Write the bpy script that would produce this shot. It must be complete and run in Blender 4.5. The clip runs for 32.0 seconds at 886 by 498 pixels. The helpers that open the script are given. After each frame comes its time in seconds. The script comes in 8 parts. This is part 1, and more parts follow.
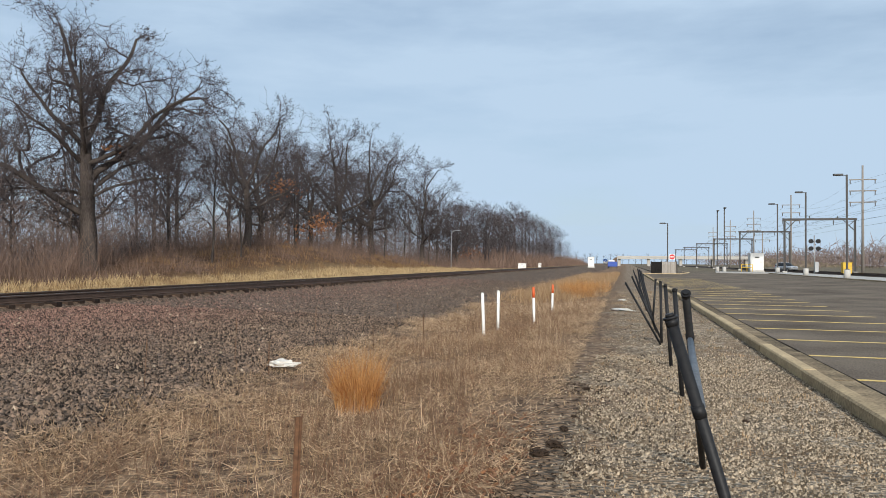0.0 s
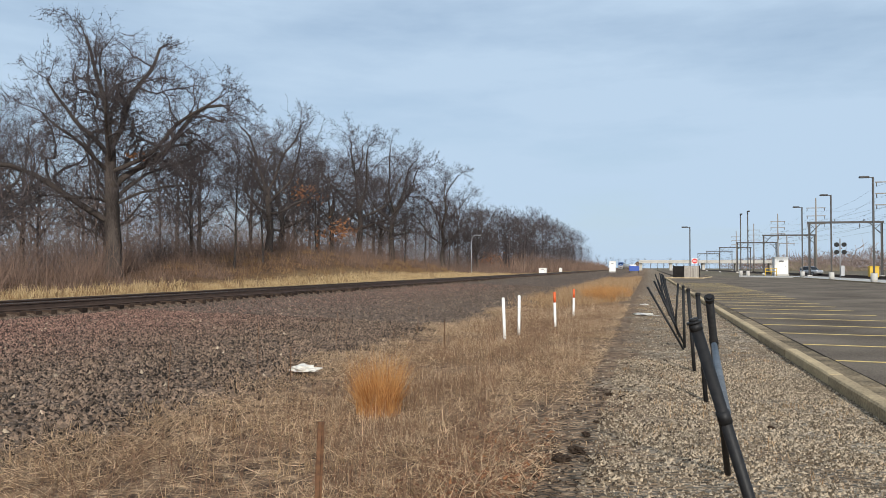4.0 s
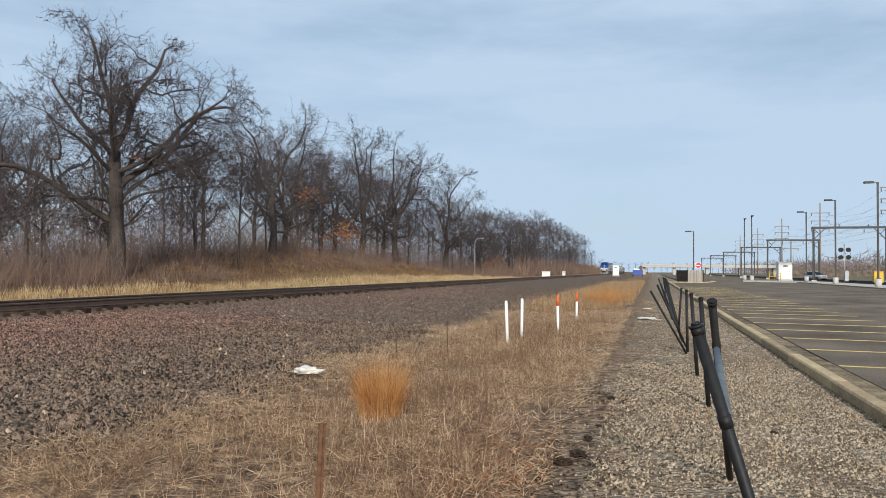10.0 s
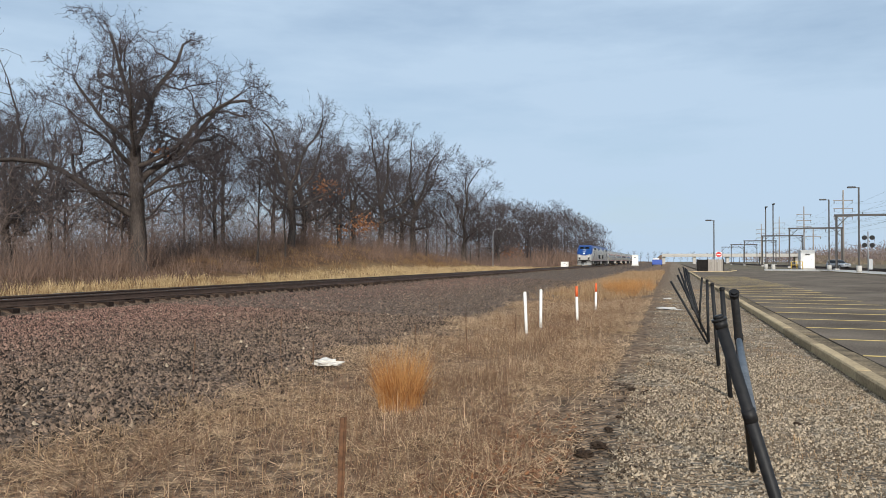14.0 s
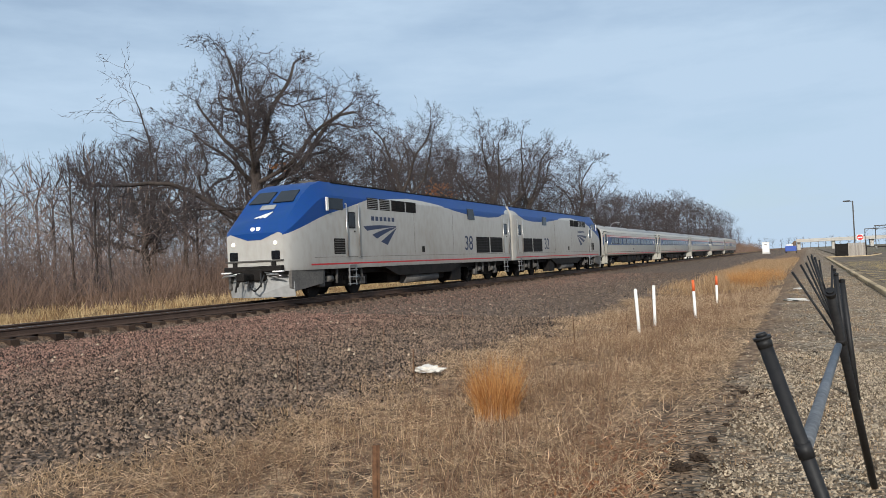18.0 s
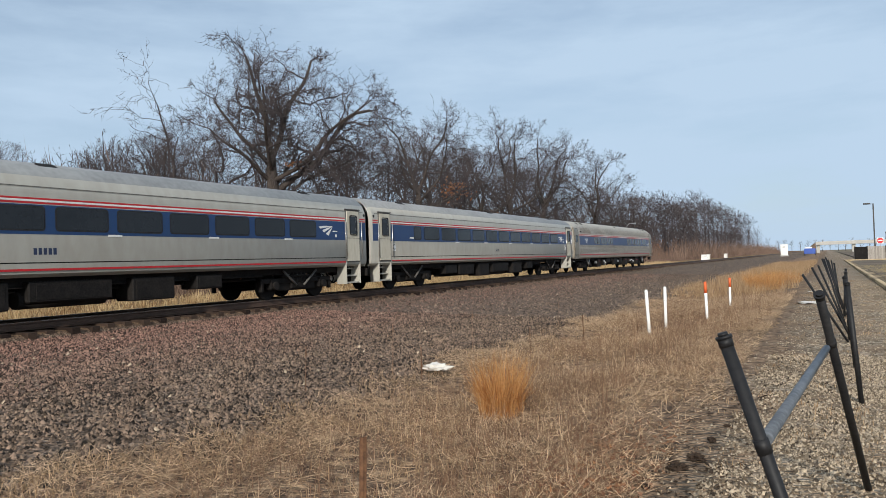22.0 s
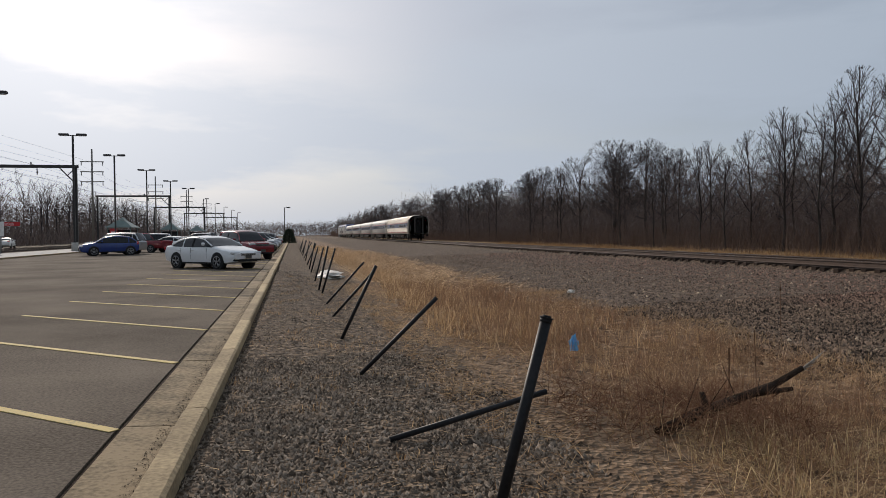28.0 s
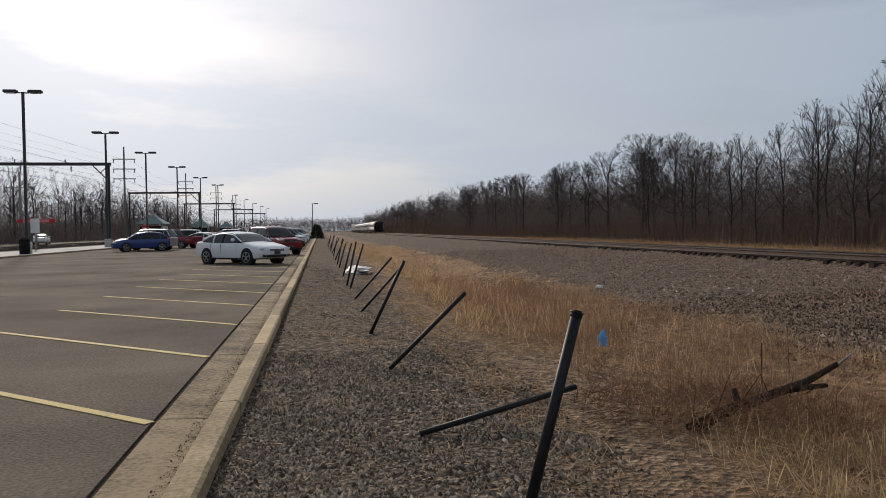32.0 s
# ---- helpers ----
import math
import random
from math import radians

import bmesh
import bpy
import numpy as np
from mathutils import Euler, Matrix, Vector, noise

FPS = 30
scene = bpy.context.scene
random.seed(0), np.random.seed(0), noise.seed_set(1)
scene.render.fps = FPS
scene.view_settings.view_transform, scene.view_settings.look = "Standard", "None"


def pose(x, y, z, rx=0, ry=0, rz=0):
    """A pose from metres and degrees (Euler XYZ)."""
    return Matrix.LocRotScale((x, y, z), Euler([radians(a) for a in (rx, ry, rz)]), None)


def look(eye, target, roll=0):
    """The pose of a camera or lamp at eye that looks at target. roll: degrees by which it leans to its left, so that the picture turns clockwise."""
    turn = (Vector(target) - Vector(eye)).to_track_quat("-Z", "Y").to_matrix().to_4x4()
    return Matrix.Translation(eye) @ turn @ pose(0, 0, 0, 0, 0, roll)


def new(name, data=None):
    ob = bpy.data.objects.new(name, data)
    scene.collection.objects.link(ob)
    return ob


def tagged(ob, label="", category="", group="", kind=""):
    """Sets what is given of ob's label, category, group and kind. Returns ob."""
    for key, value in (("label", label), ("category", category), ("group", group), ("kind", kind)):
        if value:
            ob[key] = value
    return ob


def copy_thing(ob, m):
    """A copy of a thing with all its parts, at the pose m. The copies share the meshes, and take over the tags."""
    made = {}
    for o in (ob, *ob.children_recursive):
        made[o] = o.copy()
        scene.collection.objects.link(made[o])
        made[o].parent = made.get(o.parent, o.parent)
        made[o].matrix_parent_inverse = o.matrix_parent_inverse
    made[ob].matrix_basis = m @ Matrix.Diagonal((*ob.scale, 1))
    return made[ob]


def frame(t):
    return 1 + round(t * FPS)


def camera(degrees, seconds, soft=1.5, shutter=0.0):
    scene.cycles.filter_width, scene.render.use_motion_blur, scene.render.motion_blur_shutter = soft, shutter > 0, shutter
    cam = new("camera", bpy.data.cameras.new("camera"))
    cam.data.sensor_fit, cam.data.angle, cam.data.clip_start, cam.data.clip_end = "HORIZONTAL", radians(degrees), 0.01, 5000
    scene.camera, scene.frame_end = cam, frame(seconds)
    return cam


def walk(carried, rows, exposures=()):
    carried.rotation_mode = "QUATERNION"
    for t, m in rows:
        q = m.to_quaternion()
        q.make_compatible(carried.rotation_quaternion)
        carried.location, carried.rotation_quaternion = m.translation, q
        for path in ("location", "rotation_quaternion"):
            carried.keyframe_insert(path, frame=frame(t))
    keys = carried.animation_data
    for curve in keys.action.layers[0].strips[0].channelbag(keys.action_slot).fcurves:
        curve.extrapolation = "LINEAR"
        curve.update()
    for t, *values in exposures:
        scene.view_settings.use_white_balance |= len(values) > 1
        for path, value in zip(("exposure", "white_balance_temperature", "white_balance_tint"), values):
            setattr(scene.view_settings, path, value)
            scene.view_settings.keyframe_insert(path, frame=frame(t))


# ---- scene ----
cam = camera(61.72, 32.0, 0.6)


def shot(x, y, z, yaw, pitch, lean):
    """Camera pose: yaw counted to the left from +Y, pitch upwards, lean to the left."""
    return pose(x, y, z, 90 + pitch, 0, yaw) @ pose(0, 0, 0, 0, 0, lean)


# seconds, eye x, y, z, yaw, pitch, lean
PATH = [
    (0.0, -0.000, -0.000, 1.448, 13.901, 1.012, 0.367),
    (0.5, -0.000, 0.001, 1.450, 14.095, 1.169, 0.366),
    (1.0, -0.000, 0.003, 1.451, 14.560, 1.208, 0.286),
    (1.5, -0.001, -0.004, 1.450, 14.919, 1.307, 0.397),
    (2.0, 0.000, 0.007, 1.447, 15.158, 1.370, 0.337),
    (2.5, -0.001, -0.001, 1.448, 15.267, 1.446, 0.468),
    (3.0, -0.001, 0.004, 1.449, 15.348, 1.606, 0.322),
    (3.5, -0.003, 0.001, 1.448, 15.462, 1.502, 0.280),
    (5.5, -0.001, -0.003, 1.448, 15.402, 1.299, -0.227),
    (6.0, -0.000, -0.002, 1.448, 15.538, 1.389, -0.170),
    (6.5, -0.001, -0.001, 1.450, 15.719, 1.418, -0.159),
    (7.0, -0.002, -0.003, 1.450, 15.860, 1.534, 0.086),
    (7.5, 0.000, -0.001, 1.449, 15.681, 1.535, 0.117),
    (8.0, 0.001, 0.002, 1.449, 15.797, 1.109, -0.144),
    (8.5, -0.001, 0.001, 1.447, 15.832, 0.905, -0.221),
    (9.0, 0.001, 0.006, 1.446, 15.679, 0.794, -0.184),
    (9.5, -0.002, 0.003, 1.448, 15.978, 1.135, 0.424),
    (10.0, 0.001, -0.002, 1.446, 15.731, 1.604, 0.526),
    (10.5, -0.003, -0.007, 1.447, 16.393, 0.570, 0.285),
    (11.0, -0.002, -0.010, 1.449, 16.514, 0.305, -0.105),
    (11.5, -0.001, -0.007, 1.446, 16.563, 0.488, 0.405),
    (12.0, -0.001, -0.003, 1.448, 16.802, 0.705, 0.243),
    (12.5, -0.003, -0.003, 1.448, 16.953, 0.710, 0.317),
    (13.0, 0.001, 0.002, 1.447, 16.954, 0.516, 0.179),
    (13.5, -0.001, -0.002, 1.447, 17.228, 0.419, 0.106),
    (14.0, -0.005, 0.004, 1.456, 17.123, 0.909, 0.097),
    (14.5, -0.001, 0.023, 1.449, 17.519, 1.113, -0.994),
    (16.5, 0.063, 0.137, 1.464, 20.590, 0.850, -1.791),
    (17.0, 0.113, 0.190, 1.465, 21.029, 2.038, -1.747),
    (17.5, 0.194, 0.242, 1.479, 24.655, 1.575, -1.828),
    (18.0, 0.230, 0.287, 1.506, 26.188, 1.076, -2.571),
    (18.5, 0.246, 0.294, 1.505, 25.229, 1.252, -2.409),
    (19.0, 0.251, 0.271, 1.506, 24.395, 2.129, -1.649),
    (19.5, 0.253, 0.260, 1.507, 23.263, 2.100, -1.535),
    (20.0, 0.251, 0.270, 1.505, 23.209, 1.718, -2.021),
    (20.5, 0.249, 0.270, 1.504, 23.393, 1.338, -2.003),
    (21.0, 0.258, 0.270, 1.502, 23.320, 0.746, -2.158),
    (21.5, 0.285, 0.286, 1.508, 26.324, 0.372, -2.671),
    (22.0, 0.358, 0.263, 1.502, 27.415, 1.036, -1.953),
    (22.5, 0.441, 0.309, 1.544, 31.950, -1.094, -2.832),
    (23.0, 0.542, 0.408, 1.549, 39.976, 0.375, -2.362),
    (23.5, 0.622, 0.500, 1.505, 48.06, 0.181, -1.464),
    (23.8, 0.668, 0.552, 1.484, 56.745, 0.677, -2.226),
    (23.9, 0.684, 0.570, 1.480, 62.019, 0.611, -2.128),
    (24.0, 0.699, 0.588, 1.477, 69.525, 0.975, -2.343),
    (24.1, 0.755, 0.640, 1.478, 77.400, 0.850, -1.600),
    (24.2, 0.809, 0.692, 1.478, 87.900, 0.600, -1.150),
    (24.3, 0.864, 0.744, 1.479, 95.900, 0.900, -0.850),
    (24.4, 0.918, 0.796, 1.480, 104.900, 1.400, -0.650),
    (24.5, 0.973, 0.849, 1.481, 112.400, 1.150, -0.800),
    (24.6, 1.028, 0.901, 1.481, 121.000, 0.400, -0.950),
    (24.7, 1.082, 0.953, 1.482, 129.400, -0.200, -1.300),
    (24.8, 1.137, 1.005, 1.483, 136.000, -0.250, -1.700),
    (25.0, 1.246, 1.109, 1.484, 145.221, -0.036, -2.300),
    (25.5, 1.326, 1.117, 1.483, 155.130, 0.186, -1.193),
    (26.0, 1.369, 1.088, 1.481, 159.914, 0.110, -1.176),
    (26.5, 1.375, 1.014, 1.474, 164.646, -0.447, -1.008),
    (28.5, 1.460, 0.971, 1.473, 168.703, -1.316, -0.709),
    (29.0, 1.458, 0.971, 1.470, 168.780, -1.424, -1.038),
    (29.5, 1.461, 0.967, 1.471, 169.018, -1.408, -0.687),
    (30.0, 1.458, 0.978, 1.469, 169.348, -1.339, -0.654),
    (30.5, 1.466, 0.973, 1.473, 169.634, -1.637, -0.530),
    (31.0, 1.467, 0.983, 1.472, 169.979, -1.496, -0.518),
    (31.5, 1.466, 0.981, 1.474, 170.196, -1.514, -0.903),
    (32.0, 1.466, 0.980, 1.472, 170.585, -1.541, -0.757),
]
walk(cam, [(r[0], shot(*r[1:])) for r in PATH],
     exposures=[(0, 0.22, 6500, 10), (23.5, 0.22, 6500, 10), (24.4, 0.24, 6500, 10), (25.1, 0.14, 6600, 10), (26.0, -0.18, 6700, 12), (28.5, -0.44, 7000, 16), (32.0, -0.44, 7000, 16)])

# ---------------------------------------------------------------- light
SUN_AZ, SUN_EL = radians(198.0), radians(24.0)      # azimuth to the left from +Y
sun_way = Vector((-math.sin(SUN_AZ) * math.cos(SUN_EL), math.cos(SUN_AZ) * math.cos(SUN_EL), math.sin(SUN_EL)))


def make_world():
    w = bpy.data.worlds.new("sky")
    scene.world = w
    w.use_nodes = True
    nt = w.node_tree
    nt.nodes.clear()
    out = nt.nodes.new("ShaderNodeOutputWorld")
    bg = nt.nodes.new("ShaderNodeBackground")
    sky = nt.nodes.new("ShaderNodeTexSky")
    sky.sky_type = "NISHITA"
    sky.sun_disc = False
    sky.sun_elevation = SUN_EL
    sky.sun_rotation = math.atan2(sun_way.x, sun_way.y)
    sky.air_density, sky.dust_density, sky.ozone_density = 1.0, 1.0, 2.0
    # thin streaky cloud veil
    tc = nt.nodes.new("ShaderNodeTexCoord")
    mp = nt.nodes.new("ShaderNodeMapping")
    mp.inputs["Scale"].default_value = (1.1, 1.1, 5.0)
    mp.inputs["Rotation"].default_value = (0.12, 0.08, 0.5)
    no = nt.nodes.new("ShaderNodeTexNoise")
    no.inputs["Scale"].default_value = 1.6
    no.inputs["Detail"].default_value = 8.0
    no.inputs["Roughness"].default_value = 0.56
    rm = nt.nodes.new("ShaderNodeMapRange")
    rm.inputs["From Min"].default_value = 0.36
    rm.inputs["From Max"].default_value = 0.56
    rm.inputs["To Min"].default_value = 0.52
    rm.inputs["To Max"].default_value = 0.97
    veil = nt.nodes.new("ShaderNodeMix")
    veil.data_type = "RGBA"
    veil.inputs["B"].default_value = (5.45, 7.05, 8.85, 1)
    nt.links.new(tc.outputs["Generated"], mp.inputs["Vector"])
    nt.links.new(mp.outputs["Vector"], no.inputs["Vector"])
    nt.links.new(no.outputs["Fac"], rm.inputs["Value"])
    # the veil closes towards the horizon
    sep = nt.nodes.new("ShaderNodeSeparateXYZ")
    nt.links.new(tc.outputs["Generated"], sep.inputs["Vector"])
    low = nt.nodes.new("ShaderNodeMapRange")
    low.interpolation_type = "SMOOTHSTEP"
    low.inputs["From Min"].default_value, low.inputs["From Max"].default_value = 0.0, 0.22
    low.inputs["To Min"].default_value, low.inputs["To Max"].default_value = 0.97, 0.0
    nt.links.new(sep.outputs["Z"], low.inputs["Value"])
    top = nt.nodes.new("ShaderNodeMath")
    top.operation = "MAXIMUM"
    nt.links.new(rm.outputs["Result"], top.inputs[0])
    nt.links.new(low.outputs["Result"], top.inputs[1])
    nt.links.new(top.outputs[0], veil.inputs["Factor"])
    nt.links.new(sky.outputs["Color"], veil.inputs["A"])
    # the veil glows round the sun
    dot = nt.nodes.new("ShaderNodeVectorMath")
    dot.operation = "DOT_PRODUCT"
    dot.inputs[1].default_value = sun_way
    nt.links.new(tc.outputs["Generated"], dot.inputs[0])
    cap = nt.nodes.new("ShaderNodeMapRange")
    cap.inputs["From Min"].default_value, cap.inputs["From Max"].default_value = 0.0, 1.0
    nt.links.new(dot.outputs["Value"], cap.inputs["Value"])
    halo = nt.nodes.new("ShaderNodeMath")
    halo.operation = "POWER"
    halo.inputs[1].default_value = 20.0
    nt.links.new(cap.outputs["Result"], halo.inputs[0])
    glowing = nt.nodes.new("ShaderNodeVectorMath")
    glowing.operation = "SCALE"
    glowing.inputs[0].default_value = (7.2, 7.2, 7.1)
    nt.links.new(halo.outputs[0], glowing.inputs["Scale"])
    wide = nt.nodes.new("ShaderNodeMath")
    wide.operation = "POWER"
    wide.inputs[1].default_value = 2.5
    nt.links.new(cap.outputs["Result"], wide.inputs[0])
    haze = nt.nodes.new("ShaderNodeVectorMath")
    haze.operation = "SCALE"
    haze.inputs[0].default_value = (3.6, 3.5, 3.4)
    nt.links.new(wide.outputs[0], haze.inputs["Scale"])
    both = nt.nodes.new("ShaderNodeVectorMath")
    nt.links.new(glowing.outputs[0], both.inputs[0])
    nt.links.new(haze.outputs[0], both.inputs[1])
    total = nt.nodes.new("ShaderNodeVectorMath")
    nt.links.new(veil.outputs["Result"], total.inputs[0])
    nt.links.new(both.outputs[0], total.inputs[1])
    nt.links.new(total.outputs[0], bg.inputs["Color"])
    bg.inputs["Strength"].default_value = 0.082
    nt.links.new(bg.outputs["Background"], out.inputs["Surface"])


make_world()
sun_data = bpy.data.lights.new("sun", "SUN")
sun_data.energy, sun_data.angle, sun_data.color = 3.6, radians(3.0), (1.0, 0.95, 0.87)
sun = new("sun", sun_data)
sun.matrix_world = look((0, 0, 60), Vector((0, 0, 60)) - sun_way)

# ---------------------------------------------------------------- materials
def mat(name, a, b=None, scale=2.0, rough=0.7, metal=0.0, bump=0.0, fine=8.0, spec=0.4, rnd=0.0, isl=False, lo=0.35, hi=0.65, streak=1.0, thin=0.0):
    """Two-tone noise material: a and b mix in large and fine noise, with fine relief."""
    m = bpy.data.materials.new(name)
    m.use_nodes = True
    nt = m.node_tree
    bs = nt.nodes["Principled BSDF"]
    b = b or tuple(c * 0.75 for c in a)
    tc = nt.nodes.new("ShaderNodeTexCoord")
    mp = nt.nodes.new("ShaderNodeMapping")
    mp.inputs["Scale"].default_value = (1, 1, streak)
    nt.links.new(tc.outputs["Object"], mp.inputs["Vector"])
    n1 = nt.nodes.new("ShaderNodeTexNoise")
    n1.inputs["Scale"].default_value, n1.inputs["Detail"].default_value = scale, 5
    n2 = nt.nodes.new("ShaderNodeTexNoise")
    n2.inputs["Scale"].default_value, n2.inputs["Detail"].default_value = scale * fine, 4
    for n in (n1, n2):
        nt.links.new(mp.outputs["Vector"], n.inputs["Vector"])
    add = nt.nodes.new("ShaderNodeMath")
    add.operation = "ADD"
    half = nt.nodes.new("ShaderNodeMath")
    half.operation = "MULTIPLY"
    half.inputs[1].default_value = 0.5
    nt.links.new(n1.outputs["Fac"], add.inputs[0])
    nt.links.new(n2.outputs["Fac"], add.inputs[1])
    nt.links.new(add.outputs[0], half.inputs[0])
    fac = half.outputs[0]
    if rnd or isl:
        src = nt.nodes.new("ShaderNodeNewGeometry" if isl else "ShaderNodeObjectInfo")
        r = nt.nodes.new("ShaderNodeMath")
        r.operation = "MULTIPLY_ADD"
        r.inputs[1].default_value = rnd or 0.5
        nt.links.new(src.outputs["Random Per Island" if isl else "Random"], r.inputs[0])
        nt.links.new(fac, r.inputs[2])
        sub = nt.nodes.new("ShaderNodeMath")
        sub.operation = "SUBTRACT"
        sub.inputs[1].default_value = (rnd or 0.5) / 2
        nt.links.new(r.outputs[0], sub.inputs[0])
        fac = sub.outputs[0]
    ramp = nt.nodes.new("ShaderNodeValToRGB")
    ramp.color_ramp.elements[0].position, ramp.color_ramp.elements[1].position = lo, hi
    ramp.color_ramp.elements[0].color, ramp.color_ramp.elements[1].color = (*a, 1), (*b, 1)
    nt.links.new(fac, ramp.inputs["Fac"])
    nt.links.new(ramp.outputs["Color"], bs.inputs["Base Color"])
    bs.inputs["Roughness"].default_value, bs.inputs["Metallic"].default_value = rough, metal
    bs.inputs["Specular IOR Level"].default_value = spec
    if thin:
        tr = nt.nodes.new("ShaderNodeBsdfTranslucent")
        nt.links.new(ramp.outputs["Color"], tr.inputs["Color"])
        mx = nt.nodes.new("ShaderNodeMixShader")
        mx.inputs[0].default_value = thin
        nt.links.new(bs.outputs[0], mx.inputs[1])
        nt.links.new(tr.outputs[0], mx.inputs[2])
        nt.links.new(mx.outputs[0], nt.nodes["Material Output"].inputs["Surface"])
    if bump:
        bp = nt.nodes.new("ShaderNodeBump")
        bp.inputs["Strength"].default_value, bp.inputs["Distance"].default_value = bump, 0.02
        nt.links.new(n2.outputs["Fac"], bp.inputs["Height"])
        nt.links.new(bp.outputs["Normal"], bs.inputs["Normal"])
    return m


def glow(name, col, power):
    m = bpy.data.materials.new(name)
    m.use_nodes = True
    bs = m.node_tree.nodes["Principled BSDF"]
    bs.inputs["Base Color"].default_value = (*col, 1)
    bs.inputs["Emission Color"].default_value = (*col, 1)
    bs.inputs["Emission Strength"].default_value = power
    return m


def ground_material():
    """Zones across the plan: gravel verge, grassy swale, crushed-stone bed, far grass and woodland floor."""
    m = bpy.data.materials.new("ground_cover")
    m.use_nodes = True
    nt = m.node_tree
    L = nt.links.new
    bs = nt.nodes["Principled BSDF"]
    tc = nt.nodes.new("ShaderNodeTexCoord")
    sep = nt.nodes.new("ShaderNodeSeparateXYZ")
    L(tc.outputs["Object"], sep.inputs["Vector"])

    def noise(scale, detail=5):
        n = nt.nodes.new("ShaderNodeTexNoise")
        n.inputs["Scale"].default_value, n.inputs["Detail"].default_value = scale, detail
        L(tc.outputs["Object"], n.inputs["Vector"])
        return n.outputs["Fac"]

    def ramp(fac, stops):
        r = nt.nodes.new("ShaderNodeValToRGB")
        els = r.color_ramp.elements
        while len(els) < len(stops):
            els.new(0.5)
        for e, (p, c) in zip(els, stops):
            e.position, e.color = p, (*c, 1)
        L(fac, r.inputs["Fac"])
        return r.outputs["Color"]

    wob = nt.nodes.new("ShaderNodeMath")
    wob.operation = "MULTIPLY_ADD"
    wob.inputs[1].default_value = 2.4
    L(noise(0.7), wob.inputs[0])
    L(sep.outputs["X"], wob.inputs[2])

    def edge(x0, x1):
        r = nt.nodes.new("ShaderNodeMapRange")
        r.interpolation_type = "SMOOTHSTEP"
        r.inputs["From Min"].default_value, r.inputs["From Max"].default_value = x0 + 1.2, x1 + 1.2
        L(wob.outputs[0], r.inputs["Value"])
        return r.outputs["Result"]

    def mix(f, a, b):
        n = nt.nodes.new("ShaderNodeMix")
        n.data_type = "RGBA"
        L(f, n.inputs["Factor"])
        L(a, n.inputs["A"])
        L(b, n.inputs["B"])
        return n.outputs["Result"]

    vor = nt.nodes.new("ShaderNodeTexVoronoi")
    vor.inputs["Scale"].default_value = 19.0
    L(tc.outputs["Object"], vor.inputs["Vector"])
    vsep = nt.nodes.new("ShaderNodeSeparateColor")
    L(vor.outputs["Color"], vsep.inputs["Color"])
    stone = ramp(vsep.outputs["Red"], [(0.0, (0.042, 0.030, 0.021)), (0.5, (0.120, 0.085, 0.061)), (0.8, (0.187, 0.133, 0.097)), (1.0, (0.281, 0.202, 0.149))])
    gravel = ramp(vsep.outputs["Green"], [(0.0, (0.104, 0.079, 0.052)), (0.5, (0.229, 0.179, 0.126)), (1.0, (0.458, 0.379, 0.284))])
    dirt = ramp(noise(1.3), [(0.35, (0.135, 0.088, 0.055)), (0.65, (0.285, 0.195, 0.122))])
    verge = mix(ramp(noise(0.9), [(0.40, (0, 0, 0)), (0.62, (0.75, 0.75, 0.75))]), gravel, dirt)
    straw = ramp(noise(6.0, 8), [(0.32, (0.066, 0.042, 0.028)), (0.5, (0.20, 0.128, 0.080)), (0.7, (0.48, 0.325, 0.197))])
    far = ramp(noise(3.0, 8), [(0.3, (0.146, 0.094, 0.048)), (0.7, (0.354, 0.231, 0.112))])
    leaf = ramp(noise(2.0, 8), [(0.3, (0.073, 0.039, 0.023)), (0.7, (0.177, 0.099, 0.051))])
    c = mix(edge(-27.5, -24.5), leaf, far)
    c = mix(edge(-20.6, -19.6), c, stone)
    fines = ramp(noise(5.0, 8), [(0.3, (0.088, 0.054, 0.033)), (0.7, (0.208, 0.133, 0.082))])
    def sharp(x0, x1):
        r = nt.nodes.new("ShaderNodeMapRange")
        r.inputs["From Min"].default_value, r.inputs["From Max"].default_value = x0, x1
        L(sep.outputs["X"], r.inputs["Value"])
        return r.outputs["Result"]
    c = mix(sharp(-18.35, -18.2), c, fines)
    c = mix(sharp(-15.72, -15.55), c, stone)
    c = mix(edge(-5.8, -4.6), c, straw)
    south = nt.nodes.new("ShaderNodeMapRange")
    south.interpolation_type = "SMOOTHSTEP"
    south.inputs["From Min"].default_value, south.inputs["From Max"].default_value = -1.5, 1.5
    L(sep.outputs["Y"], south.inputs["Value"])
    mulch = ramp(noise(9.0, 8), [(0.34, (0.036, 0.026, 0.018)), (0.52, (0.130, 0.092, 0.063)), (0.70, (0.30, 0.218, 0.150))])
    soil = ramp(noise(7.0, 8), [(0.32, (0.070, 0.046, 0.030)), (0.52, (0.200, 0.132, 0.084)), (0.72, (0.38, 0.26, 0.165))])
    c = mix(edge(-1.7, -1.0), c, soil)
    c = mix(edge(-0.7, 0.25), c, mix(south.outputs["Result"], mulch, verge))
    c = mix(edge(3.5, 5.0), c, ramp(noise(0.5, 8), [(0.3, (0.10, 0.085, 0.06)), (0.7, (0.22, 0.18, 0.12))]))
    L(c, bs.inputs["Base Color"])
    bs.inputs["Roughness"].default_value = 0.95
    bs.inputs["Specular IOR Level"].default_value = 0.15
    bp = nt.nodes.new("ShaderNodeBump")
    bp.inputs["Strength"].default_value, bp.inputs["Distance"].default_value = 1.0, 0.05
    L(vor.outputs["Distance"], bp.inputs["Height"])
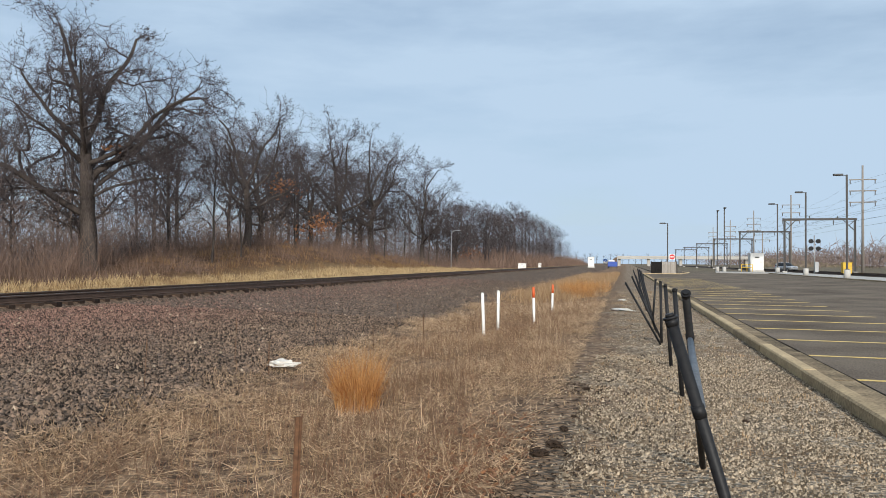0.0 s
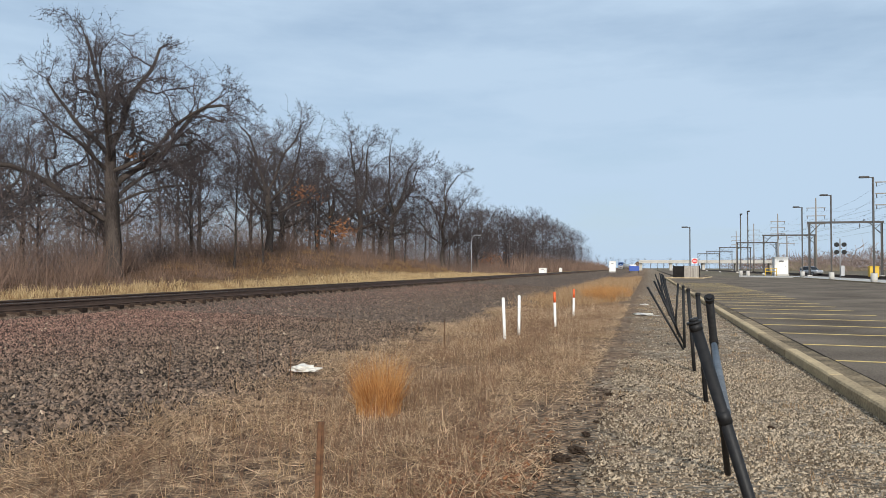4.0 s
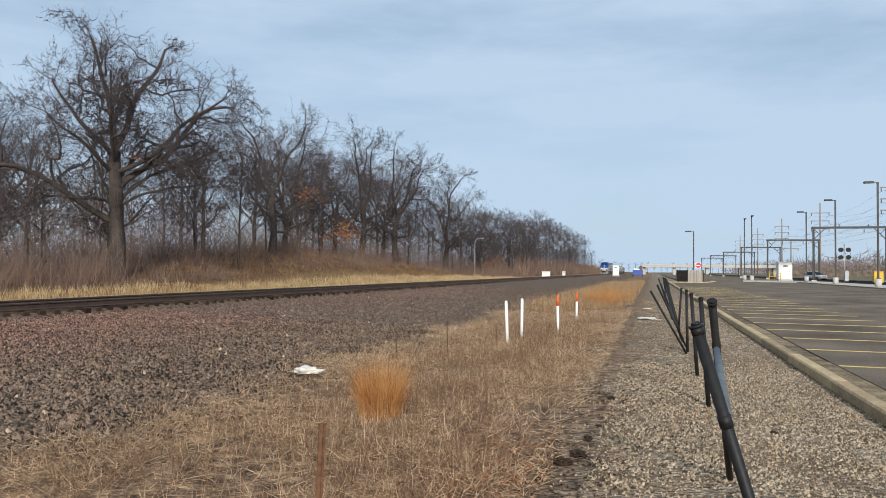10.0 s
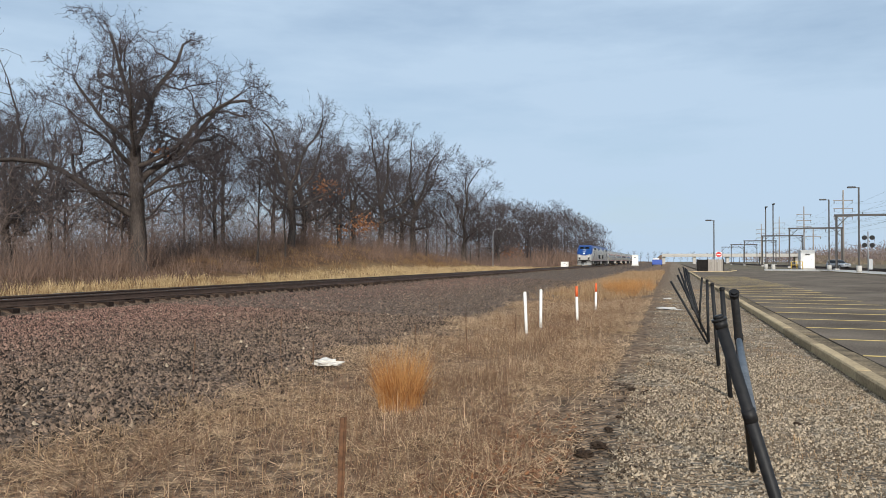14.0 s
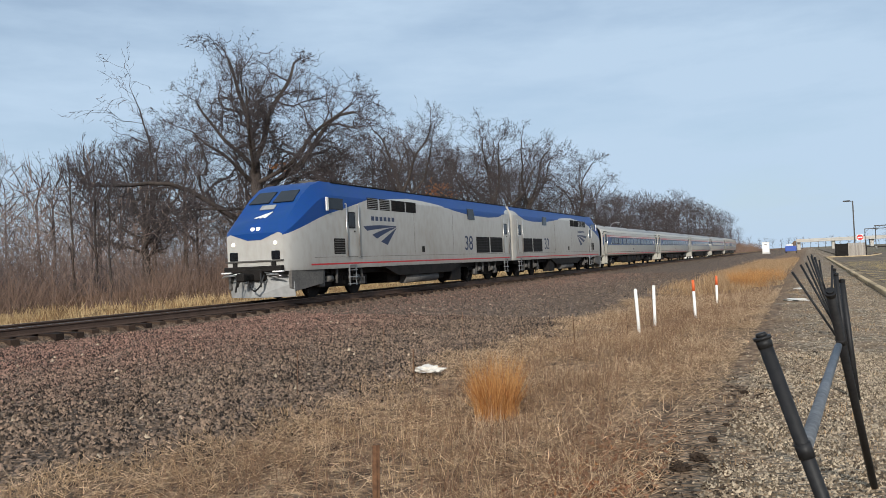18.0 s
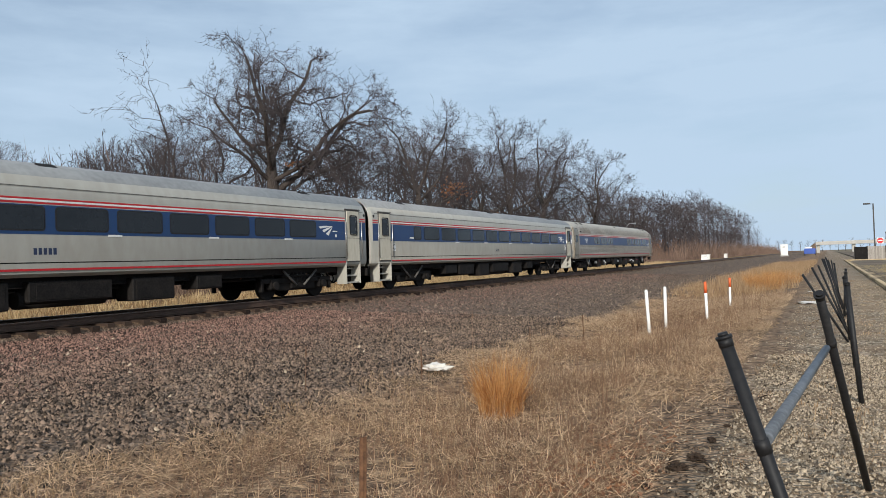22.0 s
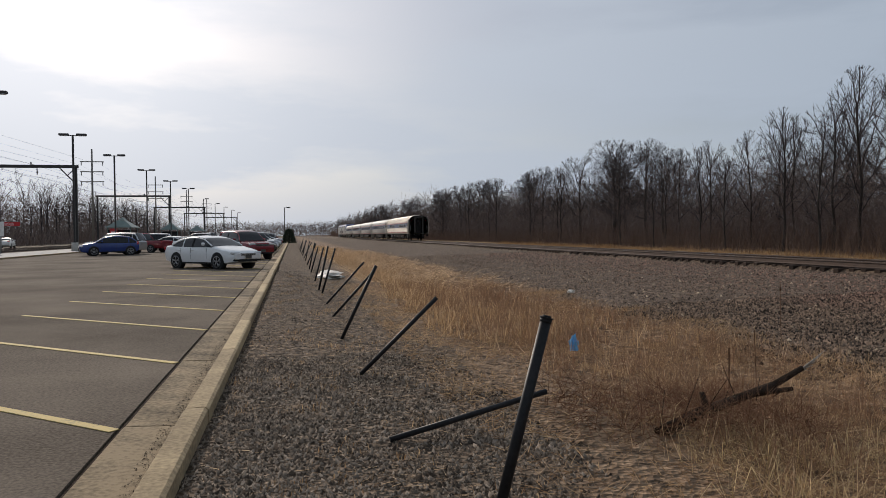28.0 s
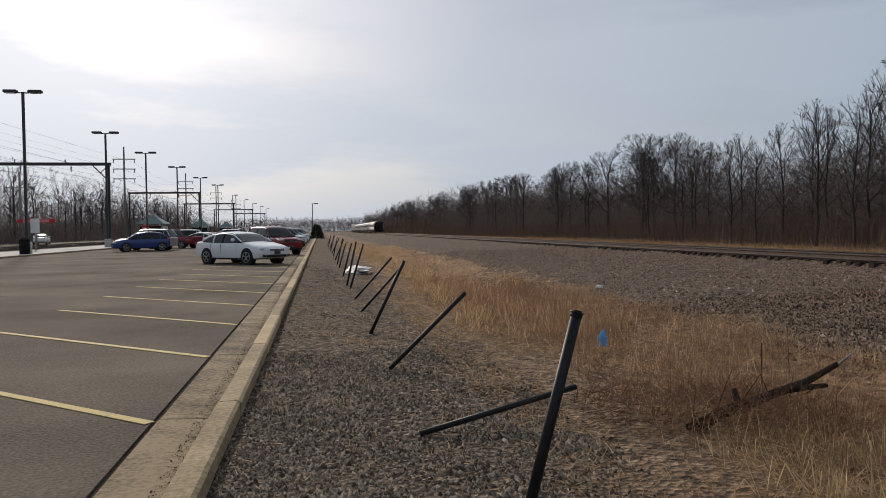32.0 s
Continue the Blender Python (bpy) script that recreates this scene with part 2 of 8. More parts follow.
    L(bp.outputs["Normal"], bs.inputs["Normal"])
    return m


M = {}
M["ground"] = ground_material()
M["asphalt"] = mat("asphalt", (0.078, 0.062, 0.048), (0.222, 0.181, 0.141), scale=0.35, fine=110, rough=0.97, bump=0.6, spec=0.04, lo=0.36, hi=0.64)
M["paint_yellow"] = mat("yellow_line_paint", (0.56, 0.41, 0.145), (0.27, 0.22, 0.115), scale=3, fine=12, rough=0.85, lo=0.5, hi=0.7)
M["concrete"] = mat("kerb_concrete", (0.56, 0.425, 0.250), (0.26, 0.195, 0.118), scale=1.5, fine=18, rough=0.92, bump=0.5, spec=0.15, rnd=0.22, lo=0.36, hi=0.66)
M["gutter"] = mat("gutter_concrete", (0.32, 0.240, 0.148), (0.090, 0.068, 0.043), scale=2.2, fine=12, rough=0.94, bump=0.5, spec=0.15, rnd=0.2, lo=0.38, hi=0.62)
M["concrete_grey"] = mat("grey_concrete", (0.46, 0.44, 0.40), (0.34, 0.32, 0.29), scale=1.5, fine=12, rough=0.9, bump=0.2)
M["ballast"] = mat("crushed_stone", (0.017, 0.012, 0.009), (0.335, 0.232, 0.175), scale=0.8, fine=30, rough=0.95, isl=True, rnd=0.9, lo=0.2, hi=1.0, spec=0.2)


def tint_across(m, x0, x1, low, high):
    """Tints a material's colour from one batch of stone to another across the plan."""
    nt = m.node_tree
    bs = nt.nodes["Principled BSDF"]
    old = bs.inputs["Base Color"].links[0].from_socket
    tc, sep, rg = (nt.nodes.new(k) for k in ("ShaderNodeTexCoord", "ShaderNodeSeparateXYZ", "ShaderNodeMapRange"))
    wob = nt.nodes.new("ShaderNodeTexNoise")
    wob.inputs["Scale"].default_value = 0.8
    add = nt.nodes.new("ShaderNodeMath")
    add.operation = "MULTIPLY_ADD"
    add.inputs[1].default_value = 4.0
    nt.links.new(tc.outputs["Object"], sep.inputs[0])
    nt.links.new(tc.outputs["Object"], wob.inputs["Vector"])
    nt.links.new(wob.outputs["Fac"], add.inputs[0])
    nt.links.new(sep.outputs["X"], add.inputs[2])
    rg.inputs["From Min"].default_value, rg.inputs["From Max"].default_value = x0 + 2.0, x1 + 2.0
    nt.links.new(add.outputs[0], rg.inputs["Value"])
    hue, mul = nt.nodes.new("ShaderNodeMix"), nt.nodes.new("ShaderNodeMix")
    hue.data_type = mul.data_type = "RGBA"
    mul.blend_type, mul.inputs["Factor"].default_value = "MULTIPLY", 1.0
    hue.inputs["A"].default_value, hue.inputs["B"].default_value = (*low, 1), (*high, 1)
    nt.links.new(rg.outputs["Result"], hue.inputs["Factor"])
    nt.links.new(old, mul.inputs["A"])
    nt.links.new(hue.outputs["Result"], mul.inputs["B"])
    nt.links.new(mul.outputs["Result"], bs.inputs["Base Color"])


tint_across(M["ballast"], -13.0, -8.0, (1.26, 1.04, 1.01), (1.0, 0.985, 0.90))
M["gravel"] = mat("limestone_gravel", (0.109, 0.078, 0.049), (0.541, 0.424, 0.293), scale=0.8, fine=30, rough=0.95, isl=True, rnd=0.9, lo=0.2, hi=0.95, spec=0.2)
M["grass"] = mat("dry_grass", (0.250, 0.148, 0.079), (0.624, 0.433, 0.251), scale=0.5, fine=6, rough=0.9, isl=True, rnd=0.7, lo=0.25, hi=0.8, spec=0.1, thin=0.45)
M["grass_gold"] = mat("golden_grass", (0.36, 0.245, 0.12), (0.74, 0.56, 0.32), scale=0.4, fine=6, rough=0.9, isl=True, rnd=0.6, lo=0.25, hi=0.8, spec=0.1, thin=0.45)
M["grass_orange"] = mat("orange_bunchgrass", (0.34, 0.135, 0.04), (0.76, 0.44, 0.18), scale=1.5, fine=6, rough=0.9, isl=True, rnd=0.6, lo=0.25, hi=0.8, spec=0.1, thin=0.45)
M["weed"] = mat("dead_weeds", (0.156, 0.087, 0.054), (0.354, 0.212, 0.130), scale=0.6, fine=6, rough=0.95, isl=True, rnd=0.6, lo=0.25, hi=0.8, spec=0.1, thin=0.45)
M["rust"] = mat("rusty_steel", (0.07, 0.038, 0.022), (0.17, 0.085, 0.045), scale=8, fine=8, rough=0.9, bump=0.4, spec=0.2)
M["bramble"] = mat("dead_bramble", (0.125, 0.061, 0.037), (0.291, 0.158, 0.093), scale=0.6, fine=6, rough=0.95, isl=True, rnd=0.6, lo=0.25, hi=0.8, spec=0.1)
M["straw"] = mat("matted_straw", (0.17, 0.105, 0.064), (0.95, 0.69, 0.44), scale=0.5, fine=6, rough=0.9, isl=True, rnd=0.9, lo=0.15, hi=1.0, spec=0.1, thin=0.45)
M["gravel_dark"] = mat("dirty_gravel", (0.055, 0.041, 0.030), (0.33, 0.265, 0.205), scale=0.8, fine=30, rough=0.95, isl=True, rnd=0.9, lo=0.2, hi=1.05, spec=0.2)
M["grass_dull"] = mat("dull_brown_grass", (0.177, 0.103, 0.051), (0.374, 0.236, 0.121), scale=0.4, fine=6, rough=0.9, isl=True, rnd=0.6, lo=0.25, hi=0.8, spec=0.1, thin=0.45)
M["ditch_on"] = glow("lit_ditch_light", (1.0, 0.93, 0.8), 0.6)
M["bark"] = mat("grey_brown_bark", (0.028, 0.023, 0.021), (0.098, 0.080, 0.069), scale=2.5, fine=10, rough=0.95, bump=0.6, spec=0.1, streak=0.25)
M["twig"] = mat("brown_twigs", (0.043, 0.036, 0.036), (0.098, 0.082, 0.081), scale=0.4, fine=6, rough=0.95, spec=0.1)
# paler grey-brown than the twigs: haze and soft light put into the colour
M["undergrowth"] = mat("haze_paled_undergrowth", (0.120, 0.089, 0.078), (0.245, 0.187, 0.162), scale=0.3, fine=6, rough=0.95, isl=True, rnd=0.5, lo=0.25, hi=0.75, spec=0.1)
M["brush"] = mat("russet_brush", (0.104, 0.071, 0.057), (0.235, 0.156, 0.115), scale=0.12, fine=8, rough=0.95, isl=True, rnd=0.5, lo=0.25, hi=0.75, spec=0.1)
M["oakleaf"] = mat("withered_orange_leaves", (0.16, 0.066, 0.034), (0.31, 0.14, 0.058), scale=1, fine=6, rough=0.9, isl=True, rnd=0.5)
M["evergreen"] = mat("dark_evergreen", (0.02, 0.03, 0.018), (0.05, 0.06, 0.035), scale=1, fine=6, rough=0.9, isl=True, rnd=0.5)
M["rail"] = mat("rusty_rail_steel", (0.060, 0.038, 0.028), (0.11, 0.070, 0.052), scale=3, fine=10, rough=0.7, metal=0.35, bump=0.15)
M["railhead"] = mat("worn_rail_head", (0.46, 0.43, 0.40), (0.32, 0.29, 0.265), scale=2, fine=8, rough=0.27, metal=0.9)
M["tie"] = mat("weathered_timber_tie", (0.020, 0.013, 0.010), (0.055, 0.036, 0.026), scale=4, fine=8, rough=0.95, bump=0.5, rnd=0.5, spec=0.15)
M["black_pipe"] = mat("black_coated_pipe", (0.008, 0.008, 0.009), (0.020, 0.019, 0.019), scale=6, fine=8, rough=0.55, bump=0.05, spec=0.25)
M["grey_pipe"] = mat("scuffed_grey_pipe", (0.055, 0.062, 0.072), (0.125, 0.135, 0.148), scale=6, fine=8, rough=0.5)
M["white"] = mat("white_paint", (0.78, 0.77, 0.74), (0.62, 0.60, 0.56), scale=4, fine=8, rough=0.6)
M["orange"] = mat("orange_marker_paint", (0.72, 0.13, 0.03), (0.55, 0.10, 0.03), scale=5, rough=0.6)
M["loco_grey"] = mat("silver_grey_loco_paint", (0.38, 0.37, 0.345), (0.31, 0.29, 0.255), scale=0.5, fine=9, rough=0.42, spec=0.5, lo=0.42, hi=0.68, streak=0.5)
M["loco_blue"] = mat("blue_loco_paint", (0.004, 0.040, 0.19), (0.006, 0.045, 0.16), scale=0.8, fine=9, rough=0.45, spec=0.25)
M["loco_navy"] = mat("navy_lettering", (0.018, 0.028, 0.07), (0.022, 0.032, 0.065), scale=2, rough=0.5)
M["dark_steel"] = mat("grimy_dark_steel", (0.006, 0.0056, 0.0055), (0.020, 0.017, 0.015), scale=2.5, fine=9, rough=0.78, spec=0.15, bump=0.1)
M["grime_grey"] = mat("dusty_grey_steel", (0.060, 0.057, 0.053), (0.125, 0.116, 0.106), scale=2.5, fine=9, rough=0.7, spec=0.3)
M["roof_grey"] = mat("sooty_roof_grey", (0.28, 0.28, 0.27), (0.19, 0.19, 0.185), scale=0.6, fine=10, rough=0.6)
M["bellows"] = mat("dusty_rubber_bellows", (0.05, 0.046, 0.042), (0.10, 0.092, 0.082), scale=2, fine=9, rough=0.8, spec=0.2)
M["coach_cream"] = mat("cream_coach_end_paint", (0.50, 0.46, 0.37), (0.38, 0.335, 0.25), scale=1.2, fine=9, rough=0.5, lo=0.4, hi=0.7, streak=0.3)
M["coach_grey"] = mat("pale_grey_coach_paint", (0.37, 0.355, 0.31), (0.30, 0.28, 0.235), scale=0.4, fine=10, rough=0.42, spec=0.5, lo=0.4, hi=0.7, streak=0.4)
M["coach_blue"] = mat("navy_blue_band", (0.004, 0.030, 0.112), (0.007, 0.035, 0.105), scale=1, fine=9, rough=0.35, spec=0.5)
M["stripe_red"] = mat("red_stripe", (0.46, 0.012, 0.018), (0.36, 0.016, 0.018), scale=2, rough=0.5)
M["stripe_white"] = mat("white_stripe", (0.72, 0.71, 0.68), (0.6, 0.58, 0.54), scale=2, rough=0.5)
M["stainless"] = mat("fluted_stainless_steel", (0.54, 0.497, 0.430), (0.39, 0.355, 0.30), scale=0.5, fine=9, rough=0.62, metal=0.55, lo=0.4, hi=0.7, streak=0.4)
# darker steel that puts the shade of the flute grooves into the colour
M["flute_shade"] = mat("painted_shade_in_the_flutes", (0.11, 0.10, 0.086), (0.06, 0.055, 0.046), scale=1.5, fine=9, rough=0.6, metal=0.5)
M["door_steel"] = mat("brushed_door_steel", (0.36, 0.318, 0.255), (0.25, 0.22, 0.172), scale=1.5, fine=9, rough=0.45, metal=0.8, streak=0.3)
M["dark_glass"] = mat("dark_window_glass", (0.006, 0.007, 0.009), (0.012, 0.013, 0.015), scale=0.6, rough=0.08, spec=0.35)
M["rubber"] = mat("black_rubber", (0.012, 0.012, 0.012), (0.03, 0.03, 0.03), scale=5, rough=0.8, spec=0.25)
M["bright_steel"] = mat("polished_handrail_steel", (0.62, 0.60, 0.57), (0.45, 0.43, 0.40), scale=3, rough=0.3, metal=0.85)
M["lamp_on"] = glow("lit_headlight", (1.0, 0.95, 0.85), 1.0)
M["lamp_lens"] = mat("clear_lamp_lens", (0.62, 0.62, 0.60), (0.5, 0.5, 0.5), scale=8, rough=0.15)
M["wood_grey"] = mat("weathered_grey_boards", (0.24, 0.21, 0.18), (0.34, 0.31, 0.27), scale=3, fine=9, rough=0.9, rnd=0.4, bump=0.3, streak=0.2)
M["pole_dark"] = mat("dark_bronze_pole", (0.030, 0.028, 0.027), (0.055, 0.05, 0.047), scale=3, rough=0.55)
M["pole_wood"] = mat("grey_timber_pole", (0.17, 0.15, 0.13), (0.25, 0.225, 0.20), scale=2, fine=10, rough=0.9, bump=0.3, streak=0.15)
M["galv"] = mat("galvanised_steel", (0.33, 0.34, 0.34), (0.25, 0.255, 0.26), scale=2, fine=8, rough=0.5, metal=0.6)
M["car_white"] = mat("white_car_paint", (0.80, 0.80, 0.79), (0.74, 0.74, 0.73), scale=1, rough=0.2, spec=0.6)
M["car_blue"] = mat("blue_car_paint", (0.022, 0.050, 0.20), (0.018, 0.042, 0.17), scale=1, rough=0.22, spec=0.6)
M["car_red"] = mat("dark_red_car_paint", (0.22, 0.015, 0.022), (0.17, 0.012, 0.018), scale=1, rough=0.25, spec=0.6)
M["car_silver"] = mat("silver_car_paint", (0.46, 0.47, 0.48), (0.40, 0.41, 0.42), scale=1, rough=0.25, metal=0.5)
M["car_black"] = mat("black_car_paint", (0.02, 0.02, 0.022), (0.03, 0.03, 0.032), scale=1, rough=0.22, spec=0.6)
M["alloy"] = mat("alloy_rim", (0.42, 0.42, 0.42), (0.30, 0.30, 0.30), scale=5, rough=0.35, metal=0.8)
M["sign_red"] = mat("red_sign_face", (0.55, 0.03, 0.035), (0.48, 0.03, 0.03), scale=3, rough=0.5)
M["yellow"] = mat("safety_yellow", (0.66, 0.42, 0.03), (0.52, 0.33, 0.03), scale=4, rough=0.55)
M["green_roof"] = mat("pale_green_metal_roof", (0.10, 0.16, 0.145), (0.075, 0.12, 0.11), scale=2, rough=0.5)
M["plastic_white"] = mat("crumpled_white_plastic", (0.72, 0.69, 0.63), (0.52, 0.47, 0.40), scale=9, rough=0.55, bump=0.5)
M["plastic_blue"] = mat("crumpled_blue_plastic", (0.08, 0.36, 0.68), (0.14, 0.48, 0.80), scale=14, rough=0.45, bump=0.5)
M["clod"] = mat("dark_soil_clods", (0.05, 0.036, 0.026), (0.14, 0.105, 0.075), scale=3, fine=8, rough=0.95, isl=True, rnd=0.6, bump=0.4, spec=0.1)
M["wet_wood"] = mat("dark_rotten_wood", (0.022, 0.015, 0.011), (0.070, 0.048, 0.034), scale=9, fine=8, rough=0.97, bump=1.0, spec=0.05, streak=0.3)
M["tarp_blue"] = mat("blue_painted_trailer", (0.03, 0.07, 0.34), (0.04, 0.09, 0.30), scale=2, rough=0.5)


# ---------------------------------------------------------------- mesh helpers
def part(name, bm, material, parent=None, label="", smooth=False):
    """Links a bmesh as one mesh object, under a thing or a part."""
    me = bpy.data.meshes.new(name)
    bm.to_mesh(me)
    bm.free()
    for mm in material if isinstance(material, (list, tuple)) else [material]:
        me.materials.append(mm)
    if smooth:
        me.shade_smooth()
        me.set_sharp_from_angle(angle=0.55)
    ob = new(name, me)
    if parent:
        ob.parent = parent
    if label:
        tagged(ob, label)
    return ob


def raw(name, verts, faces, material, parent=None, label="", smooth=False):
    """Links vertex and face lists as one mesh object."""
    me = bpy.data.meshes.new(name)
    me.from_pydata([tuple(v) for v in verts], [], faces)
    me.materials.append(material)
    if smooth:
        me.shade_smooth()
    ob = new(name, me)
    if parent:
        ob.parent = parent
    if label:
        tagged(ob, label)
    return ob


def arrays(name, verts, tris, material, size=3):
    """Links large numpy arrays (n,3) and (m,size) as one mesh object."""
    me = bpy.data.meshes.new(name)
    nv, nf = len(verts), len(tris)
    me.vertices.add(nv)
    me.vertices.foreach_set("co", np.ascontiguousarray(verts, dtype=np.float32).ravel())
    me.loops.add(nf * size)
    me.loops.foreach_set("vertex_index", np.ascontiguousarray(tris, dtype=np.int32).ravel())
    me.polygons.add(nf)
    me.polygons.foreach_set("loop_start", np.arange(0, nf * size, size, dtype=np.int32))
    me.update(calc_edges=True)
    me.materials.append(material)
    return new(name, me)


def thing(name, label, category, group="", at=None, kind=""):
    ob = new(name)
    ob.empty_display_size = 0.1
    if at is not None:
        ob.matrix_world = at
    return tagged(ob, label, category, group, kind)


def box(bm, c, s, bevel=0.0, turn=None):
    """A bevelled box of size s at c."""
    r = bmesh.ops.create_cube(bm, size=1)
    vs = r["verts"]
    for v in vs:
        v.co = Vector((v.co.x * s[0], v.co.y * s[1], v.co.z * s[2]))
    if bevel:
        es = list({e for v in vs for e in v.link_edges})
        rb = bmesh.ops.bevel(bm, geom=es, offset=bevel, segments=1, affect="EDGES")
        vs = list({v for f in rb["faces"] for v in f.verts} | {v for v in vs if v.is_valid})
    for v in vs:
        co = turn @ v.co if turn else v.co
        v.co = co + Vector(c)
    return bm


def B(c, s, bevel=0.0, turn=None):
    return box(bmesh.new(), c, s, bevel, turn)


def tube(bm, p, q, r0, r1=None, n=10, caps=True):
    """A round bar from p to q."""
    p, q = Vector(p), Vector(q)
    r1 = r0 if r1 is None else r1
    t = (q - p).to_track_quat("Z", "Y").to_matrix()
    a, b = [], []
    for i in range(n):
        w = Vector((math.cos(2 * math.pi * i / n), math.sin(2 * math.pi * i / n), 0))
        a.append(bm.verts.new(p + t @ (w * r0)))
        b.append(bm.verts.new(q + t @ (w * r1)))
    for i in range(n):
        bm.faces.new((a[i], a[(i + 1) % n], b[(i + 1) % n], b[i])).smooth = True
    if caps:
        bm.faces.new(list(reversed(a)))
        bm.faces.new(b)
    return bm


def T(p, q, r0, r1=None, n=10):
    return tube(bmesh.new(), p, q, r0, r1, n)


def loft(rings, closed=True, caps=True):
    """Joins rings of points, all of one count."""
    bm = bmesh.new()
    vs = [[bm.verts.new(p) for p in r] for r in rings]
    n = len(rings[0])
    for a, b in zip(vs, vs[1:]):
        for i in range(n if closed else n - 1):
            j = (i + 1) % n
            bm.faces.new((a[i], a[j], b[j], b[i]))
    if caps and closed:
        bm.faces.new(list(reversed(vs[0])))
        bm.faces.new(vs[-1])
    bmesh.ops.recalc_face_normals(bm, faces=bm.faces)
    return bm


def sweep(pts, r, n=6):
    """One bent bar through a line of points."""
    pts = [Vector(p) for p in pts]
    rings = []
    for k, p in enumerate(pts):
        d = (pts[min(k + 1, len(pts) - 1)] - pts[max(k - 1, 0)]).normalized()
        u = d.cross(Vector((1, 0.1, 0))).normalized()
        w = d.cross(u)
        rings.append([p + (u * math.cos(a) + w * math.sin(a)) * r for a in [2 * math.pi * q / n for q in range(n)]])
    return loft(rings)


def slab(pts, axis, lo, hi):
    """A flat outline (list of two-number points) pushed along an axis from lo to hi."""
    def place(p, d):
        return {"x": (d, p[0], p[1]), "y": (p[0], d, p[1]), "z": (p[0], p[1], d)}[axis]
    return loft([[place(p, lo) for p in pts], [place(p, hi) for p in pts]])


def lettering(name, text, size, m, material, parent, depth=0.006):
    """Raised lettering in the built-in font, as a mesh."""
    cu = bpy.data.curves.new(name, "FONT")
    cu.body, cu.size, cu.extrude, cu.align_x, cu.align_y = text, size, depth, "CENTER", "CENTER"
    tmp = new(name, cu)
    me = bpy.data.meshes.new_from_object(tmp.evaluated_get(bpy.context.evaluated_depsgraph_get()))
    bpy.data.objects.remove(tmp)
    me.materials.clear()
    me.materials.append(material)
    ob = new(name, me)
    ob.parent = parent
    ob.matrix_basis = m
    return ob


def reuse(name, ob, m, parent):
    """Another part on the same mesh."""
    o = new(name, ob.data)
    o.parent = parent
    o.matrix_basis = m
    return o


RNG = np.random.default_rng(7)

# ---------------------------------------------------------------- ground
TRACK_X, HEAD_Z = -16.917, 0.455


def ground_z(x, y):
    """Height of the ground: verge, swale, stone bed, far bank."""
    z = np.interp(x, [-400, -60, -30, -24, -21.5, -19.6, -18.5, -18.2, -15.72, -15.50, -13.6, -9.5, -5.6, -4.2, -3.0, -1.6, -0.6, 2.14, 2.2, 21, 21.3, 400],
                  [1.0, 0.6, 0.35, 0.10, -0.05, 0.12, 0.12, 0.24, 0.20, 0.085, 0.035, -0.05, -0.16, -0.25, -0.22, -0.08, 0.0, 0.02, -0.16, -0.16, 0.0, 0.0])
    bank = np.exp(-((x + 33) / 7.0) ** 2) * (np.exp(-((y - 62) / 20.0) ** 2) * 2.6 + np.exp(-((y - 95) / 18.0) ** 2) * 1.6)
    soft = ((x > -5.8) & (x < 2.0)) * 0.016 + (x < -20) * 0.036 + ((x > -14) & (x <= -5.8)) * 0.014
    wob = np.sin(x * 3.1 + 1.3 * np.sin(y * 1.7)) * np.sin(y * 2.3 + x) + 0.6 * np.sin(x * 5.3 + y * 4.1)
    return z + bank + soft * wob


def make_ground():
    xs = np.unique(np.concatenate([np.linspace(-420, -60, 14), np.linspace(-60, -20, 50), np.linspace(-20, -5.5, 50), [-18.5, -18.2, -15.72, -15.50], np.linspace(-5.5, 2.14, 50),
                                   [2.2, 3, 8, 14, 20.9, 21.05, 21.3], np.linspace(22, 60, 12), np.linspace(80, 420, 10)]))
    ys = np.unique(np.concatenate([np.linspace(-1500, -120, 16), np.linspace(-120, -20, 60), np.linspace(-20, 40, 140), np.linspace(40, 160, 70), np.linspace(160, 1800, 18)]))
    X, Y = np.meshgrid(xs, ys, indexing="ij")
    Z = ground_z(X, Y)
    nx, ny = X.shape
    idx = np.arange(nx * ny).reshape(nx, ny)
    q = np.stack([idx[:-1, :-1], idx[1:, :-1], idx[1:, 1:], idx[:-1, 1:]], -1).reshape(-1, 4)
    ob = arrays("ground", np.stack([X, Y, Z], -1).reshape(-1, 3), q, M["ground"], 4)
    ob.data.shade_smooth()
    return tagged(ob, "dry grassy ground with gravel verge and a crushed-stone railway bed", "ground", kind="structure")


ground = make_ground()
lot = part("pavement", slab([(2.735, -520), (20.6, -520), (20.6, 132), (10.5, 150), (10.5, 420), (4.5, 420), (4.5, 128), (2.76, 104)], "z", -0.3, 0.03), M["asphalt"])
tagged(lot, "worn grey asphalt car park with faded stall lines", "pavement", kind="structure")
platform = part("platform_edge", slab([(20.6, -520), (26.0, -520), (26.0, 132), (20.6, 132)], "z", -0.3, 0.13), M["concrete_grey"])
tagged(platform, "pale concrete strip along the car park edge", "pavement", kind="structure")


def bed_edge(y):
    """Ragged line where the stones give way to the grass."""
    return -5.15 + 0.32 * np.sin(y * 0.83 + 1.0) + 0.24 * np.sin(y * 2.1 + 2.0 * np.sin(y * 0.4)) + 0.14 * np.sin(y * 5.3)


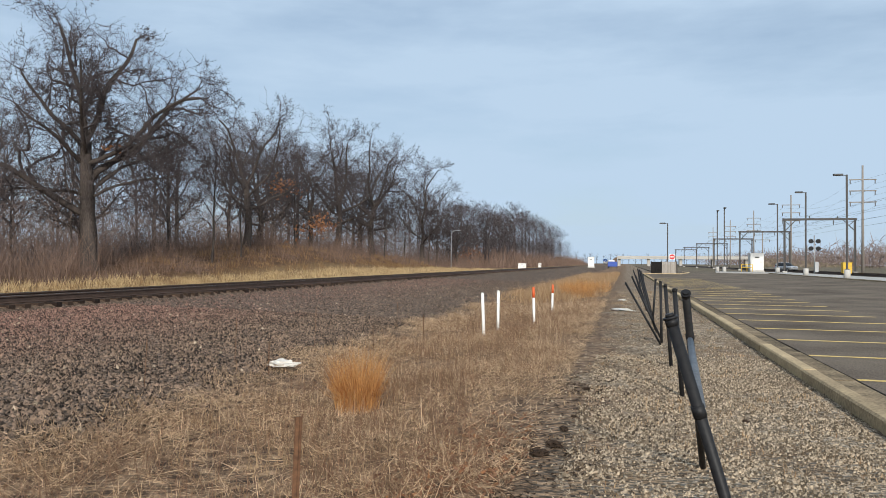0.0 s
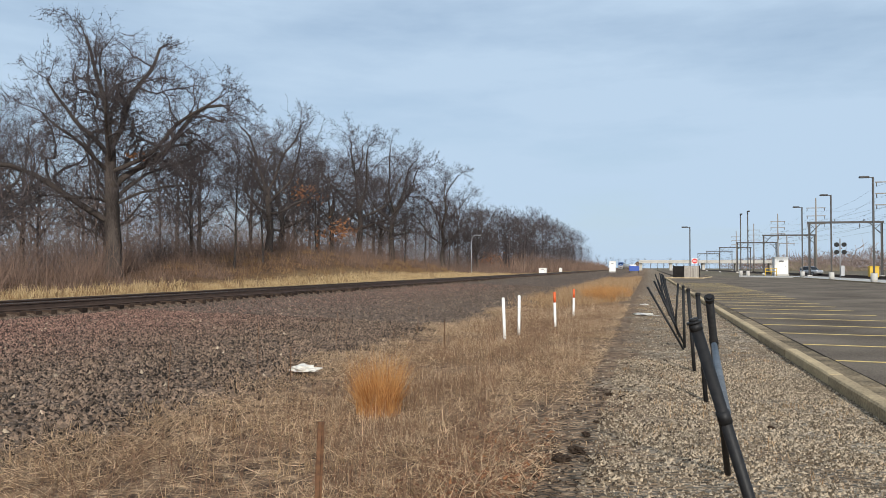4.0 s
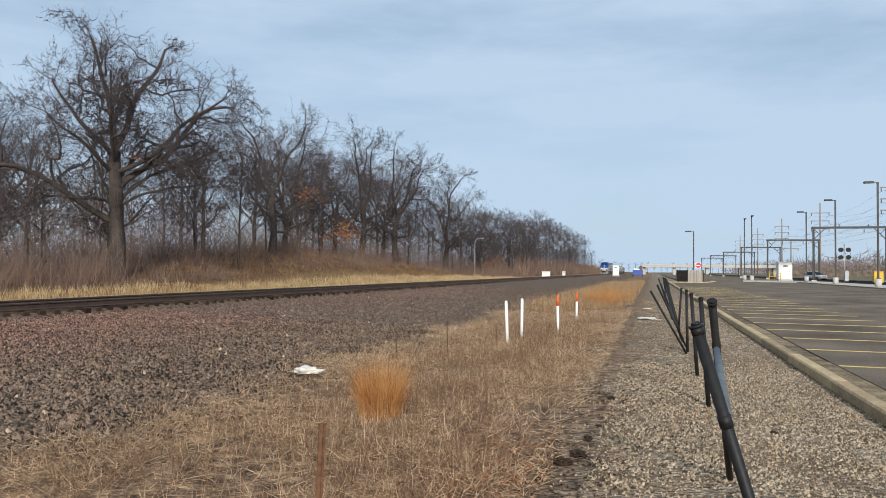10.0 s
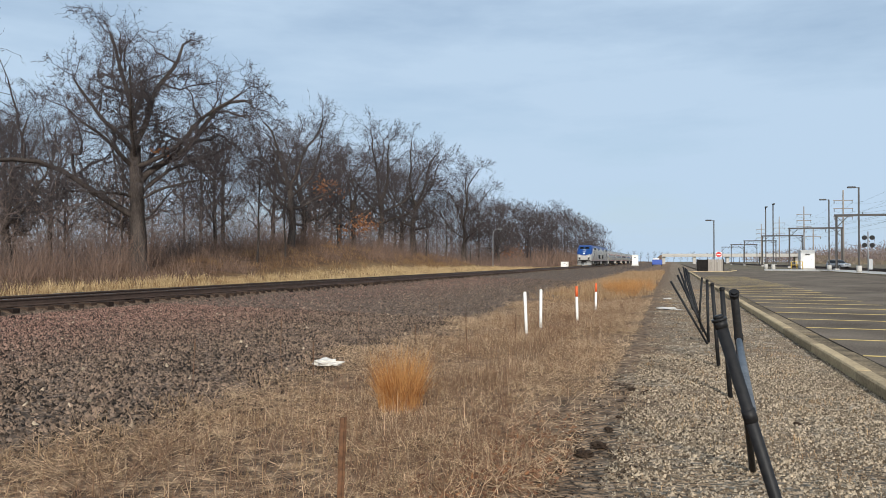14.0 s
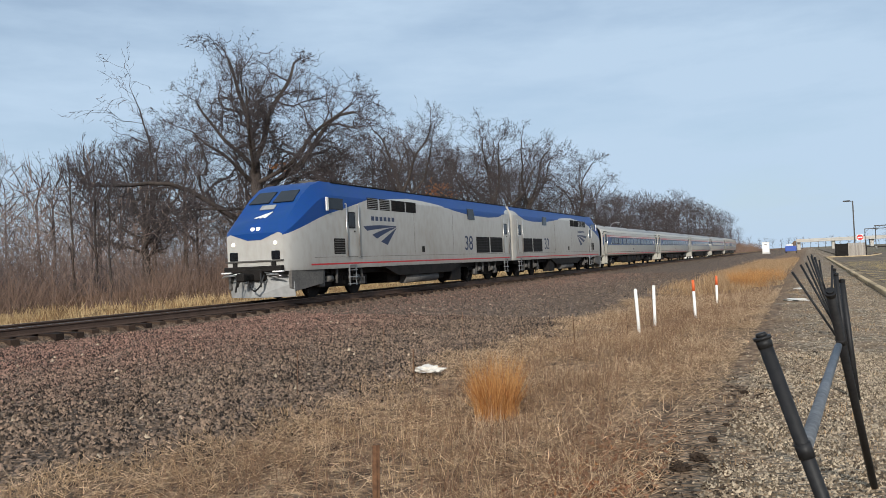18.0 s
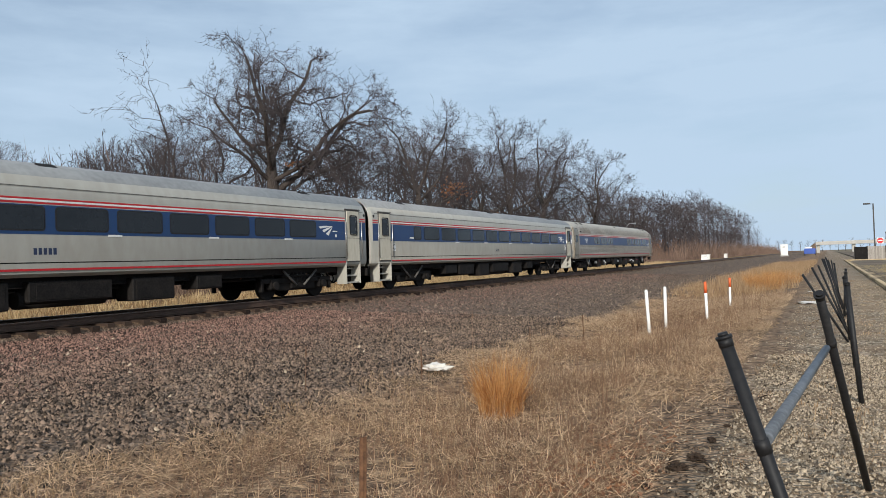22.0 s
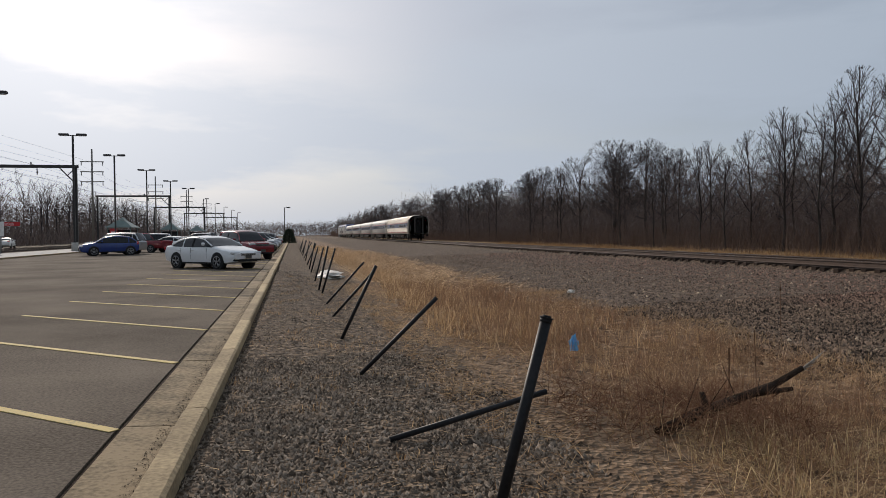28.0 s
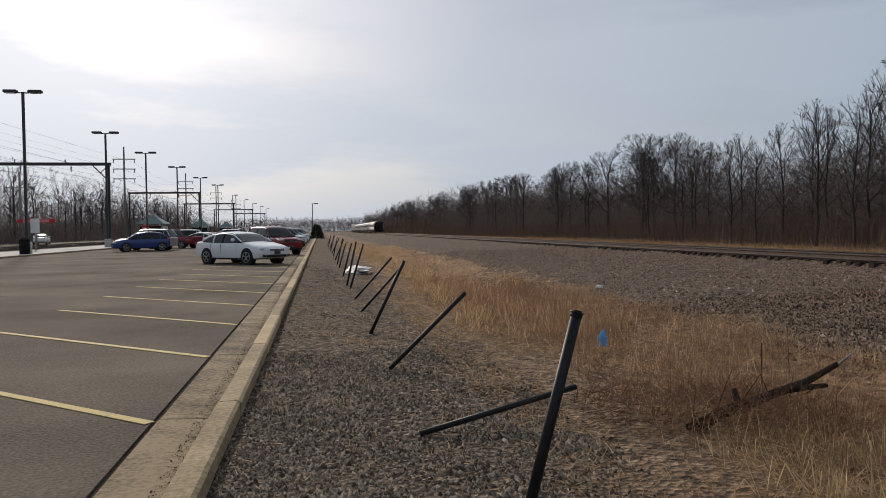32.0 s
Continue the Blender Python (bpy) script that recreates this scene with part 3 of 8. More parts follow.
def stones(name, n, xr, yr, rmin, rmax, material, label, bias=None, sink=0.25, ragged=False, thin=0.0, level=None):
    x = RNG.uniform(*xr, n)
    y = bias(n) if bias else RNG.uniform(*yr, n)
    if ragged:
        keep = x < bed_edge(y) + np.abs(RNG.normal(size=n)) * 0.28
        x, y = x[keep], y[keep]
        n = len(x)
    if thin:                        # bare patches, fewer towards the kerb
        cover = 0.5 + 0.28 * np.sin(x * 3.3 + 1.9 * np.sin(y * 1.1)) + 0.28 * np.sin(y * 2.3 + 2.0 * np.sin(x * 1.7 + y * 0.5))
        keep = RNG.random(n) < 1 - thin * np.clip(1.5 - x, 0, 1.4) / 1.4 * np.clip(1.35 - 1.5 * cover, 0, 1)
        x, y = x[keep], y[keep]
        n = len(x)
    z = ground_z(x, y) if level is None else np.full(n, level)
    r = RNG.uniform(rmin, rmax, n) * RNG.uniform(0.6, 1.0, n)
    ring = np.array([[1, 0, -0.6], [0, 1, -0.6], [-1, 0, -0.6], [0, -1, -0.6], [0, 0, 0.75]], float)
    tri = np.array([[0, 1, 4], [1, 2, 4], [2, 3, 4], [3, 0, 4]])
    v = ring[None] * RNG.uniform(0.6, 1.3, (n, 5, 3))
    v[:, 4, :2] += RNG.uniform(-0.75, 0.75, (n, 2))
    v[:, :4, 2] += RNG.uniform(-0.35, 0.45, (n, 4))
    w = RNG.uniform(0, 2 * math.pi, n)
    vx, vy = v[..., 0] * np.cos(w)[:, None] - v[..., 1] * np.sin(w)[:, None], v[..., 0] * np.sin(w)[:, None] + v[..., 1] * np.cos(w)[:, None]
    v = np.stack([vx, vy, v[..., 2]], -1) * r[:, None, None] * 1.1 + np.stack([x, y, z + r * sink], -1)[:, None]
    f = (tri[None] + (np.arange(n) * 5)[:, None, None]).reshape(-1, 3)
    return tagged(arrays(name, v.reshape(-1, 3), f, material), label, "stones", kind="stuff")


def blades(name, x, y, z, h, lean, width, material, label, category="grass"):
    """Bent blades: five points and three triangles each."""
    n = len(x)
    a = RNG.uniform(0, 2 * math.pi, n)
    d = np.stack([np.cos(a), np.sin(a), 0 * a], -1)
    s = np.stack([-np.sin(a), np.cos(a), 0 * a], -1) * (width * RNG.uniform(0.6, 1.3, n))[:, None]
    p = np.stack([x, y, z], -1)
    up = np.array([0, 0, 1.0])
    k = (lean * RNG.uniform(0.3, 1.0, n))[:, None]
    hh = h[:, None]
    mid = p + up * hh * (0.62 - 0.2 * k) + d * hh * k * 0.35
    tip = p + up * hh * np.maximum(1.0 - 0.65 * k, 0.12) + d * hh * k
    v = np.stack([p - s, p + s, mid - s * 0.7, mid + s * 0.7, tip], 1).reshape(-1, 3)
    base = np.array([[0, 1, 3], [0, 3, 2], [2, 3, 4]])
    f = (base[None] + (np.arange(n) * 5)[:, None, None]).reshape(-1, 3)
    ob = arrays(name, v, f, material)
    return tagged(ob, label, category, kind="stuff") if label else ob

# ---------------------------------------------------------------- railway track
def rail_profile(x):
    return [(x - 0.07, 0.0), (x + 0.07, 0.0), (x + 0.07, 0.012), (x + 0.012, 0.035), (x + 0.012, 0.135), (x + 0.036, 0.150), (x + 0.036, 0.183),
            (x - 0.036, 0.183), (x - 0.036, 0.150), (x - 0.012, 0.135), (x - 0.012, 0.035), (x - 0.07, 0.012)]


def make_track():
    track = thing("railway_track", "rusty steel rails on weathered timber ties in crushed stone", "railway track", at=pose(TRACK_X, 0, HEAD_Z - 0.19))
    for s in (1, -1):
        bm = slab(rail_profile(s * 0.753), "y", -900, 900)
        rail = part("rail", bm, M["rail"], track)
        part("rail_head", B((s * 0.753, 0, 0.1865), (0.062, 1800, 0.007)), M["railhead"], rail, "worn bright running surface")
    bm = B((0, 0, -0.085), (2.70, 0.23, 0.17), 0.012)
    first = part("tie", bm, M["tie"], track)
    first.location = (0, -70, 0)
    for i in range(1, 288):
        o = reuse("tie", first, pose(RNG.uniform(-0.10, 0.07), -70 + i * 0.535 + RNG.uniform(-0.03, 0.03), RNG.uniform(-0.03, 0.002), 0, 0, RNG.uniform(-1.5, 1.5)), track)
    ys = [-70 - i * 0.8 for i in range(1, 160)] + [84.5 + i * 0.8 for i in range(0, 190)]
    me_v, me_f = [], []
    for y in ys:
        k = len(me_v)
        for dx in (-1.3, 1.3):
            for dy in (-0.11, 0.11):
                for dz in (-0.15, 0.0):
                    me_v.append((dx, y + dy, dz))
        me_f += [(k, k + 1, k + 3, k + 2), (k + 4, k + 6, k + 7, k + 5), (k, k + 4, k + 5, k + 1), (k + 2, k + 3, k + 7, k + 6), (k + 1, k + 5, k + 7, k + 3)]
    ob = raw("distant_tie_run", me_v, me_f, M["tie"], track)
    ob["kind"] = "stuff"
    return track


make_track()


# ---------------------------------------------------------------- train
def wheelset(parent, y, r, half=0.75):
    w = part("wheel", T((-half - 0.07, y, r), (half + 0.07, y, r), 0.08, n=10), M["dark_steel"], parent)
    for s in (1, -1):
        bm = T((s * (half - 0.06), y, r), (s * (half + 0.07), y, r), r, n=24)
        tube(bm, (s * (half + 0.07), y, r), (s * (half + 0.10), y, r), r * 0.32, n=12)
        part("wheel_disc", bm, M["dark_steel"], w)


def bogie(thing_ob, y, base, r, heavy=True):
    """A two-axle truck: frame, springs, axle boxes, brake rods."""
    fr = bmesh.new()
    for s in (1, -1):
        x = s * 1.02
        box(fr, (x, y, r + 0.16), (0.16, base + 1.0, 0.16), 0.02)
        for d in (-1, 1):
            box(fr, (x, y + d * base / 2, r + 0.05), (0.24, 0.34, 0.36), 0.03)
            tube(fr, (x + s * 0.12, y + d * base / 2, r), (x + s * 0.22, y + d * base / 2, r), 0.13, n=12)
            box(fr, (x, y + d * (base / 2 + 0.52), r + 0.02), (0.14, 0.12, 0.42), 0.02)
        box(fr, (x, y, r - 0.02), (0.20, 0.78, 0.20), 0.03)
        box(fr, (x - s * 0.05, y, r + 0.02), (0.10, base * 0.80, 0.40), 0.03)
        tube(fr, (x + s * 0.10, y - base * 0.36, r + 0.30), (x + s * 0.10, y + base * 0.36, r + 0.30), 0.045, n=8)
    box(fr, (0, y, r + 0.22), (2.1, 0.5, 0.22), 0.03)
    f = part("truck_frame", fr, M["dark_steel"], thing_ob)
    for s in (1, -1):
        sp = bmesh.new()
        for d in (-0.3, 0.3, -0.12, 0.12):
            tube(sp, (s * 1.06, y + d, r + 0.04), (s * 1.06, y + d, r + 0.42), 0.075, n=8)
        if heavy:
            tube(sp, (s * 1.16, y - base / 2, r + 0.36), (s * 1.16, y + base / 2, r + 0.36), 0.03, n=6)
            for d in (-0.75, 0.75):
                tube(sp, (s * 1.18, y + d, r + 0.1), (s * 1.18, y + d * 0.9, r + 0.62), 0.05, n=8)
        part("spring", sp, M["dark_steel"], f, "dusty coil springs and dampers")
    for d in (-1, 1):
        wheelset(thing_ob, y + d * base / 2, r)


def coupler(thing_ob, y, d, z=0.85):
    bm = B((0, y + d * 0.35, z), (0.22, 0.7, 0.22), 0.04)
    box(bm, (0.06, y + d * 0.72, z), (0.34, 0.26, 0.30), 0.06)
    part("coupler", bm, M["dark_steel"], thing_ob)
    for s in (1, -1):
        hose = bmesh.new()
        pts = [(s * 0.55, y + d * 0.15, z + 0.05), (s * 0.52, y + d * 0.35, z - 0.32), (s * 0.42, y + d * 0.5, z - 0.48), (s * 0.30, y + d * 0.6, z - 0.36), (s * 0.24, y + d * 0.62, z - 0.12)]
        for a, b in zip(pts, pts[1:]):
            tube(hose, a, b, 0.03, n=6)
        part("brake_hose", hose, M["rubber"], thing_ob)


def swoosh(parent, s, x, y0, z0, w, h, material, flip):
    """Three tapering curved bars that fan out, raised 4 mm on a side wall; flip mirrors them along the wall."""
    for k, (a0, a1, b0, b1) in enumerate([((0.0, 0.86), (0.10, 0.66), (0.45, 1.0), (1.0, 0.93)), ((0.24, 0.48), (0.38, 0.30), (0.60, 0.80), (1.0, 0.90)),
                                          ((0.50, 0.16), (0.70, 0.0), (0.76, 0.52), (1.0, 0.86))]):
        top, bot = [], []
        for i in range(9):
            t = i / 8
            c1 = ((1 - t) ** 2 * a0[0] + 2 * t * (1 - t) * b0[0] + t * t * b1[0], (1 - t) ** 2 * a0[1] + 2 * t * (1 - t) * b0[1] + t * t * b1[1])
            c2 = ((1 - t) ** 2 * a1[0] + 2 * t * (1 - t) * (b0[0] + 0.05) + t * t * b1[0], (1 - t) ** 2 * a1[1] + 2 * t * (1 - t) * (b0[1] - 0.20) + t * t * (b1[1] - 0.02))
            top.append(c1)
            bot.append(c2)
        pts = [(y0 + (1 - p[0] if flip else p[0]) * w, z0 + p[1] * h) for p in top + bot[::-1]]
        lo, hi = sorted((s * x, s * (x + 0.004)))
        part("emblem_bar", slab(pts, "x", lo, hi), material, parent)


def bars(parent, s, x, y0, z0, w, h, n, material, name="lettering_bar"):
    """Plain bars in place of lettering."""
    for i in range(n):
        part(name, B((s * (x + 0.002), y0 + (i + 0.5) * w / n, z0 + h / 2), (0.004, w / n * 0.66, h)), material, parent)


LOCO = 21.0


def loco_curve(u):
    """Lower edge of the blue paint along the side."""
    return float(np.interp(u, [0.0, 0.5, 2.0, 3.5, 5.0, 8.5, 10.0, 11.5, 13.0, 14.5, 16.0, 17.5, 19.0, 19.8, 20.4, 21.0],
                           [2.25, 2.42, 2.95, 3.30, 3.68, 3.95, 3.92, 3.82, 3.62, 3.50, 3.44, 3.42, 3.50, 3.72, 4.0, 4.0]))


def make_loco(number):
    """A streamlined diesel locomotive; nose at y = 0, tail at y = 21, z from the rail head."""
    lo = thing("locomotive", "silver-grey and blue diesel passenger locomotive rolling on the rails", "locomotive", "train")
    us = [0.0, 0.12, 0.3, 0.7, 1.2, 1.75, 2.3, 2.9, 3.4] + list(np.arange(4.0, 20.6, 0.5)) + [20.72, 20.92]
    W = lambda u: float(np.interp(u, [0, 0.12, 0.3, 0.9, 20.72, 20.92], [1.22, 1.33, 1.40, 1.50, 1.50, 1.42]))
    ZS = lambda u: float(np.interp(u, [0, 0.12, 0.3, 0.7, 1.2, 1.75, 2.3, 21], [2.30, 2.40, 2.52, 2.80, 3.16, 3.50, 3.72, 3.72]))
    ZT = lambda u: float(np.interp(u, [0, 0.12, 0.3, 0.7, 1.2, 1.75, 2.3, 21], [2.36, 2.53, 2.74, 3.16, 3.66, 4.06, 4.25, 4.25]))
    WT = lambda u: float(np.interp(u, [0, 0.3, 1.2, 2.3, 21], [1.05, 1.15, 1.16, 1.19, 1.19]))
    bm = bmesh.new()
    grid = []
    for u in us:
        w, zs, zt, wt = W(u), ZS(u), ZT(u), WT(u)
        zc = max(1.25, min(loco_curve(u), zs - 0.004))
        slope = max(loco_curve(u), zs + 0.004)
        k = min(max((slope - zs) / (zt - zs), 0.01), 0.97)
        ws, zk = w + (wt - w) * k, zs + (zt - zs) * k
        half = [(w - 0.05, 1.02), (w, 1.16), (w, zc), (w, zs), (ws, zk), (wt, zt)]
        ring = [(-x, z) for x, z in half] + [(x, z) for x, z in reversed(half)]
        grid.append([bm.verts.new((x, u, z)) for x, z in ring])
    n = 12
    for i, (a, b) in enumerate(zip(grid, grid[1:])):
        u = (us[i] + us[i + 1]) / 2
        for j in range(n - 1):
            f = bm.faces.new((a[j], b[j], b[j + 1], a[j + 1]))
            jj = min(j, n - 2 - j)
            blue = (jj == 2 and loco_curve(u) < ZS(u)) or (jj == 3 and loco_curve(u) <= ZS(u) + 0.01) or jj == 4
            f.material_index = 2 if jj == 5 and u > 3.2 else (1 if blue or (jj == 5) else 0)
            f.smooth = False
    front = bm.faces.new(grid[0])
    front.material_index = 0
    back = bm.faces.new(list(reversed(grid[-1])))
    bmesh.ops.recalc_face_normals(bm, faces=bm.faces)
    body = part("body", bm, [M["loco_grey"], M["loco_blue"], M["roof_grey"]], lo, smooth=True)
    # windscreen, two panes on the sloping nose
    for s in (1, -1):
        def on_nose(x, u):
            return (x, u, ZT(u) + 0.012)
        pts = [on_nose(s * 0.09, 0.98), on_nose(s * 0.99, 0.98), on_nose(s * 0.92, 1.50), on_nose(s * 0.09, 1.50)]
        up = [(x, y - 0.02, z + 0.03) for x, y, z in pts]
        part("windscreen", loft([pts, up]), M["dark_glass"], lo)
    part("number_board", loft([[(-0.32, 0.74, ZT(0.74) + 0.01), (0.32, 0.74, ZT(0.74) + 0.01), (0.32, 0.90, ZT(0.90) + 0.01), (-0.32, 0.90, ZT(0.90) + 0.01)],
                               [(-0.32, 0.72, ZT(0.74) + 0.03), (0.32, 0.72, ZT(0.74) + 0.03), (0.32, 0.88, ZT(0.90) + 0.03), (-0.32, 0.88, ZT(0.90) + 0.03)]]), M["roof_grey"], lo)
    for i in range(3):              # three white bars that fan out
        a, b = -0.34 + 0.20 * i, -0.24 + 0.20 * i
        low = [(a, 0.46), (b, 0.44), (0.34, 0.62), (0.36, 0.655)]
        part("emblem_bar", loft([[(x, u, ZT(u) + 0.006) for x, u in low], [(x, u - 0.015, ZT(u) + 0.02) for x, u in low]]), M["stripe_white"], lo)
    for s in (1, -1):
        part("headlight", T((s * 0.12, 0.42, 2.52), (s * 0.12, 0.06, 2.50), 0.070, n=14), M["lamp_on"] if number == "38" else M["lamp_lens"], lo, "bright headlight")
        part("ditch_light", T((s * 0.92, 0.10, 2.0), (s * 0.92, -0.04, 2.0), 0.066, n=14), M["ditch_on"] if number == "38" else M["lamp_lens"], lo)
        part("marker_window", B((s * 0.92, -0.012, 1.58), (0.36, 0.03, 0.30), 0.02), M["dark_glass"], lo)
        part("step_well", B((s * 0.85, -0.05, 1.22), (0.16, 0.10, 0.30), 0.02), M["dark_steel"], lo)
    part("nose_chevron", slab([(-1.04, 2.36), (-0.3, 2.12), (0.3, 2.12), (1.04, 2.36)], "y", -0.006, 0.02), M["loco_blue"], lo, "blue chevron at the nose")
    part("nose_ledge", B((0, -0.03, 1.40), (2.5, 0.08, 0.05), 0.01), M["grime_grey"], lo)
    part("anticlimber", B((0, -0.08, 1.12), (2.5, 0.22, 0.20), 0.03), M["dark_steel"], lo, "black buffer beam")
    for s in (1, -1):
        part("corner_step", B((s * 1.12, -0.16, 1.02), (0.42, 0.14, 0.05), 0.01), M["stripe_white"], lo, "white-edged corner step")
        part("air_hose", T((s * 0.42, -0.22, 0.98), (s * 0.52, -0.34, 0.52), 0.028, n=8), M["rubber"], lo)
    part("coupler_pocket", B((0, -0.06, 0.92), (0.86, 0.30, 0.42), 0.03), M["dark_steel"], lo, "black coupler pocket")
    # snow plough
    bm = loft([[(-1.42, 0.35, 0.14), (0, -0.28, 0.14), (1.42, 0.35, 0.14)], [(-1.42, 0.30, 0.62), (0, -0.12, 0.66), (1.42, 0.30, 0.62)],
               [(-1.30, 0.45, 1.0), (0, 0.15, 1.0), (1.30, 0.45, 1.0)]], closed=False)
    g = bmesh.ops.solidify(bm, geom=bm.faces[:], thickness=0.04)
    part("snow_plough", bm, M["roof_grey"], lo, "dusty grey wedge plough")
    box_bm = bmesh.new()
    for s in (1, -1):
        box(box_bm, (s * 0.95, -0.25, 0.92), (0.5, 0.08, 0.05), 0.01)
        tube(box_bm, (s * 0.55, -0.15, 1.0), (s * 1.3, -0.22, 0.86), 0.025, n=6)
    part("uncoupling_lever", box_bm, M["bright_steel"], lo)
    coupler(lo, -0.05, -1)
    coupler(lo, 20.95, 1)
    for s in (1, -1):
        X = 1.5
        # front skirt
        part("skirt", slab([(0.45, 0.32), (2.0, 0.52), (2.05, 1.03), (0.2, 1.03), (0.2, 0.45)], "x", *sorted((s * 1.28, s * 1.40))), M["grime_grey"], lo)
        part("sill_stripe", B((s * (X + 0.002), 10.9, 1.20), (0.006, 19.4, 0.055)), M["stripe_red"], lo, "thin red stripe")
        part("cab_window", B((s * (X - 0.03), 2.85, 3.42), (0.09, 0.95, 0.46), 0.03), M["dark_glass"], lo)
        part("cab_mirror", B((s * (X + 0.10), 2.15, 3.38), (0.05, 0.16, 0.50), 0.02), M["stripe_white"], lo)
        for k, (u0, u1) in enumerate([(5.05, 5.85), (6.0, 6.8), (6.95, 8.1), (8.2, 9.1)]):
            wi = part("air_intake", B((s * (X - 0.11), (u0 + u1) / 2, 3.56), (0.26, u1 - u0, 0.46), 0.02), M["dark_steel"], lo)
            for j in range(6):
                part("slat", B((s * (X + 0.023), (u0 + u1) / 2, 3.37 + j * 0.075), (0.02, (u1 - u0) * 0.94, 0.02)), M["roof_grey"] if k < 2 else M["dark_steel"], wi)
        part("hatch_window", slab([(14.68, 3.78), (15.42, 3.78), (15.58, 3.24), (14.72, 3.24)], "x", *sorted((s * (X - 0.10), s * (X + 0.03)))), M["dark_glass"], lo)
        for u0, u1 in ((15.72, 17.48), (17.64, 19.40)):
            gr = part("grille", B((s * (X - 0.01), (u0 + u1) / 2, 1.93), (0.05, u1 - u0, 0.84), 0.015), M["dark_steel"], lo)
            for j in range(9):
                part("slat", B((s * (X + 0.02), (u0 + u1) / 2, 1.58 + j * 0.088), (0.014, u1 - u0 - 0.06, 0.025)), M["rubber"], gr)
        gr = part("grille", B((s * (X - 0.01), 3.0, 1.85), (0.05, 0.72, 0.58), 0.015), M["dark_steel"], lo)
        for j in range(6):
            part("slat", B((s * (X + 0.02), 3.0, 1.62 + j * 0.09), (0.014, 0.64, 0.025)), M["grime_grey"], gr)
        for u in (3.85, 19.92):
            dr = part("door", B((s * (X + 0.004), u, 2.35), (0.012, 0.62, 1.75), 0.004), M["loco_grey"], lo)
            part("door_window", B((s * (X + 0.012), u, 2.85), (0.02, 0.44, 0.62), 0.03), M["dark_glass"], dr)
            part("latch", B((s * (X + 0.015), u + 0.18, 2.42), (0.03, 0.08, 0.05)), M["dark_steel"], dr)
            for d in (-0.42, 0.42):
                hr = bmesh.new()
                tube(hr, (s * (X + 0.07), u + d, 1.45), (s * (X + 0.07), u + d, 3.45), 0.022, n=8)
                for z in (1.45, 3.45):
                    tube(hr, (s * (X - 0.02), u + d, z), (s * (X + 0.07), u + d, z), 0.022, n=6)
                part("handrail", hr, M["bright_steel"], lo, "bright steel handrail")
            for d in (-0.23, 0.23):
                part("ladder_side", B((s * (X - 0.02), u + d, 0.78), (0.03, 0.03, 0.85)), M["galv"], lo)
            for z in (0.42, 0.68, 0.94, 1.15):
                part("rung", B((s * (X - 0.02), u, z), (0.14, 0.46, 0.03)), M["galv"], lo)
        part("filler_pocket", B((s * (X + 0.003), 9.7, 1.72), (0.012, 0.26, 0.26), 0.004), M["dark_steel"], lo)
        part("panel_seam", B((s * (X + 0.001), 10.9, 1.45), (0.004, 19.0, 0.012)), M["grime_grey"], lo)
        for u in (8.9, 12.9):
            part("panel_seam", B((s * (X + 0.001), u, 2.5), (0.004, 0.012, 1.9)), M["grime_grey"], lo)
        part("roof_gutter", B((s * 1.185, 11.9, 4.252), (0.07, 17.8, 0.05), 0.01), M["dark_steel"], lo, "sooty gutter along the roof edge")
        # tank and underframe
        part("tank_skirt", slab([(6.2, 1.03), (7.4, 0.62), (12.6, 0.62), (13.9, 1.03)], "x", *sorted((s * 1.1, s * 1.46))), M["dark_steel"], lo)
        part("air_reservoir", T((s * 1.16, 8.2, 0.46), (s * 1.16, 11.4, 0.46), 0.22, n=14), M["grime_grey"], lo, "dusty grey air reservoir")
        part("battery_box", B((s * 1.1, 13.4, 0.55), (0.5, 1.1, 0.75), 0.03), M["dark_steel"], lo)
        text_m = Matrix(((0, 0, s, s * (X + 0.004)), (s, 0, 0, 14.75), (0, 1, 0, 1.98), (0, 0, 0, 1)))
        lettering("fleet_number", number, 1.05, text_m, M["loco_navy"], lo)
        bars(lo, s, X, 5.25, 2.88, 1.95, 0.17, 6, M["loco_navy"])
        swoosh(lo, s, X, 4.7, 1.90, 2.6, 0.85, M["loco_navy"], False)
    part("underframe", B((0, 10.5, 0.92), (2.3, 19.5, 0.25), 0.03), M["dark_steel"], lo)
    part("fuel_tank", B((0, 10.0, 0.62), (2.1, 5.4, 0.62), 0.10), M["dark_steel"], lo)
    part("rear_door", B((0, 20.93, 2.35), (0.75, 0.04, 2.0), 0.01), M["loco_grey"], lo)
    for z in (2.85, 3.55):
        part("end_window", B((0.95, 20.9, z), (0.30, 0.06, 0.40), 0.02), M["dark_glass"], lo)
    bm = bmesh.new()
    for u, l in ((5.5, 1.2), (9.0, 2.0), (12.5, 1.4), (16.5, 2.4)):
        box(bm, (0, u, 4.33), (1.3, l, 0.14), 0.03)
    tube(bm, (0, 7.2, 4.3), (0, 7.2, 4.45), 0.2, n=12)
    part("roof_vent", bm, M["dark_steel"], lo)
    hb = bmesh.new()
    for d in (-0.22, 0, 0.22):
        tube(hb, (d, 3.6, 4.38), (d, 3.1, 4.38), 0.05, 0.08, n=8)
    part("horn", hb, M["grime_grey"], lo)
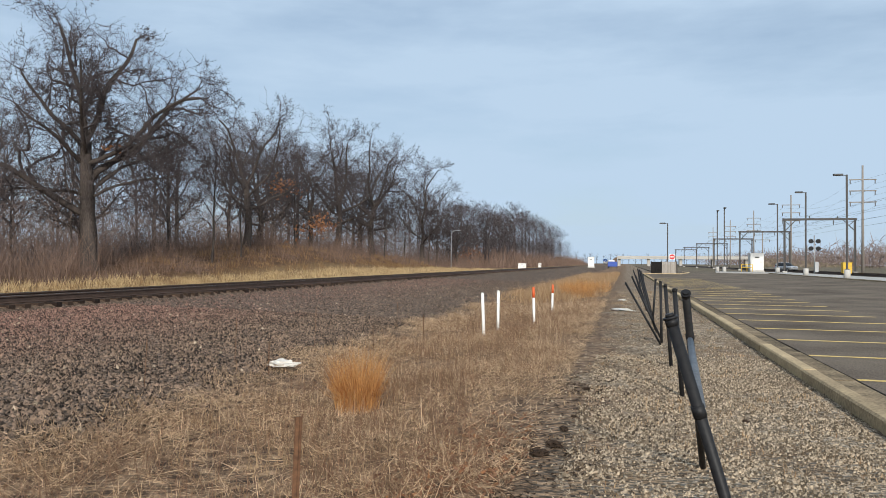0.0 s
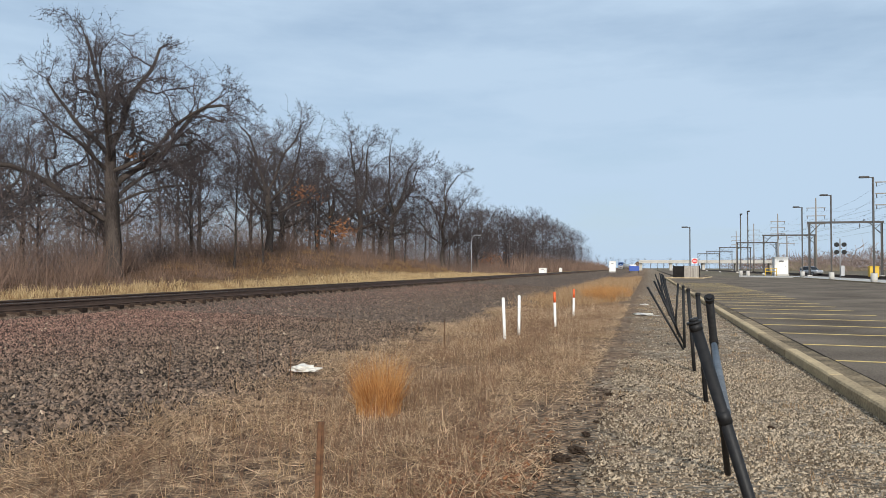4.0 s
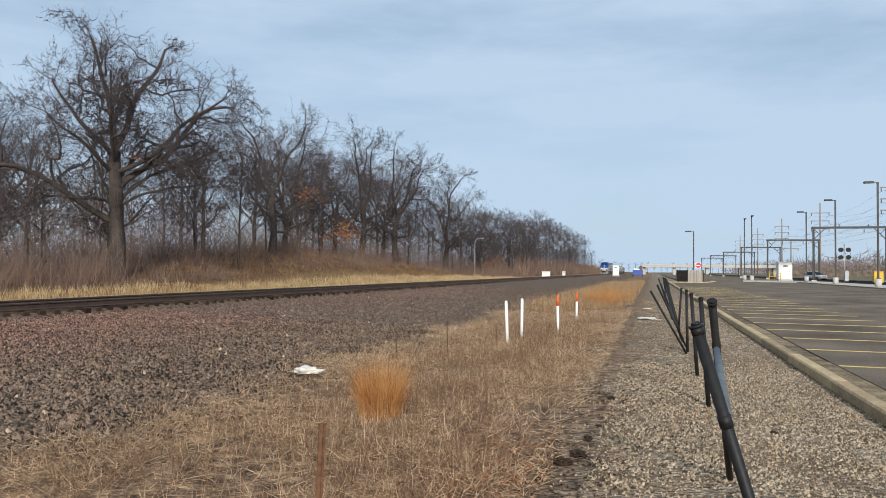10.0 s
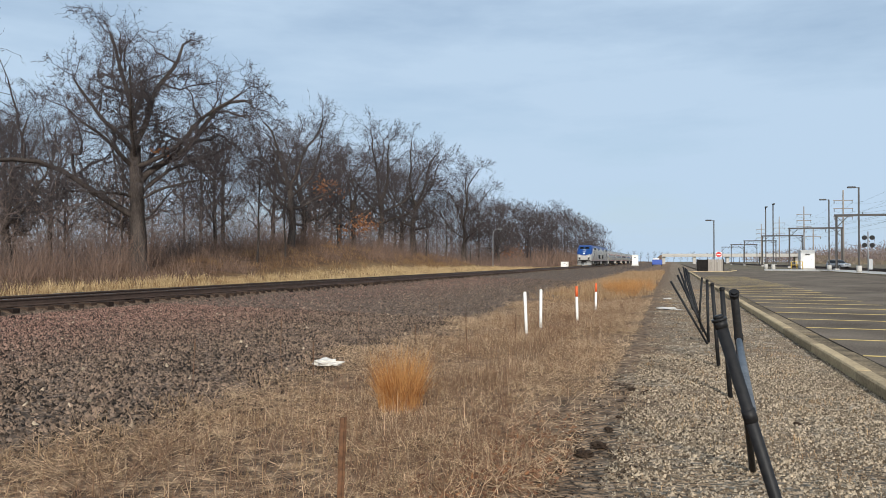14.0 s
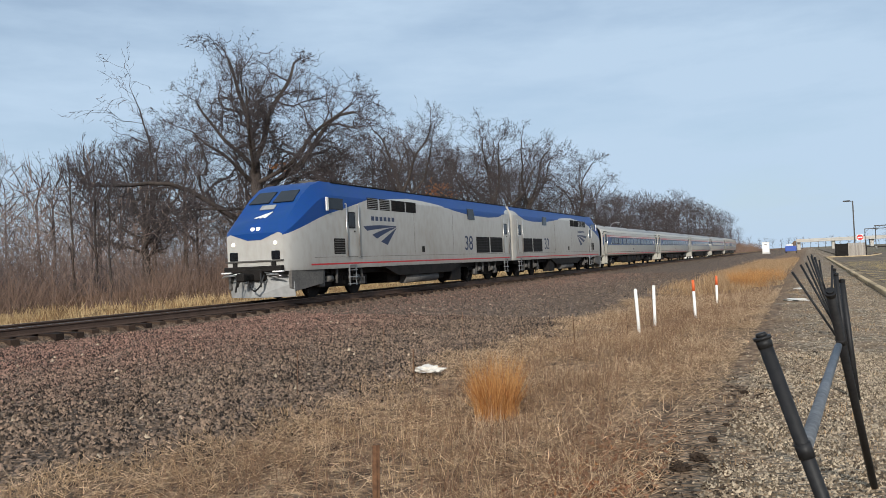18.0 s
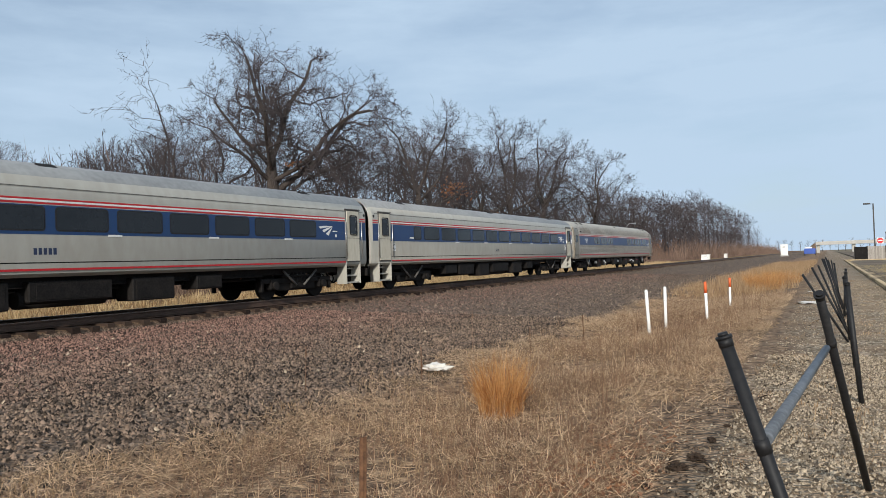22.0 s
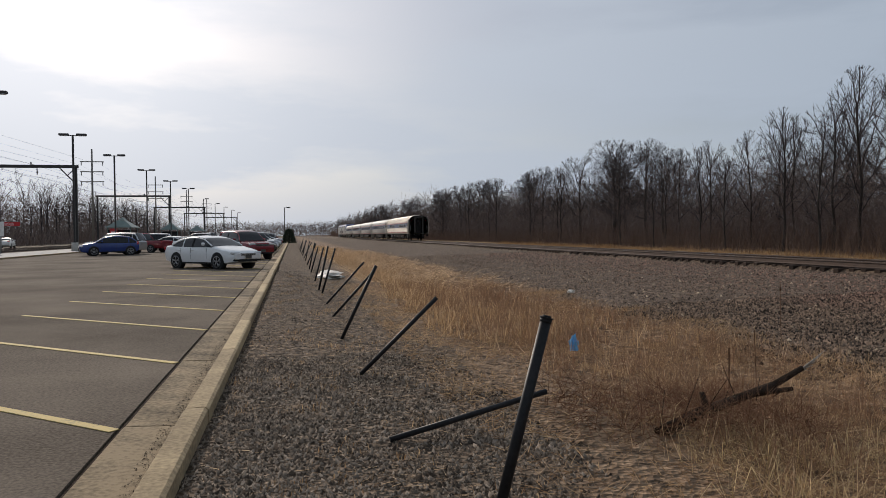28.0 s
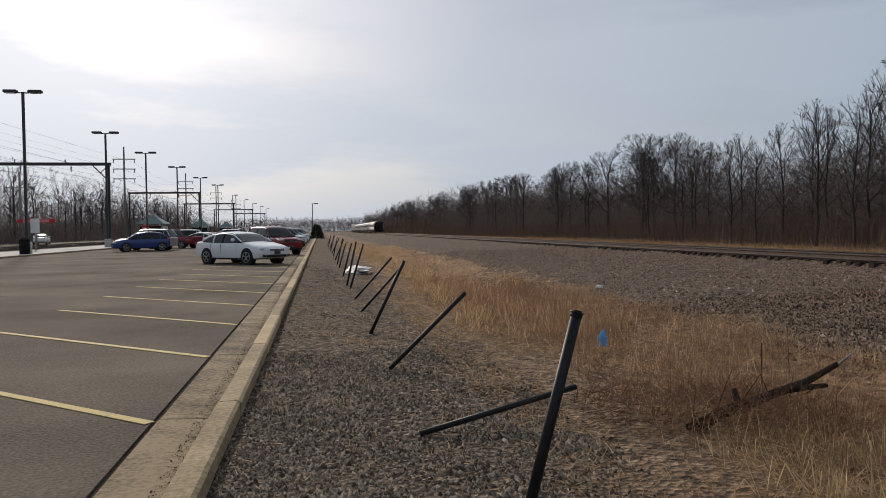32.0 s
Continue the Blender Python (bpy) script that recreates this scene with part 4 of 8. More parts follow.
    for y in (3.5, 17.4):
        bogie(lo, y, 2.74, 0.52)
        for s in (1, -1):
            for d in (-1.35, -0.45, 0.45, 1.35):
                part("damper", T((s * 1.26, y + d, 0.48), (s * 1.26, y + d * 0.92, 1.0), 0.055, n=8), M["grime_grey"], lo, "dusty grey damper")
            for d in (-0.9, 0.9):
                part("brake_cylinder", T((s * 1.22, y + d - 0.18, 0.66), (s * 1.22, y + d + 0.18, 0.66), 0.12, n=12), M["grime_grey"], lo)
                part("axle_box", B((s * 1.20, y + d * 1.52, 0.52), (0.16, 0.36, 0.30), 0.04), M["grime_grey"], lo, "dusty axle box")
            part("sand_pipe", T((s * 1.1, y - 2.0, 1.0), (s * 0.9, y - 1.75, 0.2), 0.03, n=6), M["grime_grey"], lo)
    return lo


COACH = 25.7


def coach_ring(w=1.52):
    """Half section from the sill to the roof centre."""
    pts = [(w - 0.16, 1.02), (w - 0.03, 1.10), (w, 1.22), (w, 2.9), (w - 0.02, 3.05), (w - 0.13, 3.32), (w - 0.42, 3.60), (w - 0.85, 3.73), (0.0, 3.78)]
    return pts


def plate(name, s, x, y, z, w, h, r, t, material, parent, label=""):
    """A flat plate with rounded corners on a side wall, t thick."""
    pts = []
    for cy, cz, a0 in ((1, 1, 0), (-1, 1, 90), (-1, -1, 180), (1, -1, 270)):
        for k in range(5):
            a = radians(a0 + 22.5 * k)
            pts.append((y + cy * (w / 2 - r) + math.cos(a) * r, z + cz * (h / 2 - r) + math.sin(a) * r))
    return part(name, slab(pts, "x", *sorted((s * (x - 0.02), s * (x + t)))), material, parent, label)


def side_strip(parent, name, s, x, y0, y1, z0, z1, material, t=0.004, label=""):
    return part(name, B((s * (x + t / 2), (y0 + y1) / 2, (z0 + z1) / 2), (t, y1 - y0, z1 - z0)), material, parent, label)


def coach_end(co, y, d, wall, label):
    """End wall, diaphragm and end door at y, facing d."""
    bm = slab([(-1.36, 1.0), (1.36, 1.0), (1.41, 1.3), (1.42, 2.8), (1.36, 3.12), (1.2, 3.40), (0.9, 3.59), (0.45, 3.70), (-0.45, 3.70), (-0.9, 3.59), (-1.2, 3.40), (-1.36, 3.12), (-1.42, 2.8), (-1.41, 1.3)], "y", *sorted((y, y - d * 0.10)))
    part("end_wall", bm, wall, co, label)
    for s in (1, -1):
        part("bellows_side", B((s * 0.60, y + d * 0.16, 2.25), (0.16, 0.34, 2.2), 0.03), M["bellows"], co, "dusty rubber gangway bellows")
    part("bellows_top", B((0, y + d * 0.16, 3.45), (1.36, 0.34, 0.18), 0.03), M["bellows"], co, "dusty rubber gangway bellows")
    dr = part("end_door", B((0, y + d * 0.02, 2.15), (0.80, 0.05, 2.1), 0.01), M["dark_steel"], co)
    part("door_window", B((0, y + d * 0.05, 2.65), (0.42, 0.02, 0.7), 0.03), M["dark_glass"], dr)
    for s in (1, -1):
        part("tail_light", T((s * 1.05, y, 2.95), (s * 1.05, y + d * 0.08, 2.95), 0.06, n=10), M["stripe_red"], co)
        gb = bmesh.new()
        tube(gb, (s * 1.22, y + d * 0.06, 1.3), (s * 1.22, y + d * 0.06, 2.2), 0.018, n=6)
        part("grab_iron", gb, M["galv"], co)
        part("end_step", B((s * 1.25, y + d * 0.10, 0.78), (0.34, 0.16, 0.30), 0.02), M["dark_steel"], co)
        lp = loft([[(s * 0.62 + math.cos(a) * (0.16 + 0.028 * math.cos(b)), y + d * 0.42 + 0.028 * math.sin(b), 0.56 + math.sin(a) * (0.20 + 0.028 * math.cos(b)))
                    for b in [q * math.pi / 3 for q in range(6)]] for a in [k * math.pi / 6 for k in range(13)]])
        part("cable_loop", lp, M["rubber"], co, "hanging jumper cable loop")
    coupler(co, y - d * 0.15, d)


def under_gear(co, boxes):
    part("underframe", B((0, COACH / 2, 0.95), (2.2, COACH - 1.2, 0.26), 0.02), M["dark_steel"], co)
    for s in (1, -1):
        part("brake_pipe", T((s * 1.1, 5.6, 0.80), (s * 1.1, COACH - 5.6, 0.80), 0.035, n=6), M["dark_steel"], co)
        part("conduit", T((s * 0.8, 5.6, 0.70), (s * 0.8, COACH - 5.6, 0.70), 0.05, n=6), M["dark_steel"], co)
    for s in (1, -1):
        for y, l, h, m in boxes:
            bx = part("equipment_box", B((s * 1.02, y, 0.92 - h / 2), (0.66, l, h), 0.03), M[m], co)
            part("box_lid", B((s * 1.355, y, 0.92 - h / 2), (0.014, l * 0.84, h * 0.75), 0.004), M[m], bx)


def make_coach(number):
    """A smooth-sided single-level coach with a navy window band."""
    co = thing("railway_coach", "pale grey passenger coach with navy window band and red pinstripes", "passenger coach", "train")
    half = coach_ring()
    L = COACH
    bm = loft([[(x * k, y, 1.0 + (z - 1.0) * (1 if 0.01 < y < L - 0.01 else 0.985)) for x, z in [(-a, b) for a, b in half] + [(a, b) for a, b in reversed(half[:-1])]]
               for y, k in ((0.0, 0.95), (0.12, 1.0), (L / 2, 1.0), (L - 0.12, 1.0), (L, 0.95))])
    for f in bm.faces:
        zc = f.calc_center_median().z
        f.material_index = 1 if zc > 3.3 else 0
    part("body", bm, [M["coach_grey"], M["roof_grey"]], co, smooth=True)
    for s in (1, -1):
        X = 1.52
        y0, y1 = 1.50, L - 1.50
        side_strip(co, "navy_band", s, X, y0, y1, 1.99, 2.66, M["coach_blue"], 0.004)
        for z, m in ((2.68, "stripe_red"), (2.73, "stripe_white"), (2.775, "stripe_red")):
            side_strip(co, "pinstripe", s, X, y0, y1, z, z + 0.04, M[m], 0.005)
        side_strip(co, "sill_stripe", s, X - 0.008, y0, y1, 1.165, 1.215, M["stripe_red"], 0.010)
        side_strip(co, "sill_seam", s, X, y0, y1, 1.335, 1.36, M["dark_steel"], 0.003)
        side_strip(co, "roof_seam", s, X - 0.012, 0.3, L - 0.3, 3.06, 3.075, M["grime_grey"], 0.006)
        nw = plate("narrow_window", s, X, 3.7, 2.35, 0.58, 0.50, 0.06, 0.014, M["dark_glass"], co)
        plate("gasket", s, X, 3.7, 2.35, 0.65, 0.57, 0.09, 0.010, M["rubber"], nw)
        part("band_number", B((s * (X + 0.006), 3.18, 2.14), (0.006, 0.34, 0.07)), M["stripe_white"], co)
        for i in range(11):
            yc = 5.0 + 1.675 * i
            w = plate("window", s, X, yc, 2.35, 1.36, 0.50, 0.06, 0.014, M["dark_glass"], co)
            plate("gasket", s, X, yc, 2.35, 1.43, 0.57, 0.09, 0.010, M["rubber"], w)
            if i % 2:
                part("window_sill", B((s * (X + 0.005), yc + 0.90, 1.985), (0.012, 0.40, 0.05)), M["stripe_white"], co)
        for y in (1.0, L - 1.0):
            part("door_recess", B((s * (X - 0.02), y, 2.15), (0.055, 0.90, 1.96), 0.01), M["grime_grey"], co)
            dr = part("door", B((s * (X + 0.0), y, 2.14), (0.06, 0.80, 1.86), 0.012), M["coach_cream"], co)
            part("door_window", B((s * (X + 0.025), y, 2.55), (0.022, 0.46, 0.74), 0.05), M["dark_glass"], dr)
            part("door_seam", B((s * (X + 0.026), y, 2.07), (0.012, 0.86, 0.02)), M["grime_grey"], dr)
            part("drip_rail", B((s * (X + 0.005), y, 3.14), (0.06, 0.96, 0.03)), M["grime_grey"], co)
            for e0, e1 in (((0.14, 0.52),) if y < 5 else ((L - 0.52, L - 0.14),)):
                side_strip(co, "end_band", s, X, e0, e1, 1.99, 2.66, M["coach_blue"], 0.004)
                side_strip(co, "pinstripe", s, X, e0, e1, 2.68, 2.72, M["stripe_red"], 0.005)
                side_strip(co, "pinstripe", s, X, e0, e1, 2.775, 2.815, M["stripe_red"], 0.005)
            for d in (-0.52, 0.52):
                part("handrail", T((s * (X + 0.06), y + d, 1.35), (s * (X + 0.06), y + d, 2.7), 0.018, n=6), M["bright_steel"], co)
            st = bmesh.new()
            for k, z in enumerate((0.42, 0.68, 0.94)):
                box(st, (s * (X - 0.18 - 0.12 * (k)), y, z), (0.30, 0.80, 0.05), 0.008)
            for d in (-0.45, 0.45):
                box(st, (s * (X - 0.22), y + d, 0.80), (0.44, 0.035, 0.85), 0.008)
            part("steps", st, M["coach_grey"], co, "folding boarding steps")
        for y in (L - 3.08,):
            swoosh(co, s, X + 0.004, y, 2.14, 0.80, 0.36, M["stripe_white"], False)
            part("class_sign", B((s * (X + 0.006), y + 0.95, 2.30), (0.006, 0.28, 0.035)), M["stripe_white"], co)
            part("access_sign", B((s * (X + 0.006), y + 1.0, 2.14), (0.006, 0.10, 0.10), 0.002), M["stripe_white"], co)
        m = Matrix(((0, 0, s, s * (X + 0.004)), (s, 0, 0, 12.4), (0, 1, 0, 1.60), (0, 0, 0, 1)))
        if number:
            lettering("fleet_number", number, 0.20, m, M["loco_navy"], co, 0.003)
        else:
            bars(co, s, X, 12.1, 1.53, 0.6, 0.15, 5, M["loco_navy"])
        if number == "54522":
            for y in (1.70, L - 1.70):
                cp = part("letter_panel", B((s * (X + 0.004), y, 1.74), (0.008, 0.24, 0.30), 0.003), M["stripe_white"], co, "white panel with a black letter")
                lettering("letter", "C", 0.30, Matrix(((0, 0, s, s * (X + 0.009)), (s, 0, 0, y), (0, 1, 0, 1.74), (0, 0, 0, 1))), M["rubber"], cp, 0.003)
        for y in (0.22, L - 0.22):
            part("corner_light", T((s * (X - 0.05), y, 2.95), (s * (X + 0.012), y, 2.95), 0.055, n=12), M["rubber"], co)
        for y in (3.2, L - 3.2, L / 2):
            part("roof_vent", B((s * 0.98, y, 3.63), (0.24, 0.46, 0.06), 0.01, Matrix.Rotation(s * 0.45, 3, "Y")), M["dark_steel"], co)
    coach_end(co, 0.0, -1, M["coach_cream"], "cream painted car end")
    coach_end(co, L, 1, M["coach_cream"], "cream painted car end")
    under_gear(co, [(7.2, 1.2, 0.42, "dark_steel"), (8.9, 1.7, 0.50, "dark_steel"), (11.0, 1.3, 0.62, "dark_steel"), (13.2, 2.2, 0.48, "dark_steel"), (15.6, 1.4, 0.60, "dark_steel"), (17.6, 1.0, 0.40, "dark_steel")])
    for s in (1, -1):
        part("air_reservoir", T((s * 0.95, 12.0, 0.5), (s * 0.95, 14.3, 0.5), 0.20, n=12), M["dark_steel"], co)
    for y in (3.75, L - 3.75):
        bogie(co, y, 2.59, 0.46, False)
        for s in (1, -1):
            for d in (-1, 1):
                part("brake_beam", T((s * 1.18, y + d * 0.9, 0.95), (s * 1.18, y + d * 0.2, 0.45), 0.04, n=6), M["grime_grey"], co)
    return co


def side_panel(name, s, y, half, z0, z1, proud, material, parent, label=""):
    """A panel bent to the side and the cant of the cafe car."""
    zs = [z0] + [z for z in (1.06, 1.24, 2.62, 2.80, 2.95, 3.10) if z0 < z < z1] + [z1]
    xs = [float(np.interp(z, [0.98, 1.06, 1.24, 2.62, 2.80, 2.95, 3.10, 3.25], [1.36, 1.47, 1.53, 1.535, 1.52, 1.505, 1.47, 1.41])) for z in zs]
    pts = [(s * (x + proud), z) for x, z in zip(xs, zs)] + [(s * (x - 0.05), z) for x, z in reversed(list(zip(xs, zs)))]
    return part(name, slab(pts, "y", y - half, y + half), material, parent, label)


def equipment_bay(co, s, y, long):
    """An open steel frame under the floor with a panel, a pale tank, a gauge and pipes."""
    bay = part("equipment_bay", B((s * 0.98, y, 0.86), (0.60, long, 0.05)), M["dark_steel"], co)
    part("bay_floor", B((s * 1.02, y, 0.40), (0.66, long, 0.05), 0.01), M["dark_steel"], bay)
    for k in (-1, 1):
        part("bay_post", B((s * 1.30, y + k * (long / 2 - 0.03), 0.63), (0.06, 0.06, 0.46)), M["dark_steel"], bay)
    part("bay_back", B((s * 0.78, y, 0.63), (0.05, long, 0.46)), M["dark_steel"], bay)
    part("control_panel", B((s * 1.22, y - long * 0.30, 0.64), (0.24, long * 0.26, 0.36), 0.02), M["dark_steel"], bay)
    bars(bay, s, 1.345, y - long * 0.38, 0.70, long * 0.15, 0.05, 3, M["stripe_white"], "panel_mark")
    part("pale_tank", T((s * 1.12, y + long * 0.02, 0.70), (s * 1.30, y + long * 0.02, 0.70), 0.085, n=12), M["lamp_lens"], bay, "pale plastic tank")
    part("compressor", T((s * 1.10, y + 0.05 * long, 0.52), (s * 1.26, y + 0.20 * long, 0.52), 0.10, n=12), M["grime_grey"], bay)
    part("gauge", T((s * 1.25, y + long * 0.38, 0.60), (s * 1.31, y + long * 0.38, 0.60), 0.07, n=14), M["lamp_lens"], bay, "round pale gauge")
    for k in range(4):
        z = 0.48 + 0.09 * k
        part("pipe", T((s * 1.15, y - long * 0.1, z), (s * (1.12 + 0.03 * k), y + long * 0.45, z + 0.04), 0.018, n=6), M["grime_grey"] if k % 2 else M["dark_steel"], bay)


def make_cafe():
    """A stainless-steel cafe car with a tube-shaped fluted body."""
    co = thing("railway_cafe_car", "fluted stainless-steel cafe car with navy band, last of the train", "passenger coach", "train")
    L = COACH
    prof = [(1.36, 0.98), (1.47, 1.06), (1.53, 1.24)]
    z = 1.30
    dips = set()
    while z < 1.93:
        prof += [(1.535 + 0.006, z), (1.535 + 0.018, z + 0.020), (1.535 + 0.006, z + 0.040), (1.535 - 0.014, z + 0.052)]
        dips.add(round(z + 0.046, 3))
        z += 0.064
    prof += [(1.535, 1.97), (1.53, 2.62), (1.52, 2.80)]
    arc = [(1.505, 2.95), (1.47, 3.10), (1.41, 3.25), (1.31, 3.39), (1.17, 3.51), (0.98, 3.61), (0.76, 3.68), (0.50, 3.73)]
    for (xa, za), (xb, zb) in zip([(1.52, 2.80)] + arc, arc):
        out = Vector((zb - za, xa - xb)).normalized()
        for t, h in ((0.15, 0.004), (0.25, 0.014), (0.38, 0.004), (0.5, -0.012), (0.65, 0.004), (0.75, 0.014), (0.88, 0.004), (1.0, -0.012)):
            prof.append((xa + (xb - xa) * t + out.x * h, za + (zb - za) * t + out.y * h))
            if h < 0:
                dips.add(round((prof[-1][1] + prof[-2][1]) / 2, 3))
    prof += [(0.0, 3.76)]
    ring = [(-a, b) for a, b in prof] + [(a, b) for a, b in reversed(prof[:-1])]
    round_off = [(0.0, 0.93, 0.42), (0.16, 0.985, 0.22), (0.45, 1.0, 0.07), (0.9, 1.0, 0.0)]      # the ends are drawn in
    steps = round_off + [(L - y, w, drop) for y, w, drop in reversed(round_off)]
    bm = loft([[(x * w, y, z - drop * max(0.0, z - 2.8)) for x, z in ring] for y, w, drop in steps])
    for f in bm.faces:              # the shade in the grooves between the flutes is painted with darker steel
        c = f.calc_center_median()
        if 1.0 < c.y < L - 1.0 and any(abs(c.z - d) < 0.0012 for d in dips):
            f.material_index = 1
    part("body", bm, [M["stainless"], M["flute_shade"]], co)
    for s in (1, -1):
        X = 1.537
        y0, y1 = 1.35, L - 1.28
        side_strip(co, "navy_band", s, X, y0, y1, 1.98, 2.60, M["coach_blue"], 0.006)
        for z, m in ((2.615, "stripe_red"), (2.66, "stripe_white"), (2.70, "stripe_red")):
            side_strip(co, "pinstripe", s, X, y0, y1, z, z + 0.034, M[m], 0.007)
        side_strip(co, "sill_stripe", s, X, y0, y1, 1.235, 1.285, M["stripe_red"], 0.008)
        for yc in (L - 3.45, L - 5.48, L - 7.42, L - 9.38, L - 15.97, L - 17.87, L - 19.77):
            w = plate("window", s, X, yc, 2.31, 1.50, 0.46, 0.09, 0.020, M["dark_glass"], co)
            plate("window_frame", s, X, yc, 2.31, 1.555, 0.515, 0.11, 0.015, M["door_steel"], w, "bright window surround")
            part("mullion", B((s * (X + 0.022), yc, 2.32), (0.012, 0.03, 0.48)), M["rubber"], w)
        for y in (0.62, L - 0.62):
            side_panel("door_surround", s, y, 0.52, 1.02, 3.20, 0.020, M["door_steel"], co)
            side_panel("door_frame", s, y, 0.405, 1.24, 3.145, 0.024, M["rubber"], co, "thin dark door seam")
            dr = side_panel("door", s, y, 0.385, 1.27, 3.125, 0.028, M["door_steel"], co, "plain brushed steel door")
            plate("window_rim", s, X, y, 2.40, 0.50, 0.50, 0.11, 0.031, M["rubber"], dr)
            plate("door_window", s, X, y, 2.40, 0.44, 0.44, 0.09, 0.035, M["dark_glass"], dr)
            plate("sill_panel", s, X - 0.02, y, 1.09, 0.92, 0.20, 0.03, 0.012, M["door_steel"], co)
            hr = T((s * (X + 0.05), y + (0.56 if y > 5 else -0.56), 1.35), (s * (X + 0.05), y + (0.56 if y > 5 else -0.56), 2.3), 0.018, n=6)
            part("handrail", hr, M["bright_steel"], co)
            part("stirrup", B((s * 1.40, y + (0.5 if y > 5 else -0.5), 0.78), (0.12, 0.30, 0.04)), M["galv"], co)
            plate("speaker_frame", s, X - 0.005, y + (-0.95 if y > 5 else 0.95), 2.92, 0.46, 0.20, 0.03, 0.012, M["stainless"], co)
            plate("speaker_grille", s, X - 0.005, y + (-0.95 if y > 5 else 0.95), 2.92, 0.34, 0.11, 0.04, 0.018, M["dark_steel"], co)
        swoosh(co, s, X + 0.006, 2.6, 2.10, 0.78, 0.36, M["stripe_white"], False)
        m = Matrix(((0, 0, s, s * (X + 0.008)), (s, 0, 0, L - 2.05), (0, 1, 0, 2.08), (0, 0, 0, 1)))
        lettering("fleet_number", "48166", 0.16, m, M["stripe_white"], co, 0.003)
        m2 = Matrix(((0, 0, s, s * (X + 0.008)), (s, 0, 0, L - 1.55), (0, 1, 0, 2.22), (0, 0, 0, 1)))
        lettering("car_name", "Cafe", 0.12, m2, M["stripe_white"], co, 0.003)
        part("access_sign", B((s * (X + 0.008), L - 1.5, 2.10), (0.006, 0.10, 0.10)), M["stripe_white"], co)
        for y in (L - 2.0, L - 3.1, 2.0, 3.1, L - 12.95):
            part("roof_vent", B((s * 1.12, y, 3.52), (0.22, 0.36, 0.07), 0.01, Matrix.Rotation(s * 0.65, 3, "Y")), M["dark_steel"], co)
    rg = bmesh.new()
    for s in (1, -1):
        tube(rg, (s * 0.7, L - 2.6, 3.82), (s * 0.7, L - 0.4, 3.82), 0.03, n=6)
        for y in (L - 2.5, L - 1.5, L - 0.5):
            tube(rg, (s * 0.7, y, 3.68), (s * 0.7, y, 3.82), 0.02, n=6)
    part("roof_rail", rg, M["dark_steel"], co)
    coach_end(co, 0.0, -1, M["dark_steel"], "black car end")
    coach_end(co, L, 1, M["dark_steel"], "black car end")
    under_gear(co, [(L - 18.66, 0.65, 0.62, "dark_steel"), (L - 15.9, 0.95, 0.34, "dark_steel"), (L - 14.9, 0.30, 0.22, "dark_steel"), (L - 13.67, 1.18, 0.52, "dark_steel"), (L - 11.95, 1.05, 0.50, "dark_steel"),
                    (L - 10.15, 1.0, 0.62, "dark_steel"), (L - 9.0, 0.58, 0.42, "dark_steel"), (L - 5.95, 0.72, 0.60, "dark_steel")])
    for s in (1, -1):
        equipment_bay(co, s, L - 17.09, 1.24)
        equipment_bay(co, s, L - 7.55, 1.30)
        for y in (L - 12.85, L - 8.35, L - 19.5):
            part("air_cylinder", T((s * 1.2, y, 0.66), (s * 1.36, y, 0.66), 0.09, n=12), M["galv"], co)
        for y in (L - 18.66, L - 10.15, L - 9.0, L - 5.95):
            part("warning_strip", B((s * 1.372, y, 0.72), (0.006, 0.34, 0.025)), M["stripe_red"], co)
        for y in (L - 13.67, L - 11.95):
            part("box_mark", B((s * 1.366, y, 0.68), (0.006, 0.12, 0.03)), M["grime_grey"], co)
    for y in (3.75, L - 3.75):
        bogie(co, y, 2.59, 0.46, False)
        for s in (1, -1):
            br = bmesh.new()
            for a, b in (((y + 0.2, 0.98), (y + 0.75, 0.45)), ((y + 0.95, 0.98), (y + 0.75, 0.45)), ((y + 0.2, 0.98), (y + 0.95, 0.98))):
                tube(br, (s * 1.20, a[0], a[1]), (s * 1.20, b[0], b[1]), 0.05, n=6)
            part("anchor_bracket", br, M["galv"], co)
    return co


TRAIN = []          # thing, distance behind the leading nose, turned round
TRAIN.append((make_loco("38"), 0.0, False))
TRAIN.append((make_loco("32"), 21.2, True))
TRAIN.append((make_coach("54582"), 42.4, False))
TRAIN.append((make_coach("54514"), 68.35, False))
TRAIN.append((make_coach(""), 94.3, False))
TRAIN.append((make_coach("54522"), 120.25, False))
TRAIN.append((make_cafe(), 146.2, False))
NOSE = [(0, 615), (6, 418), (9, 314), (13, 183.5), (14, 152), (17, 51.1), (18, 20.4), (18.5, 5.7), (19, -8.9), (20, -36.4), (22.2, -101.6), (23, -125.1),
        (24, -155.3), (24.5, -170.1), (25, -185.5), (26, -217.2), (29, -310), (31, -373), (32, -405)]


def motions():
    """The train rolls along the track towards -Y."""
    for ob, back, turned in TRAIN:
        walk(ob, [(t, pose(TRACK_X, y + back + (LOCO if turned else 0), HEAD_Z, 0, 0, 180 if turned else 0)) for t, y in NOSE])

# ---------------------------------------------------------------- trees
def unit(v):
    return v / (np.linalg.norm(v, axis=1, keepdims=True) + 1e-9)


def reach(p, d, centre, radii):
    """How far rays run from p along d before they leave an ellipsoid."""
    q, e = (p - centre) / radii, d / radii
    a, b, c = (e * e).sum(1), (q * e).sum(1), (q * q).sum(1) - 1
    root = b * b - a * c
    return np.where(root > 0, (-b + np.sqrt(np.maximum(root, 0))) / a, 0.0)


